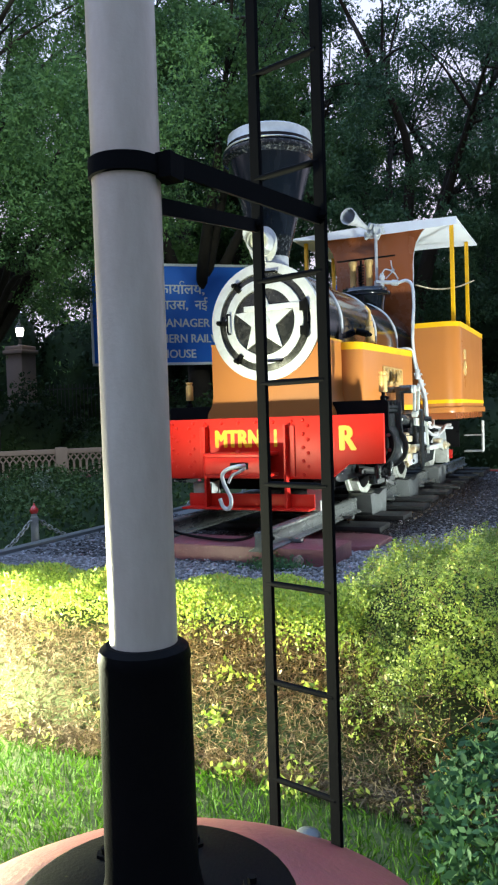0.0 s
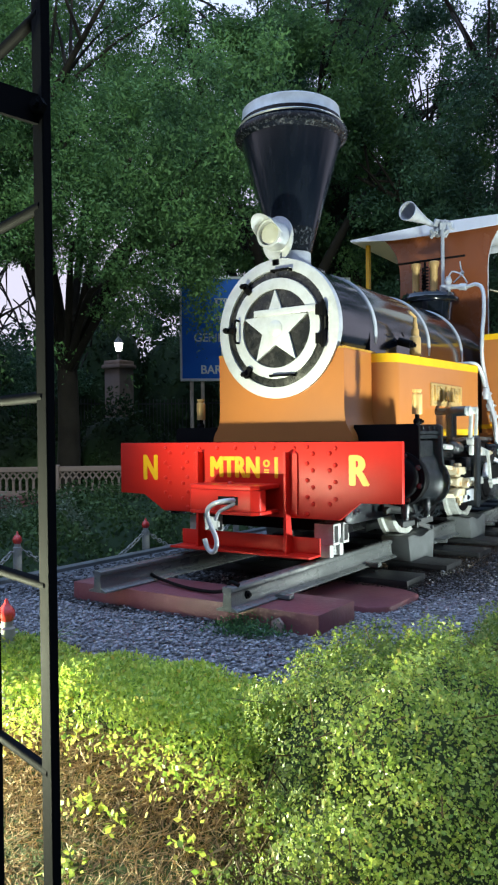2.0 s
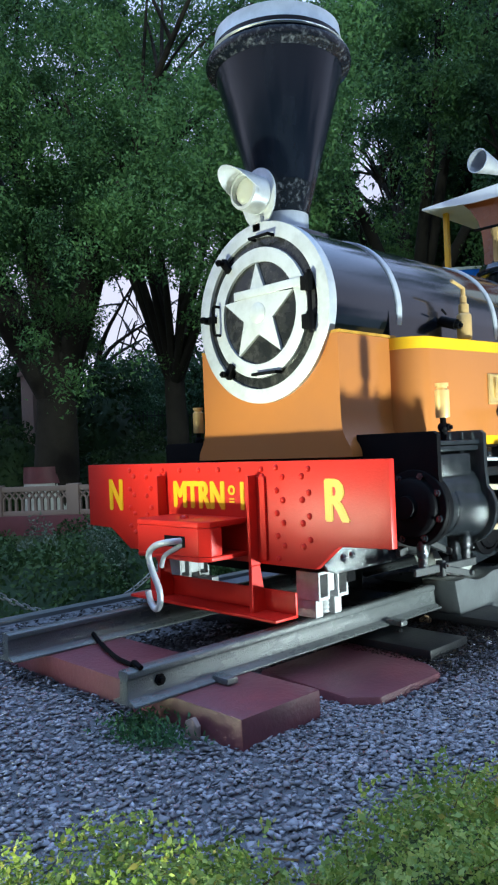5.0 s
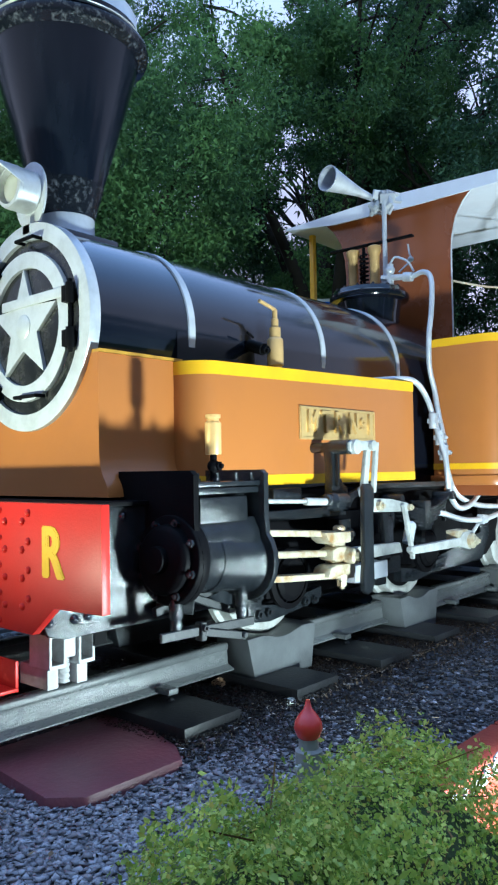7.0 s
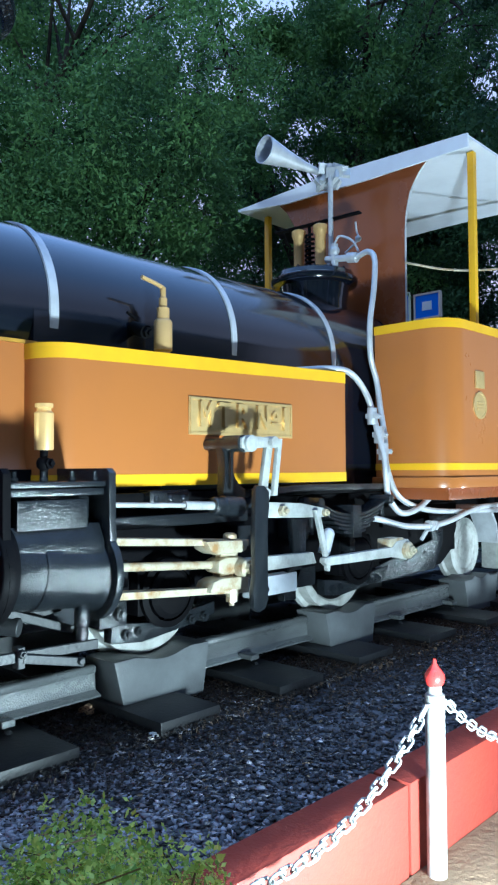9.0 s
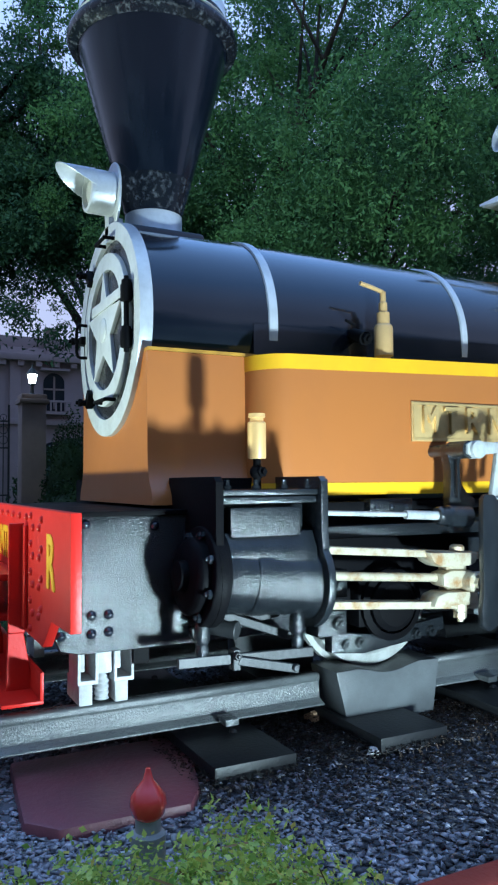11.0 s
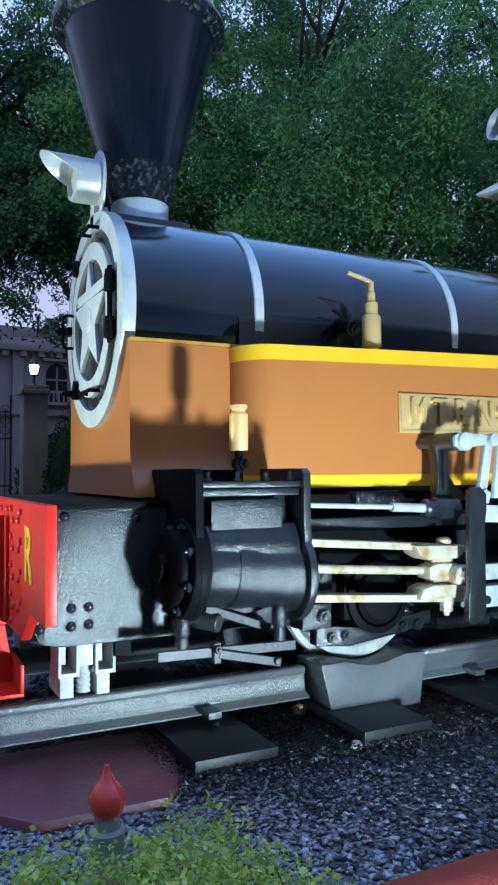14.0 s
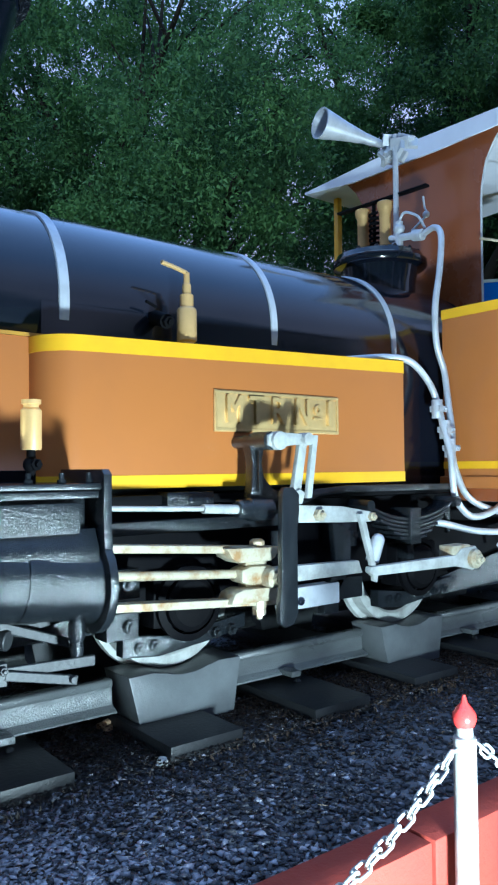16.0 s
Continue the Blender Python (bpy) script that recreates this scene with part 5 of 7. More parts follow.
# cab
def bunker(side):
    def outline(o=0.0):
        r, xi, xo, ya, yb = 0.16, 0.49 - o, 0.95 + o, 7.6 - o, 9.2 + o
        pts = [(xi, yb), (xo, yb)] + [(xo - r + r * math.cos(t), ya + r - r * math.sin(t)) for t in [math.pi / 2 * k / 10 for k in range(11)]] + [(xi, ya)]
        return [(X(a, side), b) for a, b in pts]
    b = part("bunker", Shape().prism(outline(), "z", 1.455, 2.3), ORANGE, L, "orange-brown cab side bunker", sharp=30)
    part("top_band", Shape().prism(outline(0.003), "z", 2.255, 2.304), YELLOW, b, "yellow band", sharp=30)
    part("bottom_band", Shape().prism(outline(0.003), "z", 1.5, 1.536), YELLOW, b, "yellow band", sharp=30)
    part("base_moulding", Shape().prism(outline(0.018), "z", 1.405, 1.462), ORANGE, b, "orange-brown base moulding", bevel=0.006)
    xa, xb = sorted((X(0.95, side), X(0.958, side)))
    part("builders_plate", Shape().lathe([(0.076, 0), (0.076, 0.007), (0.064, 0.008), (0.063, 0.005), (0.02, 0.005)], (X(0.95, side), 7.925, 1.852), (side, 0, 0), 28), GOLDP, b, "round brass maker's plate", sharp=30)
    wr = Shape()
    for z in (-0.018, 0, 0.018):
        xq, xw = sorted((X(0.955, side), X(0.9585, side)))
        wr.box(xq, xw, 7.89, 7.96, 1.85 + z - 0.004, 1.85 + z + 0.004)
    part("plate_lines", wr, GOLDP, b)
    part("small_plate", Shape().box(xa, xb, 7.875, 7.975, 1.945, 2.04), GOLDP, b, "small pale plate", bevel=0.002)
    for y in (8.16, 9.12):
        part("cab_post", Shape().box(X(0.81, side) - 0.02, X(0.81, side) + 0.02, y - 0.02, y + 0.02, 2.303, 3.375), YELLOW, L, "yellow square roof post", bevel=0.004)


both(bunker)
roof = Shape()
rr_ = []
for y in (7.95, 9.38):
    rr_.append([(X0 + 0.895 * k / 8, y, 3.39 + 0.03 * (1 - (k / 8) ** 2)) for k in range(-8, 9)] + [(X0 + 0.895 * k / 8, y, 3.375 + 0.03 * (1 - (k / 8) ** 2)) for k in range(8, -9, -1)])
roof.grid(rr_)
rf = part("cab_roof", roof, SHEETW, L, "pale grey sheet-metal cab roof")
part("roof_lip", Shape().prism([(X0 - 0.9, 3.393), (X0, 3.424), (X0 + 0.9, 3.393), (X0 + 0.9, 3.315), (X0 + 0.2, 3.31), (X0 - 0.45, 3.325), (X0 - 0.9, 3.38)], "y", 7.935, 7.95), SHEETW, rf, "white front fascia")
hw = [(0.42, 1.9), (0.42, 2.95), (0.43, 3.08), (0.46, 3.2), (0.52, 3.3), (0.6, 3.382)]
sp = [(X0 + a_, b_) for a_, b_ in hw] + [(X0 - a_, b_) for a_, b_ in reversed(hw)]
part("spectacle_plate", Shape().prism(sp, "y", 8.04, 8.055), BROWN, L, "brown cab front sheet", bevel=0.002)
part("plate_edging", Shape().tube([(X0 + a_ + 0.003, 8.047, max(b_, 2.3)) for a_, b_ in hw], 0.007, 6, 4), SILVER, L)
part("cab_floor", Shape().box(X0 - 0.9, X0 + 0.9, 7.66, 9.45, 1.34, 1.404), BROWN, L, bevel=0.004)
part("firebox", Shape().box(X0 - 0.4, X0 + 0.4, 7.2, 8.15, 1.3, 2.1), BLACKM, L, bevel=0.02)
part("backhead", Shape().lathe([(0.4, 0), (0.4, 0.19), (0.36, 0.2)], (X0, 7.96, ZB), (0, 1, 0), 40), BLACKM, L, sharp=30)
part("grab_chain", Shape().tube([(X0 + 0.46, 7.98, 2.75), (X0 + 0.6, 8.3, 2.74), (X0 + 0.75, 8.7, 2.8), (X0 + 0.89, 9.1, 2.92)], 0.008, 6), CREAM, L)
part("footstep", Shape().box(X(0.72), X(0.93), 9.2, 9.35, 0.93, 0.95).box(X(0.92), X(0.935), 9.2, 9.35, 0.95, 1.3).box(X(0.72), X(0.93), 9.2, 9.35, 1.12, 1.135), WHITE, L, bevel=0.003)


# ---- lamp pole and its ladder ----
PX, PY = -0.715, 1.3
plinth = solid("plinth", Shape().lathe([(0.72, 0.05), (0.71, 0.2), (0.66, 0.27), (0.5, 0.36), (0.35, 0.425), (0.3, 0.44), (0.1, 0.44)], (PX, PY, 0), n=64), PLINTHRED, "round maroon cement plinth under a lamp pole", "plinth")
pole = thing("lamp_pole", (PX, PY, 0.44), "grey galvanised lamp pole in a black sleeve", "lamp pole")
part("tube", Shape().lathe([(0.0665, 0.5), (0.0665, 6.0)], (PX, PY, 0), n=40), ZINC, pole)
part("sleeve", Shape().lathe([(0.115, 0.44), (0.1, 0.49), (0.093, 0.53), (0.09, 0.945), (0.092, 0.955), (0.088, 0.975), (0.075, 0.985)], (PX, PY, 0), n=40), BLACKM, pole, "black base sleeve", sharp=30)
part("base_plate", Shape().lathe([(0.292, 0.43), (0.292, 0.458), (0.28, 0.464), (0.12, 0.468)], (PX, PY, 0), n=40), BLACKM, pole, "dark base plate", bevel=0.004)
for k in range(6):
    a = math.pi / 3 * k + 0.6
    part("anchor_bolt", Shape().hexnut((PX + 0.2 * math.cos(a), PY + 0.2 * math.sin(a), 0.455), (0, 0, 1), 0.02), BLACKM, pole)
part("clamp", Shape().lathe([(0.067, 1.887), (0.073, 1.889), (0.073, 1.923), (0.067, 1.925)], (PX, PY, 0), n=40, caps=False).box(PX + 0.06, PX + 0.1, PY + 0.0, PY + 0.05, 1.882, 1.93), LADDER, pole, "black pipe clamp")
LA_, LB_ = Vector((-0.735, 1.955, 0)), Vector((-0.535, 1.9, 0))
lad = thing("ladder", (-0.635, 1.93, 0.26), "narrow black iron ladder fixed to a lamp pole", "ladder")
foot_z = 0.255
for c in (LA_, LB_):
    q = pose(0, 0, 0, 0, 0, math.degrees(math.atan2(LB_.y - LA_.y, LB_.x - LA_.x)))
    tilt = Vector((0.012, -0.015, 0))
    s = Shape()
    s.grid([[c + tilt * ((z - 0.26) / 2) + q @ Vector((a * 0.0165, b * 0.007, z)) for a, b in ((-1, -1), (1, -1), (1, 1), (-1, 1))] for z in (foot_z, 3.9)])
    part("stile", s, LADDER, lad, bevel=0.002, segments=1)
for k in range(13):
    z = 0.685 - 0.276 + 0.276 * k
    off = Vector((0.012, -0.015, 0)) * ((z - 0.26) / 2) + Vector((0, 0, z))
    part("rung", Shape().cyl(LA_ + off, LB_ + off, 0.0085, n=10), LADDER, lad)
for c, z in ((LB_, 1.925), (LA_, 1.94)):
    e = c + Vector((0.01, -0.012, z))
    st_ = Vector((PX + 0.07, PY + 0.03, 1.922)) if c is LB_ else Vector((PX + 0.03, PY + 0.06, 1.85))
    d = (e - st_).normalized()
    up = Vector((0, 0, 1))
    sd = d.cross(up).normalized()
    part("stay", Shape().grid([[p + sd * a * 0.004 + up * b * (0.021 if c is LB_ else 0.017) for a, b in ((-1, -1), (1, -1), (1, 1), (-1, 1))] for p in (st_, e)]), LADDER, lad, "flat iron stay")
    part("stay_bolt", Shape().hexnut(e + Vector((0.01, -0.012, 0)), (0.3, -1, 0), 0.012), LADDER, lad)
stone_ = Shape().ball((-0.63, 1.93, 0.28), 0.036, 8, 0.5).ball((-0.585, 1.9, 0.275), 0.022, 7, 0.6)
solid("broken_rubble", stone_, CHOCK, "grey lump of rubble lying on the plinth by the ladder foot", "rubble", sharp=20)

# ---- chain posts ----
def chain_post(x, y, z0, z1, r=0.029):
    o = thing("chain_post", (x, y, z0), "white-painted pipe post with a red onion finial", "post", "chain posts round the ballast bed")
    part("pipe", Shape().lathe([(r, z0), (r, z1 - 0.105), (r * 0.75, z1 - 0.1), (r * 0.72, z1 - 0.078)], (x, y, 0), n=24), POSTWHITE, o, sharp=30)
    part("finial", Shape().lathe([(0.016, z1 - 0.084), (0.026, z1 - 0.075), (0.031, z1 - 0.058), (0.029, z1 - 0.044), (0.019, z1 - 0.03), (0.009, z1 - 0.018), (0.004, z1)], (x, y, 0), n=24), KNOBRED, o, "glossy red onion-shaped finial", sharp=60)
    for s in (1, -1):
        part("eye", Shape().tube([(x, y + s * r, z1 - 0.13), (x, y + s * (r + 0.018), z1 - 0.13)], 0.005, 6, 1), WHITE, o)
    return o


def link_mesh():
    s = Shape()
    pts = [(0.014 * math.cos(t), 0.0, 0.014 * math.sin(t) + (0.012 if math.sin(t) > 0 else -0.012)) for t in [2 * math.pi * k / 12 for k in range(13)]]
    s.tube(pts, 0.0046, 6, 1)
    return mesh_of("link", s, POSTWHITE, sharp=80)


LINK = link_mesh()


def chain(a, b, sag):
    a, b = Vector(a), Vector(b)
    o = thing("chain", tuple((a + b) / 2 - Vector((0, 0, sag))), "white-painted steel chain hung between posts", "chain", "chains between the posts")
    p = []
    for k in range(201):
        t = k / 200
        q = a.lerp(b, t)
        q.z -= sag * 4 * t * (1 - t)
        p.append(q)
    length = sum((p[i + 1] - p[i]).length for i in range(200))
    n = max(4, int(length / 0.039))
    acc, j = 0.0, 0
    for i in range(200):
        seg = (p[i + 1] - p[i]).length
        while j < n and acc + seg >= (j + 0.5) * length / n:
            ob = new("link", LINK)
            d = (p[i + 1] - p[i]).normalized()
            m = d.to_track_quat("Z", "Y").to_matrix().to_4x4() @ pose(0, 0, 0, 0, 0, 90 * (j % 2) + 20)
            ob.parent = o
            ob.matrix_local = Matrix.Translation(p[i] - ORIGIN[o]) @ m
            j += 1
        acc += seg


POSTS = [(-0.365, 4.642, 0.2, 1.025), (-0.38, 6.09, 0.22, 0.94), (-0.38, 7.55, 0.22, 0.94), (-0.38, 9.0, 0.22, 0.93), (-0.38, 10.6, 0.22, 0.93)]
for q in POSTS:
    chain_post(*q)
for q, w in zip(POSTS, POSTS[1:]):
    chain((q[0], q[1] + 0.05, q[3] - 0.13), (w[0], w[1] - 0.05, w[3] - 0.13), 0.27)
LEFT = [(-1.88, 2.88, 0.3, 0.885), (-3.6, 3.3, 0.3, 0.87), (-3.72, 4.42, 0.3, 0.84), (-3.66, 5.62, 0.3, 0.82), (-3.68, 6.9, 0.3, 0.82), (-3.68, 8.2, 0.3, 0.82)]
for q in LEFT:
    chain_post(*q)
for q, w in zip(LEFT[1:], LEFT[2:]):
    chain((q[0], q[1] + 0.05, q[3] - 0.13), (w[0], w[1] - 0.05, w[3] - 0.13), 0.2)

soil = solid("soil_strip", Shape().prism([(-0.436, 4.95), (0.25, 5.0), (0.4, 6.2), (0.25, 9.5), (-0.436, 10.8)], "z", 0.1, 0.306), SOIL, "dry bare soil along the foot of the red kerb", "soil", kind="structure", bevel=0.003)

# ---- ballast stones, lawn, bank, hedge ----
rng = np.random.default_rng(7)


def stones(n, region, size, z):
    """Small angular stones scattered over a region of the bed."""
    p = np.zeros((0, 2))
    while len(p) < n:
        q = np.column_stack([rng.uniform(region[0], region[1], n * 2), rng.uniform(region[2], region[3], n * 2)])
        p = np.vstack([p, q])[:n]
    base = np.array([(1, 0, 0), (-0.5, 0.87, 0), (-0.5, -0.87, 0), (0, 0, 0.6), (0, 0, -0.6)], float)
    tri = np.array([(0, 1, 3), (1, 2, 3), (2, 0, 3), (1, 0, 4), (2, 1, 4), (0, 2, 4)])
    s = size * rng.uniform(0.55, 1.3, n)
    v = base[None] * (s[:, None, None] * rng.uniform(0.6, 1.25, (n, 5, 1)))
    v += rng.normal(0, 0.16, v.shape) * s[:, None, None]
    a = rng.normal(size=(n, 4))
    a /= np.linalg.norm(a, axis=1)[:, None]
    w, x, y, zz = a.T
    R = np.stack([1 - 2 * (y * y + zz * zz), 2 * (x * y - zz * w), 2 * (x * zz + y * w), 2 * (x * y + zz * w), 1 - 2 * (x * x + zz * zz), 2 * (y * zz - x * w), 2 * (x * zz - y * w), 2 * (y * zz + x * w), 1 - 2 * (x * x + y * y)], 1).reshape(n, 3, 3)
    v = np.einsum("nij,nkj->nki", R, v)
    v[:, :, 2] *= 0.4
    v[:, :, 0] += p[:, 0, None]
    v[:, :, 1] += p[:, 1, None]
    v[:, :, 2] += z + rng.uniform(-0.003, 0.008, n)[:, None]
    f = (tri[None] + 5 * np.arange(n)[:, None, None]).reshape(-1, 3)
    return v.reshape(-1, 3), f


V, F, o = [], [], 0
for n, region, size in ((7200, (-1.35, -0.57, 4.4, 6.2), 0.018), (6200, (-1.7, -0.57, 6.2, 8.2), 0.0185), (9800, (-3.1, -0.6, 3.2, 4.4), 0.0175), (4200, (-1.75, -0.8, 4.1, 5.7), 0.017),
                        (3800, (-2.6, -1.55, 4.2, 5.6), 0.018), (4200, (-3.5, -2.4, 3.3, 6.0), 0.018), (4600, (-1.8, -0.57, 8.2, 11.0), 0.02), (4000, (-2.6, -1.6, 5.6, 8.5), 0.018)):
    v, f = stones(n, region, size, 0.553)
    V.append(v), F.append(f + o)
    o += len(v)
# stones heaped against the sleepers
v, f = stones(2800, (-1.72, -1.25, 5.1, 9.2), 0.017, 0.57)
V.append(v), F.append(f + o)
v = np.vstack(V).reshape(-1, 5, 3)
tri5 = np.vstack(F)[:6]
# stones darkened round the engine: its shade, with some dirt, put into the colour
shaded_dirty = (rng.random(len(v)) < np.clip((v[:, 0, 1] - 4.6) / 1.1, 0, 0.93) * np.clip((-0.98 + 0.34 * np.clip((v[:, 0, 1] - 5.6) / 1.6, 0, 1) - v[:, 0, 0]) / 0.35, 0.12 + 0.83 * np.clip((v[:, 0, 1] - 5.1) / 0.8, 0, 1), 1)) & (v[:, 0, 0] > -2.9)
shaded_dirty |= (v[:, 0, 0] < -1.72) & (v[:, 0, 1] > 4.0) & (rng.random(len(v)) < 0.8)
for name, pick, mat_, text in (("ballast_stones", ~shaded_dirty, BALLAST, "loose blue-grey crushed stone of the ballast bed"), ("sooty_stones", shaded_dirty, BALLASTD, "soot-blackened crushed stone beside the engine's wheels")):
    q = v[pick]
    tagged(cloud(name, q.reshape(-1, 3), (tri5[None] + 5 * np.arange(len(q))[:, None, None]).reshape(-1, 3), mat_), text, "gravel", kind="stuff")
# a wooden wedge left by the rail's end, and one pale stone
wedge = Shape().box(-0.026, 0.026, -0.085, 0.085, -0.008, 0.01, pose(-1.715, 5.83, 0.585, 4, 5, 12)).box(-0.012, 0.012, -0.06, 0.06, 0.008, 0.018, pose(-1.72, 5.82, 0.585, 2, 9, 20))
solid("wooden_wedge", wedge, WOODCHIP, "pale split wooden wedge on the ballast by the rail end", "wedge", bevel=0.002)
solid("pale_stone", Shape().ball((-1.3, 5.765, 0.575), 0.022, 5, 0.8), PALESTONE, "single pale stone lying on the dark ballast", "stone", sharp=20)
# fallen leaves on the ballast
c = np.column_stack([rng.uniform(-1.7, -0.62, 130), rng.uniform(4.4, 8.5, 130), np.full(130, 0.572)])
v, f = leaves(rng, c, 0.03, 2.2, 0.0)
v[:, 2] = 0.572 + (v[:, 2] - 0.572) * 0.25
tagged(cloud("fallen_leaves", v, f, STRAW), "dry leaves scattered on the ballast", "leaf litter", kind="stuff")


# dark rotted litter beside the rails; under the engine it stands in for shade
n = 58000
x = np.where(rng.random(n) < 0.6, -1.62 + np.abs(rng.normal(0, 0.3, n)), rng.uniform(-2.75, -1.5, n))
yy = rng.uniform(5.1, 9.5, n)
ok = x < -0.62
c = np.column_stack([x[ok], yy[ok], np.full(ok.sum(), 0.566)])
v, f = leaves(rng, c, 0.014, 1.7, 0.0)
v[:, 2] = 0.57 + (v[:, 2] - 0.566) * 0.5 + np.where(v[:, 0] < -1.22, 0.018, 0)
tagged(cloud("leaf_litter", v, f, LITTER_SHADE), "dark rotted leaf litter beside the rails, also put in for shade under the engine", "leaf litter", kind="stuff")


# rounded clumps of the hedge: centre and radii
MOUNDS = [((-0.42, 3.06, 0.12), (0.5, 0.54, 0.76)), ((-0.02, 3.3, 0.1), (0.42, 0.6, 0.66)), ((-0.95, 3.02, 0.12), (0.42, 0.3, 0.53)), ((-0.26, 3.62, 0.12), (0.34, 0.5, 0.74)), ((-0.06, 3.9, 0.12), (0.45, 0.7, 0.74)), ((-0.15, 4.56, 0.2), (0.29, 0.48, 0.765)), ((-0.14, 4.15, 0.2), (0.3, 0.55, 0.77)), ((-0.28, 4.4, 0.12), (0.28, 0.5, 0.52)), ((0.1, 4.58, 0.1), (0.45, 0.55, 0.68))]


def mound_points(n, shell=0.045):
    out = []
    for k, (c, r) in enumerate(MOUNDS):
        m = int(n * r[0] * r[1])
        q = rng.normal(size=(m * 3, 3))
        q /= np.linalg.norm(q, axis=1)[:, None]
        q /= ((np.abs(q) ** 2.6).sum(1) ** (1 / 2.6))[:, None]
        w = np.array([1 + 0.12 * noise.noise(Vector(a_) * 3 + Vector((k * 5, 0, 0))) + 0.1 * noise.noise(Vector(a_) * 9 + Vector((0, k * 5, 0))) for a_ in q])
        p = np.array(c) + q * np.array(r) * (w - np.abs(rng.normal(0, shell, len(q))))[:, None]
        p = p[p[:, 2] > 0.12]
        rest = [i for i in range(len(MOUNDS)) if i != k]
        hid = np.zeros(len(p), bool)
        for i in rest:
            hid |= (np.abs((p - np.array(MOUNDS[i][0])) / (np.array(MOUNDS[i][1]) * 0.9)) ** 2.6).sum(1) < 1
        p = p[~hid]
        out.append(np.hstack([p, (p - np.array(c)) / np.array(r) ** 2]))
    out = np.vstack(out)
    way = out[:, 3:] / np.linalg.norm(out[:, 3:], axis=1)[:, None]
    return out[:, :3], way


hedge = thing("hedge", (-0.4, 3.9, 0.1), "rounded hedge of small bright leaves at the bed's corner", "hedge")
# closed cores: the shade inside the hedge put into a dark shell
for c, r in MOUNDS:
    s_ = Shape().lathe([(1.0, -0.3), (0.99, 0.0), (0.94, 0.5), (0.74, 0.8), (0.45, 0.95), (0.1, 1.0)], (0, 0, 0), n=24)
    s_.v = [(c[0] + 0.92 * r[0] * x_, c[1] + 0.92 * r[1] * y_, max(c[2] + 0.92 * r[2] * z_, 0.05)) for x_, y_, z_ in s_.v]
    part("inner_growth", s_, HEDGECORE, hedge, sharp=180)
p_, way = mound_points(330000, 0.06)
# the foot of the hedge's outer side is bare
keep = (p_[:, 2] > 0.36 + 0.12 * np.sin(5 * p_[:, 0]) * np.cos(7 * p_[:, 2])) | (p_[:, 1] > 3.2) | (rng.random(len(p_)) < 0.22)
# thin places in the clipped surface, where stems and shade show
thin = np.array([noise.noise(Vector(q) * 11) + 0.5 * noise.noise(Vector(q) * 27) for q in p_])
keep &= (thin < 0.3) | (rng.random(len(p_)) < 0.25)
p_, way = p_[keep], way[keep]
v, f = leaves(rng, p_ + rng.normal(0, 0.006, p_.shape), 0.0086 * rng.lognormal(0, 0.3, len(p_)), 1.55, -0.3, way + rng.normal(0, 0.3, way.shape))
# young shoots standing out of the clipped surface
root, way = mound_points(2600, 0.01)
root = root[root[:, 2] > 0.45]
tip = root + np.column_stack([rng.normal(0, 0.02, (len(root), 2)), rng.uniform(0.01, 0.04, len(root))])
k_ = rng.random((len(root), 9, 1))
sp = (root[:, None] * (1 - k_) + tip[:, None] * k_).reshape(-1, 3) + rng.normal(0, 0.006, (len(root) * 9, 3))
v2, f2 = leaves(rng, sp, 0.013, 1.6, -0.6)
v, f = np.vstack([v, v2]), np.vstack([f, f2 + len(v)])
ob = cloud("leafage", v, f, LEAF_HEDGE, ORIGIN[hedge])
ob.parent = hedge
tagged(ob, kind="stuff")
# bare twigs low on the hedge's outer side
tw, way = mound_points(14000, 0.04)
tw = tw[((tw[:, 2] < 0.5) & (tw[:, 1] < 3.5)) | (rng.random(len(tw)) < 0.06)]
d = rng.normal(size=(len(tw), 3))
d /= np.linalg.norm(d, axis=1)[:, None]
s_ = np.cross(d, rng.normal(size=d.shape))
s_ = s_ / np.linalg.norm(s_, axis=1)[:, None] * 0.0016
l = rng.uniform(0.04, 0.11, len(tw))[:, None]
v = np.stack([tw - d * l / 2 - s_, tw - d * l / 2 + s_, tw + d * l / 2 + s_, tw + d * l / 2 - s_], 1).reshape(-1, 3)
ob = cloud("brushwood", v, np.arange(len(v)).reshape(-1, 4), TWIG, ORIGIN[hedge])
ob.parent = hedge
tagged(ob, kind="stuff")
# creeper along the front edge of the bed
n = 76000
x = rng.uniform(-4.4, -0.7, n)
yy = 2.88 + rng.normal(0, 0.15, n).clip(-0.3, 0.33)
zz = np.array([0.53 + 0.2 * math.sqrt(max(0, 1 - ((b_ - 2.86) / 0.36) ** 2)) + 0.06 * noise.noise((a_ * 4, b_ * 4, 3)) for a_, b_ in zip(x, yy)]) - np.abs(rng.normal(0, 0.05, n))
v, f = leaves(rng, np.column_stack([x, yy, zz]), 0.018, 1.9, -0.5)
tagged(cloud("creeper", v, f, LEAF_HEDGE), "green creeper and weeds along the front edge of the ballast bed", "creeper", kind="stuff")


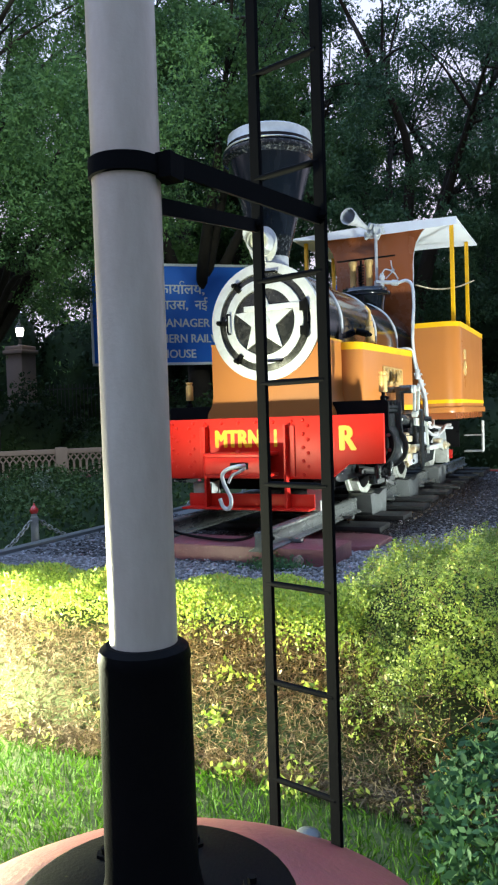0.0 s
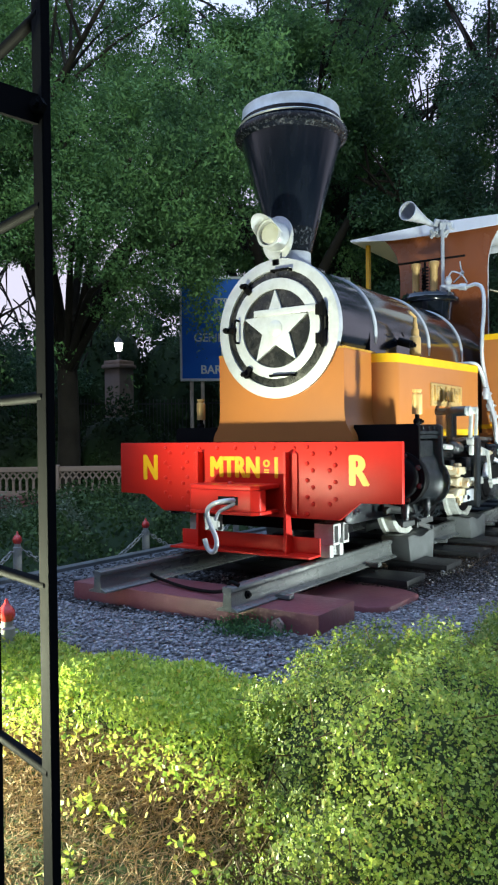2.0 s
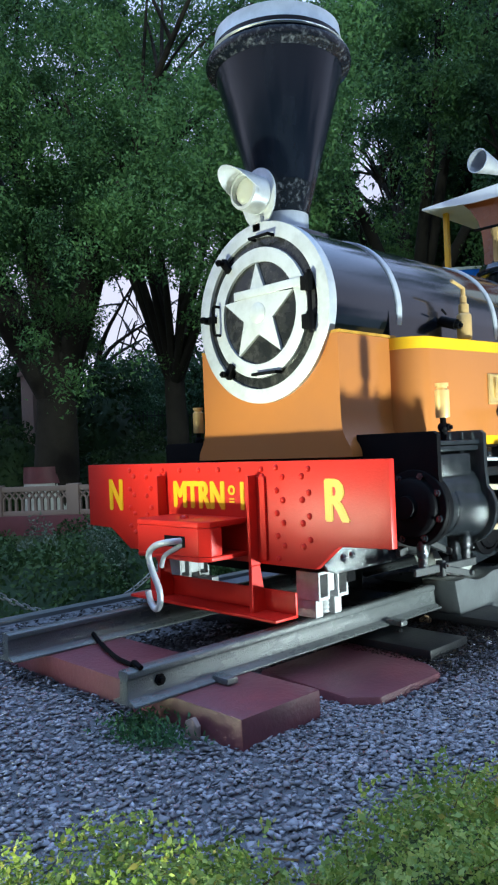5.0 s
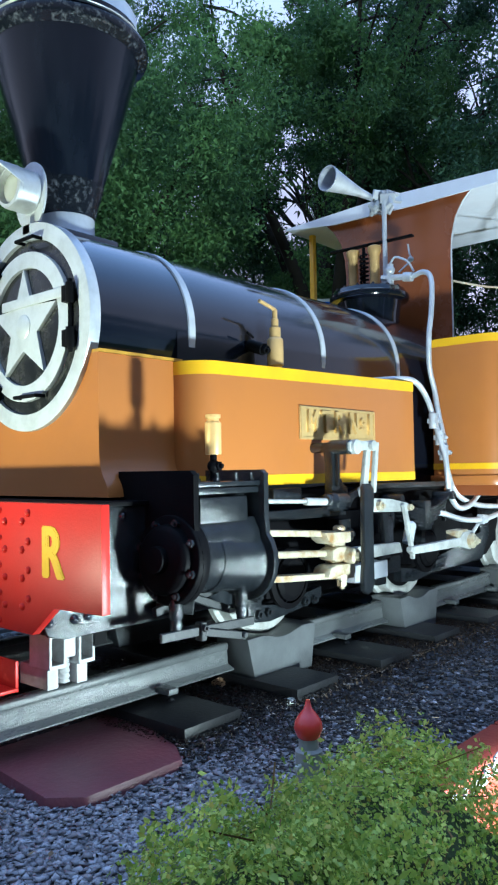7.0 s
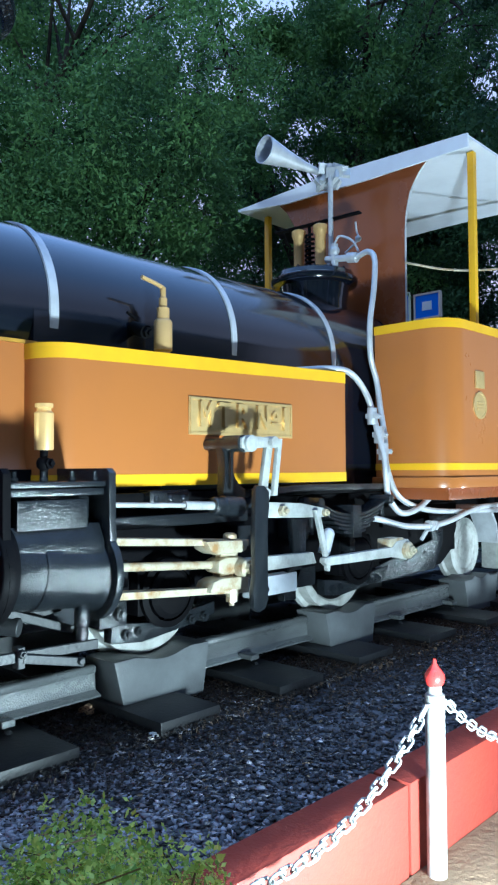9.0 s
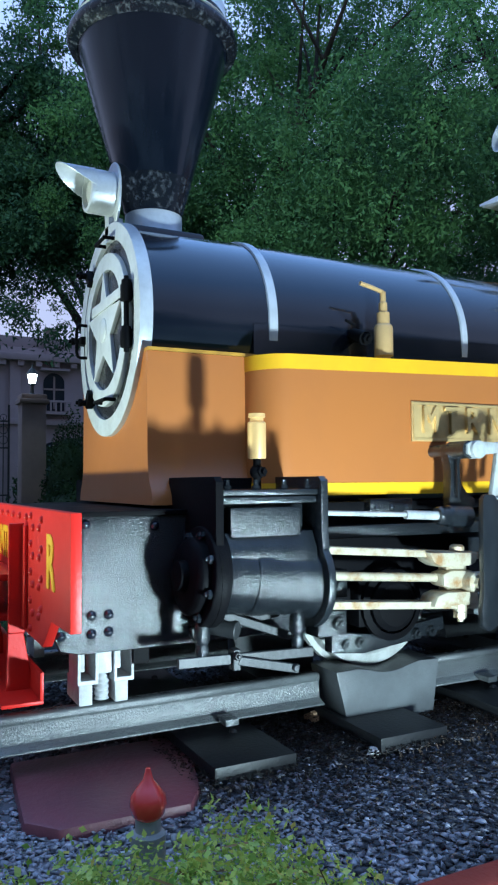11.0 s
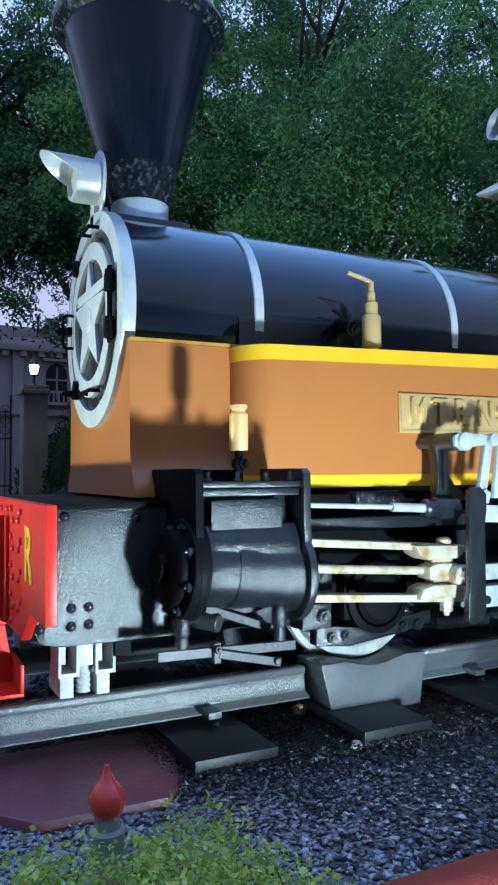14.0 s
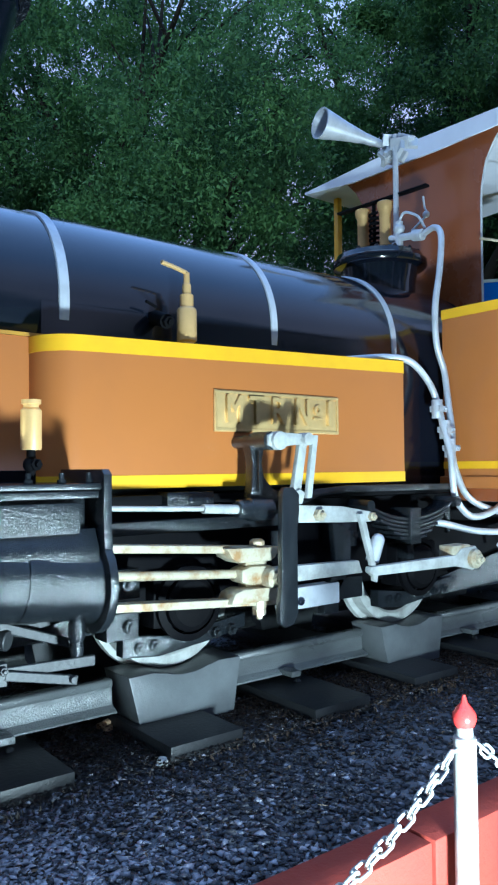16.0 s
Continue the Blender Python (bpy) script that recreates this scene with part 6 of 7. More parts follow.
# weeds and a flat stone beside the end of the track, and a cable lying between the rails
c = np.column_stack([rng.normal(X0 + 0.5, 0.09, 900), rng.normal(3.96, 0.05, 900), 0.565 + np.abs(rng.normal(0, 0.022, 900))])
v, f = leaves(rng, c, 0.022, 2.4, -0.5)
tagged(cloud("weed_tuft", v, f, LEAF_SHRUB), "small weeds in the gravel at the rail's end", "weeds", kind="stuff")
solid("flat_stone", Shape().prism([(X0 + 0.57, 0.555), (X0 + 0.63, 0.553), (X0 + 0.635, 0.6), (X0 + 0.61, 0.625), (X0 + 0.575, 0.607)], "y", 4.05, 4.068), STONE, "pale flat stone leaning on the maroon sleeper", "stone", bevel=0.004)
solid("cable", Shape().tube([(X0 - 0.4, 4.33, 0.69), (X0 - 0.3, 4.3, 0.674), (X0 - 0.06, 4.22, 0.666), (X0 + 0.12, 4.19, 0.668), (X0 + 0.26, 4.12, 0.7), (X0 + 0.37, 4.0, 0.752), (X0 + 0.4, 3.985, 0.779), (X0 + 0.445, 3.98, 0.77)], 0.0095, 8), BLACKM,
      "thick black cable lying across the sleeper from rail to rail", "cable")


def blades(n, region, height, width, base, lean=0.35):
    p = np.column_stack([rng.uniform(region[0], region[1], n), rng.uniform(region[2], region[3], n)])
    z = np.array([base(x, y) for x, y in p])
    ok = z > -1
    p, z = p[ok], z[ok]
    n = len(p)
    a = rng.uniform(0, 2 * np.pi, n)
    d = np.column_stack([np.cos(a), np.sin(a)])
    h = height * rng.uniform(0.5, 1.4, n)
    s = np.column_stack([-d[:, 1], d[:, 0]]) * width / 2
    k = (h * lean * rng.uniform(0.2, 1.6, n))[:, None]
    b = np.column_stack([p, z])
    v = np.stack([b + np.column_stack([s, np.zeros(n)]), b - np.column_stack([s, np.zeros(n)]),
                  b + np.column_stack([d * k - s * 0.6, h * 0.75]), b + np.column_stack([d * k * 1.7, h])], 1)[:, [0, 1, 2, 3]]
    return v.reshape(-1, 3), np.arange(4 * n).reshape(n, 4)


v, f = blades(85000, (-5.0, 1.6, -0.4, 2.6), 0.04, 0.004, lambda x, y: bank_z(x, y) if math.hypot(x - PX, y - PY) > 0.7 and bank_z(x, y) < 0.2 else -2)
tagged(cloud("lawn_grass", v, f, GRASS), "short green lawn grass below the bank", "grass", kind="stuff")
# tuft of long pointed blades at the edge of the bed
tx, ty = -1.8, 2.98
a_ = rng.uniform(0, 2 * np.pi, 16)
v = []
for k in range(16):
    d_, l_ = np.array([math.cos(a_[k]), math.sin(a_[k]), 0]), rng.uniform(0.12, 0.21)
    r_, u_ = np.array([tx, ty, 0.6]), np.array([0, 0, 1])
    w_ = np.array([-d_[1], d_[0], 0]) * 0.004
    mid_, tip_ = r_ + d_ * l_ * 0.3 + u_ * l_ * 0.75, r_ + d_ * l_ * 0.8 + u_ * l_ * rng.uniform(0.6, 0.95)
    v += [r_ - w_, r_ + w_, mid_ + w_, mid_ - w_, mid_ - w_, mid_ + w_, tip_, tip_ + w_ * 0.1]
tuft = cloud("grass_tuft", np.array(v), np.arange(len(v)).reshape(-1, 4), GRASS, (tx, ty, 0.58))
tuft.location = (tx, ty, 0.58)
tagged(tuft, "tuft of long pointed grass blades at the bed's edge", "grass tuft")
# dry stalks hanging down the bank
n = 70000
x = rng.uniform(-4.4, -0.1, n)
t = rng.uniform(0, 1, n)
yy = 2.74 - 0.3 * t + 0.03 * np.sin(4 * x)
zz = np.array([max(bank_z(a, b), 0.1) for a, b in zip(x, yy)]) + np.abs(rng.normal(0, 0.03, n)) + 0.015
d = np.column_stack([rng.normal(0, 0.7, n), rng.normal(-0.35, 0.5, n), rng.normal(-0.25, 0.5, n)])
d /= np.linalg.norm(d, axis=1)[:, None]
l = rng.uniform(0.015, 0.065, n)[:, None]
s = np.cross(d, rng.normal(size=(n, 3)))
s = s / np.linalg.norm(s, axis=1)[:, None] * 0.0016
b = np.column_stack([x, yy, zz])
v = np.stack([b - s, b + s, b + d * l + s * 0.5, b + d * l - s * 0.5], 1).reshape(-1, 3)
tagged(cloud("dry_grass_thatch", v, np.arange(4 * n).reshape(n, 4), STRAW), "dry brown stalks matted on the bank", "dry grass", kind="stuff")
# green weeds rooted in the thatch
n = 60
hx, hy = rng.uniform(-3.2, -0.2, n), rng.uniform(2.38, 2.72, n)
c = np.concatenate([np.column_stack([rng.normal(a, 0.03, 26), rng.normal(b - 0.03, 0.025, 26), max(bank_z(a, b), 0.1) + 0.03 + np.abs(rng.normal(0, 0.03, 26))]) for a, b in zip(hx, hy)])
v, f = leaves(rng, c, 0.024, 1.7, -0.3)
tagged(cloud("bank_weeds", v, f, LEAF_HEDGE), "green weeds rooted in the dry bank", "weeds", kind="stuff")
# broad-leaved shrub by the path
c3 = []
while len(c3) < 11000:
    q = rng.normal(size=3)
    q /= np.linalg.norm(q)
    q = q * np.array([0.42, 0.55, 0.36]) * rng.uniform(0.75, 1.02)
    if q[2] > -0.3:
        c3.append(q + np.array([0.0, 2.45, 0.13]))
c3 = np.array(c3)
v, f = leaves(rng, c3, 0.038, 2.2, -0.2)
sh = cloud("shrub", v, f, LEAF_SHRUB, (0.0, 2.45, 0.1))
sh.location = (0.0, 2.45, 0.1)
tagged(sh, "low dark green broad-leaved shrub on the bank", "shrub")


# ---- trees and bushes ----
# breaks between the crowns, where the sky shows: standpoint, bearing and height in degrees, share left bare
BREAKS = [((0.35, 1.9), 47.5, 55.5, 6.6, 13.2, 1.4), ((0.3, 1.15), 18.6, 22.0, 20.5, 26.5, 0.9), ((0.7, 4.0), 36.5, 41.0, 17.0, 23.5, 0.9), ((0.8, 4.2), 73.0, 92.0, 10.0, 16.5, 0.62), ((0.1, 0.1), 4.0, 11.5, 12.0, 30.0, 0.12), ((0.2, 0.9), 40.5, 45.5, 4.3, 8.2, 1.0)]


def ball_points(r_, n):
    """Points that fill a ball, denser towards its middle."""
    q = r_.normal(size=(n, 3))
    return q / np.linalg.norm(q, axis=1)[:, None] * (r_.random(n) ** 0.5)[:, None]


def in_break(p, r_):
    """Which leaves fall into a break; its edge is ragged."""
    bare = np.zeros(len(p), bool)
    jag = np.array([(3 * noise.noise(Vector(q) * 1.3), 3 * noise.noise(Vector(q) * 1.3 + Vector((9, 0, 0))), 0.5 + 0.75 * noise.noise(Vector(q) * 1.1 + Vector((0, 5, 0)))) for q in p])
    for (sx, sy), a0, a1, e0, e1, share in BREAKS:
        dx, dy = p[:, 0] - sx, p[:, 1] - sy
        az = np.degrees(np.arctan2(-dx, dy)) + jag[:, 0]
        el = np.degrees(np.arctan2(p[:, 2] - 1.5, np.hypot(dx, dy))) + jag[:, 1]
        bare |= (az > a0) & (az < a1) & (el > e0) & (el < e1) & (jag[:, 2] < share)
    return bare


def tree(name, x, y, height, radius, lowest, n_leaf, mat_, label, seed, trunk_r=0.3, fork=2.6, lean=(0, 0), leaf=0.1, clumps=150, hang=0.0, spread=0.42, flat=0.85, white=False, limbs=7, boughs=()):
    r_ = np.random.default_rng(seed)
    clumps, spread = int(clumps * 0.7), spread * 1.1
    o = thing(name, (x, y, 0.0), label, "tree")
    base, top = Vector((x, y, 0)), Vector((x + lean[0], y + lean[1], fork))
    s = Shape()
    s.tube([base, base.lerp(top, 0.4) + Vector((0.05, 0.03, 0)), top], trunk_r * 1.15, 14, 5, trunk_r * 0.85)
    centre = Vector((x + lean[0] * 1.4, y + lean[1] * 1.4, (lowest + height) / 2))
    hz = (height - lowest) / 2
    # clump centres through the crown, more of them near its skin
    cl = []
    while len(cl) < clumps:
        q = r_.normal(size=3)
        q /= np.linalg.norm(q)
        q *= r_.uniform(0.25, 1.0) ** 0.55
        w = 1 + 0.25 * noise.noise(Vector(q) * 1.7 + Vector((seed, 0, 0)))
        c = np.array(centre) + q * np.array([radius, radius, hz * flat]) * w
        if c[2] > lowest - 0.3:
            cl.append(c)
    cl = np.array(cl)
    for k in range(limbs):
        a = 2 * math.pi * (k + r_.uniform(-0.3, 0.3)) / limbs
        far = centre + Vector((math.cos(a) * radius * 0.75, math.sin(a) * radius * 0.75, hz * r_.uniform(-0.1, 0.7)))
        mid = top.lerp(far, 0.45) + Vector((r_.normal() * 0.3, r_.normal() * 0.3, 0.35 * hz * 0.6))
        s.tube([top - Vector((0, 0, 0.15)), top.lerp(mid, 0.5) + Vector((0, 0, 0.1)), mid, far], trunk_r * 0.62, 9, 5, 0.03)
        near = cl[np.argsort(np.linalg.norm(cl - np.array(far), axis=1))[:7]]
        for c in near:
            j = mid.lerp(far, r_.uniform(0.2, 0.9))
            s.tube([j, j.lerp(Vector(c), 0.5) + Vector((0, 0, 0.15)), Vector(c)], 0.045, 5, 3, 0.012)
    # boughs that carry foliage of their own beyond the crown
    for q in boughs:
        far = Vector(q)
        s.tube([top - Vector((0, 0, 0.1)), top.lerp(far, 0.55) + Vector((0, 0, 0.5)), far], trunk_r * 0.4, 8, 4, 0.03)
        cl = np.vstack([cl, np.array(q) + np.random.default_rng(seed).normal(0, 0.85, (16, 3))])
    clumps = len(cl)
    part("trunk", s, BARK, o, sharp=60)
    if white:
        part("limewash_band", Shape().lathe([(trunk_r * 1.22, 0), (trunk_r * 1.17, 0.9)], (x, y, 0), n=20, caps=False), LIMEWASH, o, "white limewashed base")
        part("red_band", Shape().lathe([(trunk_r * 1.19, 0.9), (trunk_r * 1.16, 1.25)], (x, y, 0), n=20, caps=False), MAROON, o, "red-painted ring")
    per = 2 * n_leaf // clumps
    pts = cl[:, None, :] + ball_points(r_, clumps * per).reshape(clumps, per, 3) * (spread * 1.45 * r_.uniform(0.6, 1.35, (clumps, 1, 1))) * np.array([1, 1, 0.62])
    pts = pts.reshape(-1, 3)
    if hang:
        pts[:, 2] -= np.abs(r_.normal(0, hang, len(pts)))
    pts = pts[~in_break(pts, r_)]
    v, f = leaves(r_, pts, leaf * 0.72, 2.0, 0.45, three=True)
    cr = cloud("crown", v, f, mat_, (x, y, 0))
    cr.parent = o
    return o


tree("neem_tree", -14.4, 10.9, 13.5, 6.2, 3.4, 81648, LEAF_NEEM, "large neem tree with a forked dark trunk and limewashed base", 1, 0.5, 2.7, (0.2, 0.1), 0.117, 345, 0.2, 0.37, white=True)
tree("neem_tree", -12.4, 12.8, 11.0, 4.1, 3.1, 68000, LEAF_NEEM, "neem tree with hanging bright green foliage", 2, 0.25, 3.0, (0.3, -0.2), 0.102, 241, 0.25, 0.31, boughs=((-11.9, 15.4, 11.2), (-12.6, 14.6, 11.6), (-6.9, 10.3, 5.3), (-7.7, 9.9, 5.8), (-6.3, 10.6, 6.2), (-7.1, 10.5, 4.6), (-9.0, 9.9, 4.7), (-9.5, 9.5, 5.8), (-8.7, 10.4, 4.1), (-10.2, 9.0, 7.2)))
tree("neem_tree", -10.6, 19.5, 15.0, 5.6, 5.0, 73872, LEAF_NEEM, "tall leafy green tree behind the signboard", 3, 0.35, 4.2, (0, 0), 0.143, 299, 0.2, 0.39)
tree("eucalyptus_tree", -9.3, 22.6, 18.0, 5.5, 5.2, 58320, LEAF_DARK, "tall dark tree with a leaning brown trunk", 4, 0.5, 8.5, (-1.6, 0.6), 0.165, 229, 0.35, 0.39)
tree("shade_tree", -4.6, 20.5, 14.5, 5.2, 2.2, 46000, LEAF_DARK, "dense dark shade tree behind the cab", 5, 0.4, 3.5, (0, 0), 0.147, 200, 0.2, 0.46)
tree("shade_tree", 0.6, 23.5, 16.0, 5.6, 2.4, 64000, LEAF_DARK, "dark shade tree with an airy crown", 6, 0.3, 3.5, (0, 0), 0.13, 330, 0.3, 0.46, limbs=5)
tree("neem_tree", -16.5, 1.6, 14.5, 6.6, 4.6, 92000, LEAF_DARK, "tall neem tree with open twiggy crown over the gate", 7, 0.45, 4.0, (-0.8, 1.8), 0.146, 252, 0.25, 0.39, boughs=((-13.9, 6.8, 9.8), (-13.8, 7.4, 7.7), (-14.0, 4.6, 6.9), (-13.9, 5.6, 6.6), (-13.8, 6.6, 7.0), (-13.6, 7.5, 6.7)))
tree("shade_tree", -14.6, 24.6, 14.0, 5.2, 2.2, 44712, LEAF_DARK, "dark shade tree beyond the fence", 8, 0.35, 3.0, (0, 0), 0.140, 195, 0.2, 0.44)
tree("shade_tree", -3.0, 30.0, 19.0, 7.5, 2.5, 21384, LEAF_DARK, "tall dark tree in the distance", 9, 0.5, 4.0, (0, 0), 0.182, 103, 0.2, 0.64)
tree("shade_tree", -13.5, 28.0, 20.0, 7.5, 3.0, 26730, LEAF_DARK, "tall dark tree in the distance", 10, 0.5, 4.0, (0, 0), 0.243, 218, 0.2, 0.64)
tree("neem_tree", -18.5, 13.5, 17.0, 5.8, 6.5, 32076, LEAF_NEEM, "tall neem tree among others along the drive", 11, 0.4, 5.5, (0, 0), 0.172, 252, 0.2, 0.41)
tree("shade_tree", -25.5, 12.0, 15.0, 5.0, 6.0, 18176, LEAF_DARK, "tree beside the building beyond the gate", 12, 0.4, 5.0, (0, 0), 0.203, 172, 0.2, 0.46)
tree("shade_tree", -25.0, 18.5, 9.5, 4.0, 1.2, 22000, LEAF_DARK, "dark tree in the distance beyond the fence", 21, 0.3, 3.0, (0, 0), 0.2, 90, 0.2, 0.6)
tree("shade_tree", -26.0, 26.5, 11.0, 4.4, 1.2, 20000, LEAF_DARK, "dark tree in the distance beyond the fence", 22, 0.3, 3.0, (0, 0), 0.2, 90, 0.2, 0.6)

# unseen trees added on the near side of the path to block low sky
for k, (x, y, h) in enumerate(((13.0, -5.5, 6.2), (15.0, 1.5, 5.6), (14.5, 8.5, 6.4), (12.0, 16.0, 6.0), (4.5, -13.0, 6.4), (-8.0, -13.5, 6.0), (-14.0, -11.0, 6.6), (-18.5, -6.0, 7.0), (-1.5, -14.0, 6.2), (9.5, -10.5, 6.4))):
    tree("shade_tree", x, y, h, 4.4, 0.9, 6500, LEAF_DARK, "unseen low dense tree added near the path to block low sky", 30 + k, 0.3, 2.0, (0, 0), 0.34, 80, 0.2, 0.7)


def bush(x, y, rx, ry, h, n, seed, leaf=0.06, mat_=None, label="dark green clipped bush on bare soil"):
    r_ = np.random.default_rng(seed)
    q = r_.normal(size=(n, 3))
    q /= np.linalg.norm(q, axis=1)[:, None]
    q[:, 2] = np.abs(q[:, 2])
    w = np.array([1 + 0.18 * noise.noise(Vector(k) * 2.6 + Vector((seed, 0, 0))) for k in q])
    q *= (r_.uniform(0.8, 1.0, n) * w)[:, None]
    p = q * np.array([rx, ry, h])
    v, f = leaves(r_, p, leaf, 1.8, -0.2)
    s = Shape().lathe([(0.85, 0.0), (0.8, 0.4), (0.55, 0.68), (0.2, 0.78)], (0, 0, 0), n=14)
    o = thing("bush", (x, y, 0.05), label, "bush", "bushes beside the track")
    core = part("core", s, LEAF_BUSH, o, sharp=180)
    core.data.transform(Matrix.Translation((x, y, 0.05)))
    core.data.transform(Matrix.Diagonal((rx, ry, h, 1)))
    cr = cloud("foliage", v, f, mat_ or LEAF_BUSH)
    cr.parent = o


for k, (x, y, rx, ry, h) in enumerate(((-4.7, 5.3, 0.75, 0.8, 0.75), (-5.3, 6.6, 0.9, 0.8, 0.8), (-6.2, 5.2, 0.9, 0.9, 0.75), (-5.0, 3.9, 0.7, 0.7, 0.7), (-6.6, 7.2, 0.9, 1.0, 0.8), (-7.5, 6.0, 0.8, 0.8, 0.7), (-5.9, 8.4, 1.0, 0.9, 0.85), (-7.6, 9.0, 1.0, 0.9, 0.8), (-4.8, 8.2, 0.8, 0.9, 0.8))):
    bush(x, y, rx, ry, h, 5200, 40 + k, 0.05, LEAF_CLIPPED)
for k, (x, y, r, h) in enumerate(((-5.5, 5.75, 0.3, 0.86), (-4.95, 6.0, 0.26, 0.88))):
    bush(x, y, r, r, h, 2600, 52 + k, 0.03, LEAF_PALE, "small shrub with pale silvery foliage among clipped bushes")
# tall dark hedge before the iron fence
for k in range(11):
    t = k / 10
    bush(-21.5 + 15.5 * t, 9.6 + 11.5 * t + (0.5 if k % 2 else 0), 1.5, 1.3, 1.5 + 0.5 * (k % 3), 3600, 70 + k, 0.12, LEAF_BUSH, "tall dark hedge bush before the iron fence")
for k, (x, y) in enumerate(((-2.0, 17.0), (-4.5, 16.5), (1.0, 17.5), (3.2, 16.5), (-6.5, 18.0))):
    bush(x, y, 1.6, 1.4, 2.3, 4200, 90 + k, 0.12, LEAF_BUSH, "tall dark shrubbery behind the track")

bush(-23.0, 9.8, 1.0, 0.9, 3.7, 4200, 60, 0.1, LEAF_BUSH, "dark ivy-grown bush beside the gate pier")
# belt of dense dark shrubbery closing the view under the trees
for k in range(-2, 14):
    a = radians(2 + 5.1 * k)
    dist = 36 if k in (6, 7, 8, 9) else 30 if k % 2 else 27.5
    bush(-math.sin(a) * dist, math.cos(a) * dist, 2.6, 2.4, (4.3 + 0.9 * (k % 3) + (2.6 if k in (5, 6, 7, 8, 9) else 3.0 if k < 4 else 0)) if k not in (10, 11, 13) else 4.6 if k < 13 else 2.9, 3400, 120 + k, 0.24, LEAF_BUSH, "tall dense dark shrubbery closing the garden")

# ---- stone balustrade ----
A_, B_ = Vector((-14.4, 6.8, 0)), Vector((-7.0, 13.2, 0))
along = (B_ - A_).normalized()
ang = math.degrees(math.atan2(along.y, along.x))
bal = thing("balustrade", tuple((A_ + B_) / 2 + Vector((0, 0, 0.1))), "low pink sandstone balustrade with pierced panels on a red plinth", "balustrade")
n = 7
step = (B_ - A_).length / n
part("plinth_course", Shape().box(-step * n / 2, step * n / 2, -0.14, 0.14, 0.05, 0.44, pose(*((A_ + B_) / 2), 0, 0, ang)), MAROON, bal, "red-painted base course", bevel=0.01)
for k in range(n + 1):
    part("pier", Shape().box(-0.11, 0.11, -0.11, 0.11, 0.44, 0.98, pose(*(A_ + along * step * k), 0, 0, ang)), STONE, bal, bevel=0.012)
for k in range(n):
    m = pose(*(A_ + along * step * (k + 0.5)), 0, 0, ang)
    h = step / 2 - 0.11
    part("panel_rail", Shape().box(-h, h, -0.06, 0.06, 0.86, 0.95, m).box(-h, h, -0.06, 0.06, 0.44, 0.52, m), STONE, bal, bevel=0.006)
    jal = Shape()
    nb = 10
    for j in range(nb + 1):
        xj = -h + 2 * h * j / nb
        jal.box(xj - 0.02, xj + 0.02, -0.035, 0.035, 0.52, 0.72, m)
    for j in range(nb):
        xj = -h + 2 * h * (j + 0.5) / nb
        for sgn in (1, -1):
            jal.box(-0.013, 0.013, -0.035, 0.035, -0.105, 0.105, m @ pose(xj, 0, 0.79, 0, sgn * 38, 0))
    tagged(part("pierced_panel", jal, STONE, bal), kind="stuff")

# ---- gate, iron fence, gate lamps ----
def gate_pier(x, y, h=4.35):
    o = thing("gate_pier", (x, y, 0.1), "square sandstone gate pier carrying a globe lantern", "gate pier", "piers of the gateway")
    part("shaft", Shape().box(x - 0.38, x + 0.38, y - 0.38, y + 0.38, 0.1, h - 0.3), STONE, o, bevel=0.02)
    part("cornice", Shape().box(x - 0.46, x + 0.46, y - 0.46, y + 0.46, h - 0.3, h - 0.15).box(x - 0.4, x + 0.4, y - 0.4, y + 0.4, h - 0.15, h), STONE, o, bevel=0.03)
    ln = thing("gate_lantern", (x, y, h), "lit white lantern on a gate pier", "lantern", "lanterns of the gateway")
    part("stand", Shape().lathe([(0.16, 0), (0.06, 0.08), (0.05, 0.3), (0.14, 0.36)], (x, y, h), n=14), IRON, ln)
    part("glass", Shape().lathe([(0.1, 0.36), (0.16, 0.64), (0.13, 0.68)], (x, y, h), n=6), GLOBE, ln, "glowing white glass")
    part("cap", Shape().lathe([(0.19, 0.68), (0.1, 0.82), (0.03, 0.9), (0.02, 1.02)], (x, y, h), n=10), IRON, ln)


for p in ((-19.4, 21.9), (-23.8, 8.75), (-21.6, 14.6), (-24.6, 2.6)):
    gate_pier(*p)


def iron_gate(a, b, h=3.9):
    a, b = Vector((*a, 0.12)), Vector((*b, 0.12))
    o = thing("iron_gate", tuple((a + b) / 2), "tall black wrought-iron gate with scrollwork, closed", "gate", "leaves of the iron gate")
    d = b - a
    m = pose(*a, 0, 0, math.degrees(math.atan2(d.y, d.x)))
    w = d.length
    s = Shape()
    for z in (0.15, 1.0, 2.5, 3.35):
        s.box(0, w, -0.025, 0.025, z, z + 0.05, m)
    part("gate_rail", s, IRON, o)
    n = int(w / 0.16)
    for k in range(n + 1):
        xk = w * k / n
        part("gate_bar", Shape().cyl(m @ Vector((xk, 0, 0.1)), m @ Vector((xk, 0, 3.5 if k % 6 else h)), 0.018 if k % 6 else 0.035, n=6), IRON, o)
    sc = Shape()
    for k in range(n // 2):
        xk = w * (2 * k + 1) / n
        for z, r in ((2.78, 0.13), (3.1, 0.13), (3.5, 0.1)):
            sc.tube([m @ Vector((xk + r * math.cos(t), 0, z + r * math.sin(t))) for t in [2 * math.pi * j / 10 for j in range(11)]], 0.014, 5, 1)
    tagged(part("scrollwork", sc, IRON, o), kind="stuff")


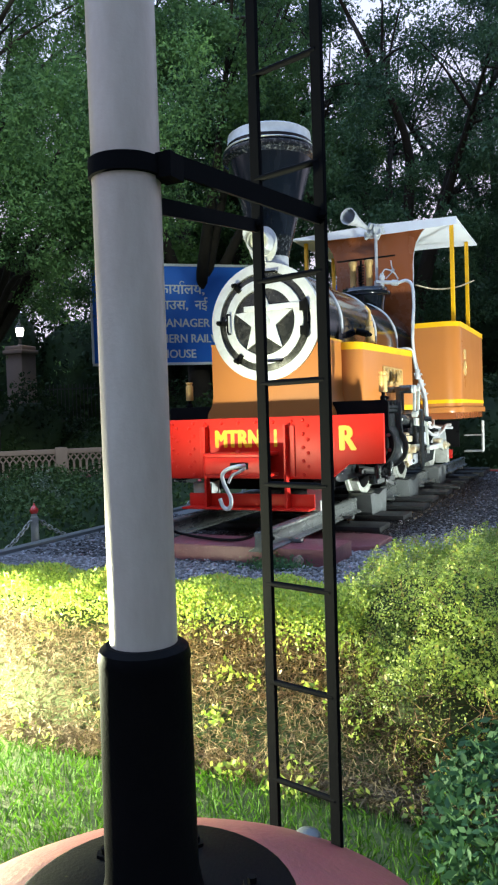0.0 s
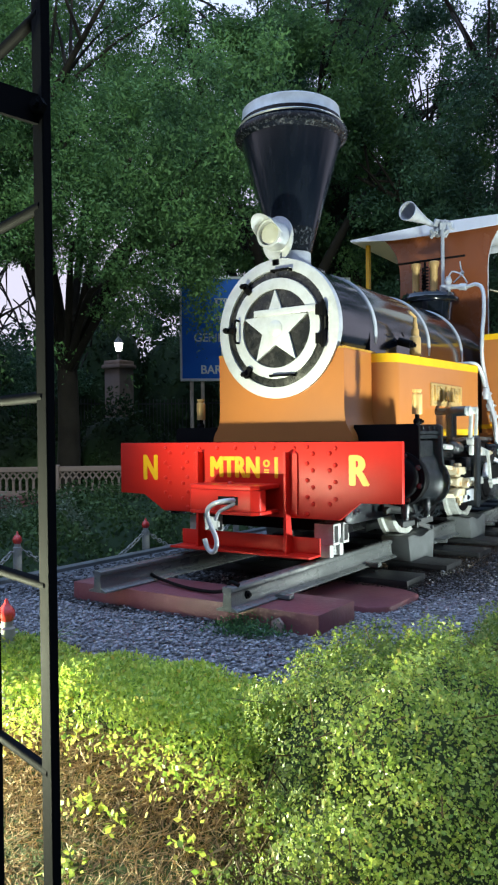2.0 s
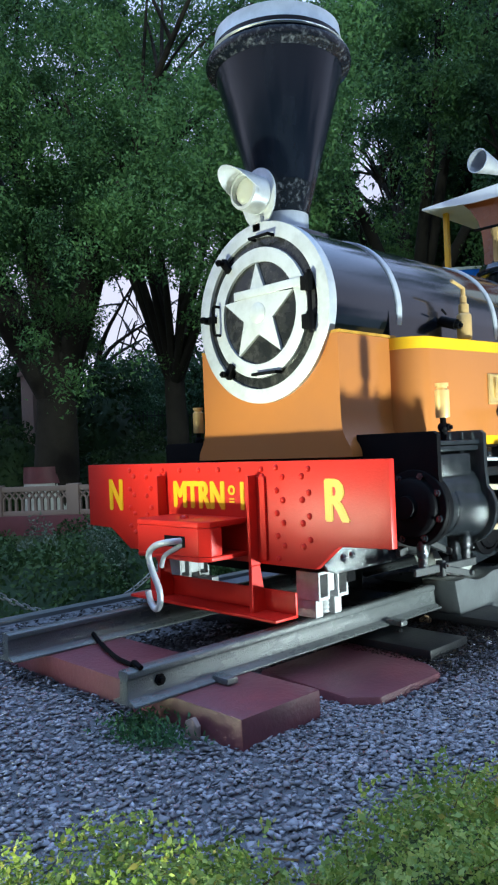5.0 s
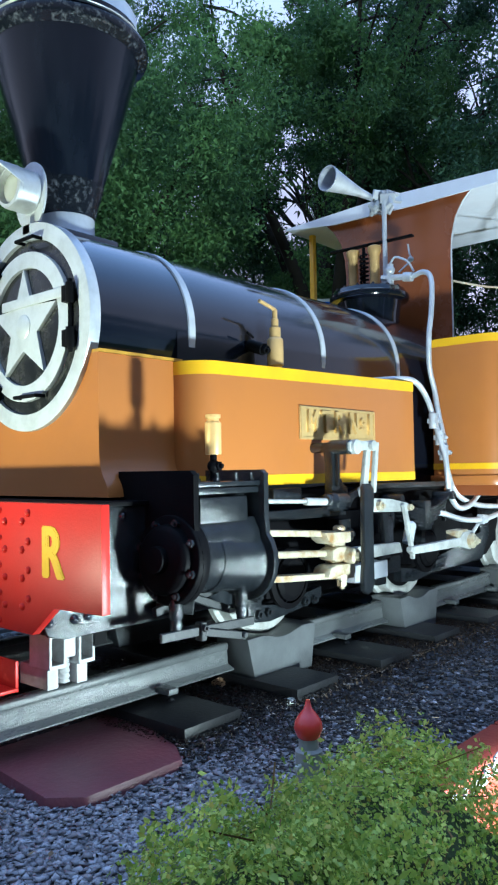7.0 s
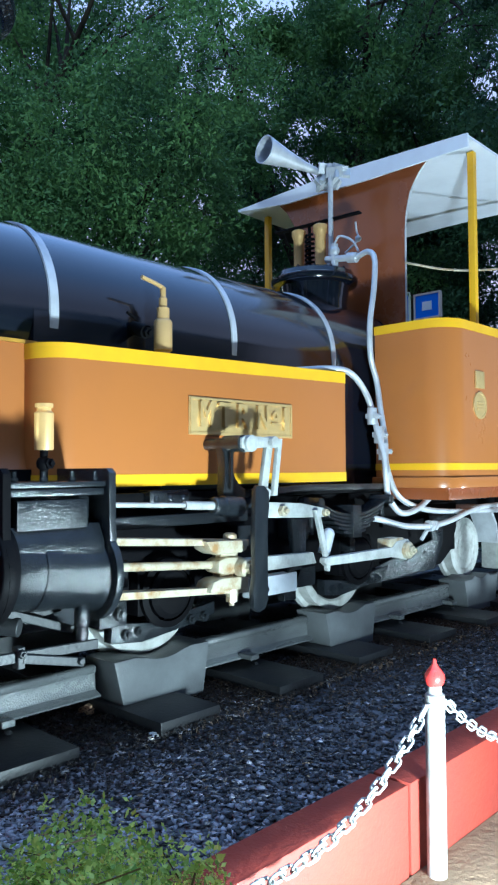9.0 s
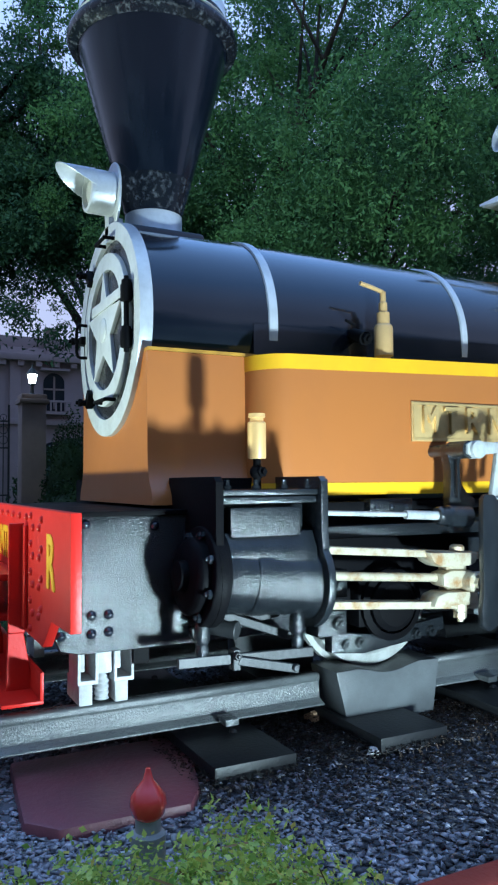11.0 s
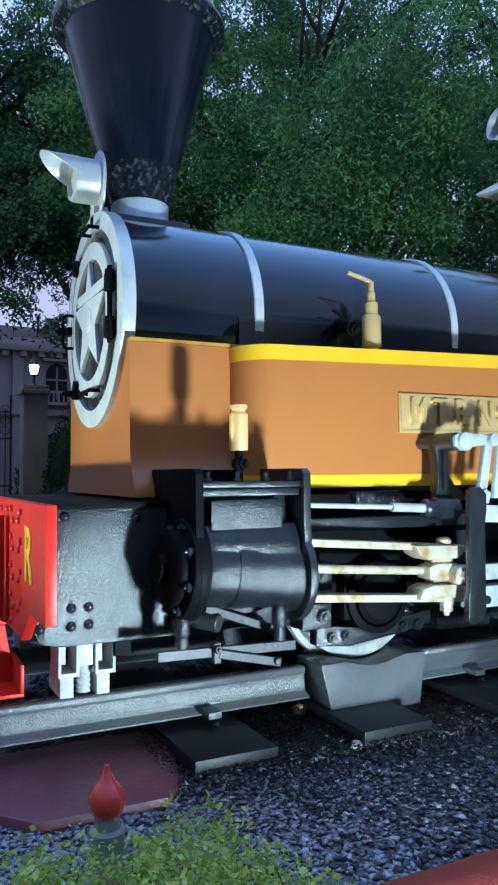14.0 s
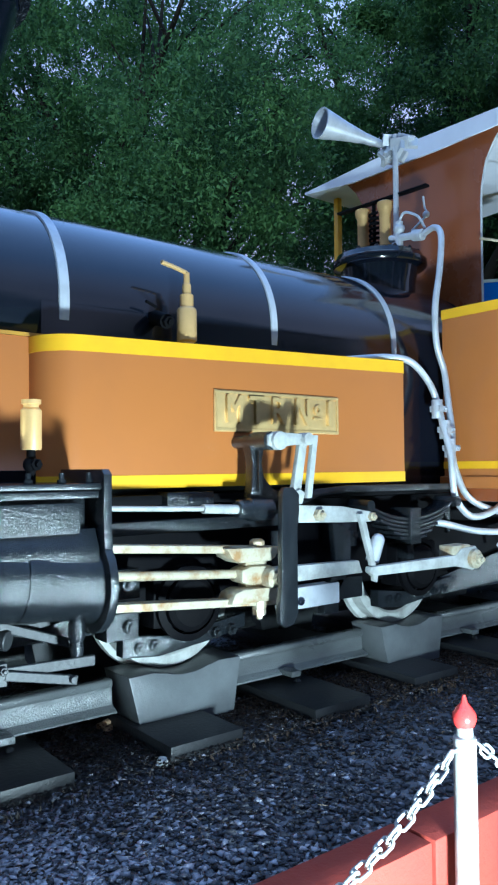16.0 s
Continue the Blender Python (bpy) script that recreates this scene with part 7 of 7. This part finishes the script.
iron_gate((-23.9, 8.05), (-24.25, 5.6))
iron_gate((-24.26, 5.55), (-24.6, 3.3))
iron_fence = thing("iron_fence", (-20.5, 17.5, 0.1), "black iron railing beyond the hedge", "fence")
for (a, b) in (((-23.4, 9.5), (-21.9, 13.9)), ((-21.3, 15.3), (-19.7, 21.2)), ((-18.8, 22.3), (-10.5, 26.5))):
    a, b = Vector((*a, 0)), Vector((*b, 0))
    d = b - a
    m = pose(*a, 0, 0, math.degrees(math.atan2(d.y, d.x)))
    s = Shape()
    w = d.length
    for z in (0.9, 2.7):
        s.box(0, w, -0.02, 0.02, z, z + 0.05, m)
    for k in range(int(w / 0.14)):
        s.box(0.14 * k - 0.012, 0.14 * k + 0.012, -0.012, 0.012, 0.2, 2.9, m)
    tagged(part("railing", s, IRON, iron_fence), kind="stuff")

# ---- building beyond the gate ----
bd = thing("building", (-46.5, 12, 0.1), "two-storey pinkish plastered building with arched openings", "building")
fx = -43.0
part("wall", Shape().box(-50, fx, -12, 18, 0.1, 9.3), FACADE, bd, bevel=0.03)
part("string_course", Shape().box(fx, fx + 0.35, -12, 18, 4.85, 5.2).box(fx, fx + 0.5, -12, 18, 8.5, 8.9), FACADE, bd, bevel=0.04)
part("parapet", Shape().box(-49.6, fx - 0.3, -11.8, 17.8, 9.3, 10.0).box(-48, -44, 3.5, 6.5, 10.0, 11.2), FACADE, bd, bevel=0.04)
for k in range(30):
    part("dentil", Shape().box(fx, fx + 0.42, -11.6 + k, -11.25 + k, 8.2, 8.5), FACADE, bd)
for k in range(8):
    part("parapet_pier", Shape().box(fx - 0.5, fx + 0.1, -11.6 + 4.1 * k, -11.0 + 4.1 * k, 8.9, 10.35).box(fx - 0.55, fx + 0.16, -11.66 + 4.1 * k, -10.94 + 4.1 * k, 10.35, 10.5), FACADE, bd)
for k in range(6):
    y = -8.5 + 4.4 * k
    def arch(w, z0, z1, y=y):
        pts = [(y - w, z0), (y + w, z0)] + [(y + w * math.cos(t), z1 - w + w * math.sin(t)) for t in [math.pi * j / 12 for j in range(13)]]
        return pts
    w = part("window", Shape().prism(arch(0.95, 0.3, 3.9), "x", fx - 0.05, fx + 0.06), DARKWIN, bd)
    part("frame", Shape().box(fx + 0.06, fx + 0.14, y - 0.06, y + 0.06, 0.3, 3.8).box(fx + 0.06, fx + 0.13, y - 0.95, y + 0.95, 2.1, 2.22).box(fx + 0.06, fx + 0.13, y - 0.95, y + 0.95, 1.1, 1.2), STONE, w)
    w = part("window", Shape().prism(arch(0.6, 5.7, 7.9) if k % 2 else [(y - 0.6, 5.8), (y + 0.6, 5.8), (y + 0.6, 7.7), (y - 0.6, 7.7)], "x", fx - 0.05, fx + 0.06), DARKWIN, bd)
    part("frame", Shape().box(fx + 0.06, fx + 0.13, y - 0.05, y + 0.05, 5.8, 7.7).box(fx + 0.06, fx + 0.12, y - 0.6, y + 0.6, 6.9, 7.0), STONE, w)
    part("window_hood", Shape().box(fx, fx + 0.4, y - 0.85, y + 0.85, 8.0, 8.14), FACADE, bd, bevel=0.02)
    part("balcony", Shape().box(fx, fx + 0.6, y - 0.95, y + 0.95, 5.45, 5.6).box(fx + 0.5, fx + 0.6, y - 0.95, y + 0.95, 6.15, 6.27), FACADE, bd, bevel=0.02)
    for j in range(7):
        part("baluster", Shape().box(fx + 0.5, fx + 0.6, y - 0.9 + 0.29 * j, y - 0.82 + 0.29 * j, 5.6, 6.15), FACADE, bd)
    part("pilaster", Shape().box(fx, fx + 0.22, y + 1.9, y + 2.5, 0.1, 8.5), FACADE, bd, bevel=0.03)

# ---- signboard ----
SX, SYY = -12.5, 17.1
sang = 39.0
sm = pose(SX, SYY, 0, 0, 0, sang)
sign = thing("signboard", (SX, SYY, 0.1), "large blue office signboard with white lettering on posts", "signboard")
W, Z0, Z1 = 4.6, 3.05, 5.75
part("panel", Shape().box(0, W, -0.03, 0.03, Z0, Z1, sm), BLUE, sign, bevel=0.004)
part("border", Shape().box(-0.05, W + 0.05, -0.05, 0.04, Z0 - 0.07, Z0, sm).box(-0.05, W + 0.05, -0.05, 0.04, Z1, Z1 + 0.07, sm).box(-0.06, 0, -0.05, 0.04, Z0, Z1, sm).box(W, W + 0.06, -0.05, 0.04, Z0, Z1, sm), SIGNW, sign, "white frame")
for xk in (0.25, 0.55, 4.0, 4.3):
    part("leg", Shape().cyl(sm @ Vector((xk, 0.08, 0.1)), sm @ Vector((xk, 0.08, 5.6)), 0.05, n=10), ZINC, sign)
for text, x_, z, size, wide in (("GENERAL MANAGER", 1.79, 4.15, 0.33, 0.96), ("NORTHERN RAILWAY", 2.5, 3.71, 0.33, 0.88), ("BARODA HOUSE", 1.67, 3.28, 0.33, 0.94), ("\u092a\u0927\u093e\u0928 \u0915\u093e\u092f\u093e\u0932\u092f,", 2.02, 5.1, 0.39, 1.03), ("\u092c\u0921\u093c\u094c\u0926\u093e \u0939\u093e\u0909\u0938,", 1.77, 4.66, 0.38, 1.0), ("\u0928\u0908", 3.03, 4.66, 0.38, 0.9)):
    letters("lettering", text, size, sm @ Matrix.Translation((x_, -0.035, z)) @ pose(0, 0, 0, 90), SIGNW, sign, 0.003, 0.008, wide)
# the two joined signs of the upper line
part("script_stroke", Shape().tube([sm @ Vector((1.03, -0.036, 5.07)), sm @ Vector((0.92, -0.036, 5.0))], 0.014, 6), SIGNW, sign)
part("script_stroke", Shape().tube([sm @ Vector((2.5 + 0.06 * math.cos(t), -0.036, 5.27 + 0.06 * math.sin(t))) for t in (0.3, 0.9, 1.6, 2.4, 3.2, 3.9)], 0.014, 6), SIGNW, sign)
small = thing("direction_sign", (-3.6, 11.7, 0.1), "small blue direction sign on a post", "sign")
part("panel", Shape().box(-3.75, -3.45, 11.66, 11.69, 3.24, 3.5), BLUE, small)
part("frame", Shape().box(-3.77, -3.43, 11.65, 11.7, 3.5, 3.52).box(-3.77, -3.43, 11.65, 11.7, 3.22, 3.24).box(-3.77, -3.75, 11.65, 11.7, 3.24, 3.5).box(-3.45, -3.43, 11.65, 11.7, 3.24, 3.5), ZINC, small)
part("emblem", Shape().box(-3.66, -3.54, 11.654, 11.66, 3.32, 3.42), SIGNW, small, "pale mark")
part("leg", Shape().cyl((-3.6, 11.72, 0.1), (-3.6, 11.72, 3.48), 0.025, n=8), ZINC, small)

# ---- parked car ----
CXX, CYY, CA = -13.9, 4.3, -19.0
cm = pose(CXX, CYY, 0.13, 0, 0, CA)
car = thing("car", (CXX, CYY, 0.13), "silver saloon car parked on the drive", "car")
side_ = [(-2.1, 0.3), (2.0, 0.3), (2.12, 0.5), (2.1, 0.85), (1.95, 0.98), (1.55, 1.02), (0.95, 1.4), (-0.35, 1.42), (-1.0, 1.02), (-2.0, 0.85), (-2.15, 0.55)]
s = Shape().grid([[cm @ Vector((a - (2.1 - 2.1) , y_, b)) for a, b in [(p[0], p[1]) for p in side_]] for y_ in (-0.82, 0.82)])
part("body", s, CARP, car, bevel=0.07, segments=3)
part("rear_window", Shape().grid([[cm @ Vector((a, y_, b)) for a, b in ((1.5, 1.07), (1.02, 1.36), (1.05, 1.38), (1.53, 1.09))] for y_ in (-0.62, 0.62)]), CARGLASS, car)
part("side_window", Shape().grid([[cm @ Vector((a, y_, b)) for a, b in ((1.3, 1.04), (0.9, 1.34), (-0.3, 1.35), (-0.85, 1.04))] for y_ in (-0.826, 0.826)]), CARGLASS, car)
for y_ in (-0.66, 0.66):
    part("tail_lamp", Shape().box(2.0, 2.13, y_ - 0.16, y_ + 0.16, 0.72, 0.92, cm), TAIL, car, "red tail lamp", bevel=0.03)
part("bumper", Shape().box(2.0, 2.18, -0.8, 0.8, 0.36, 0.58, cm), CARP, car, bevel=0.05)
for xk in (1.35, -1.35):
    for y_ in (-0.78, 0.78):
        w = part("wheel", Shape().cyl(cm @ Vector((xk, y_ - 0.1, 0.3)), cm @ Vector((xk, y_ + 0.1, 0.3)), 0.3, n=24), RUBBER, car, bevel=0.02)
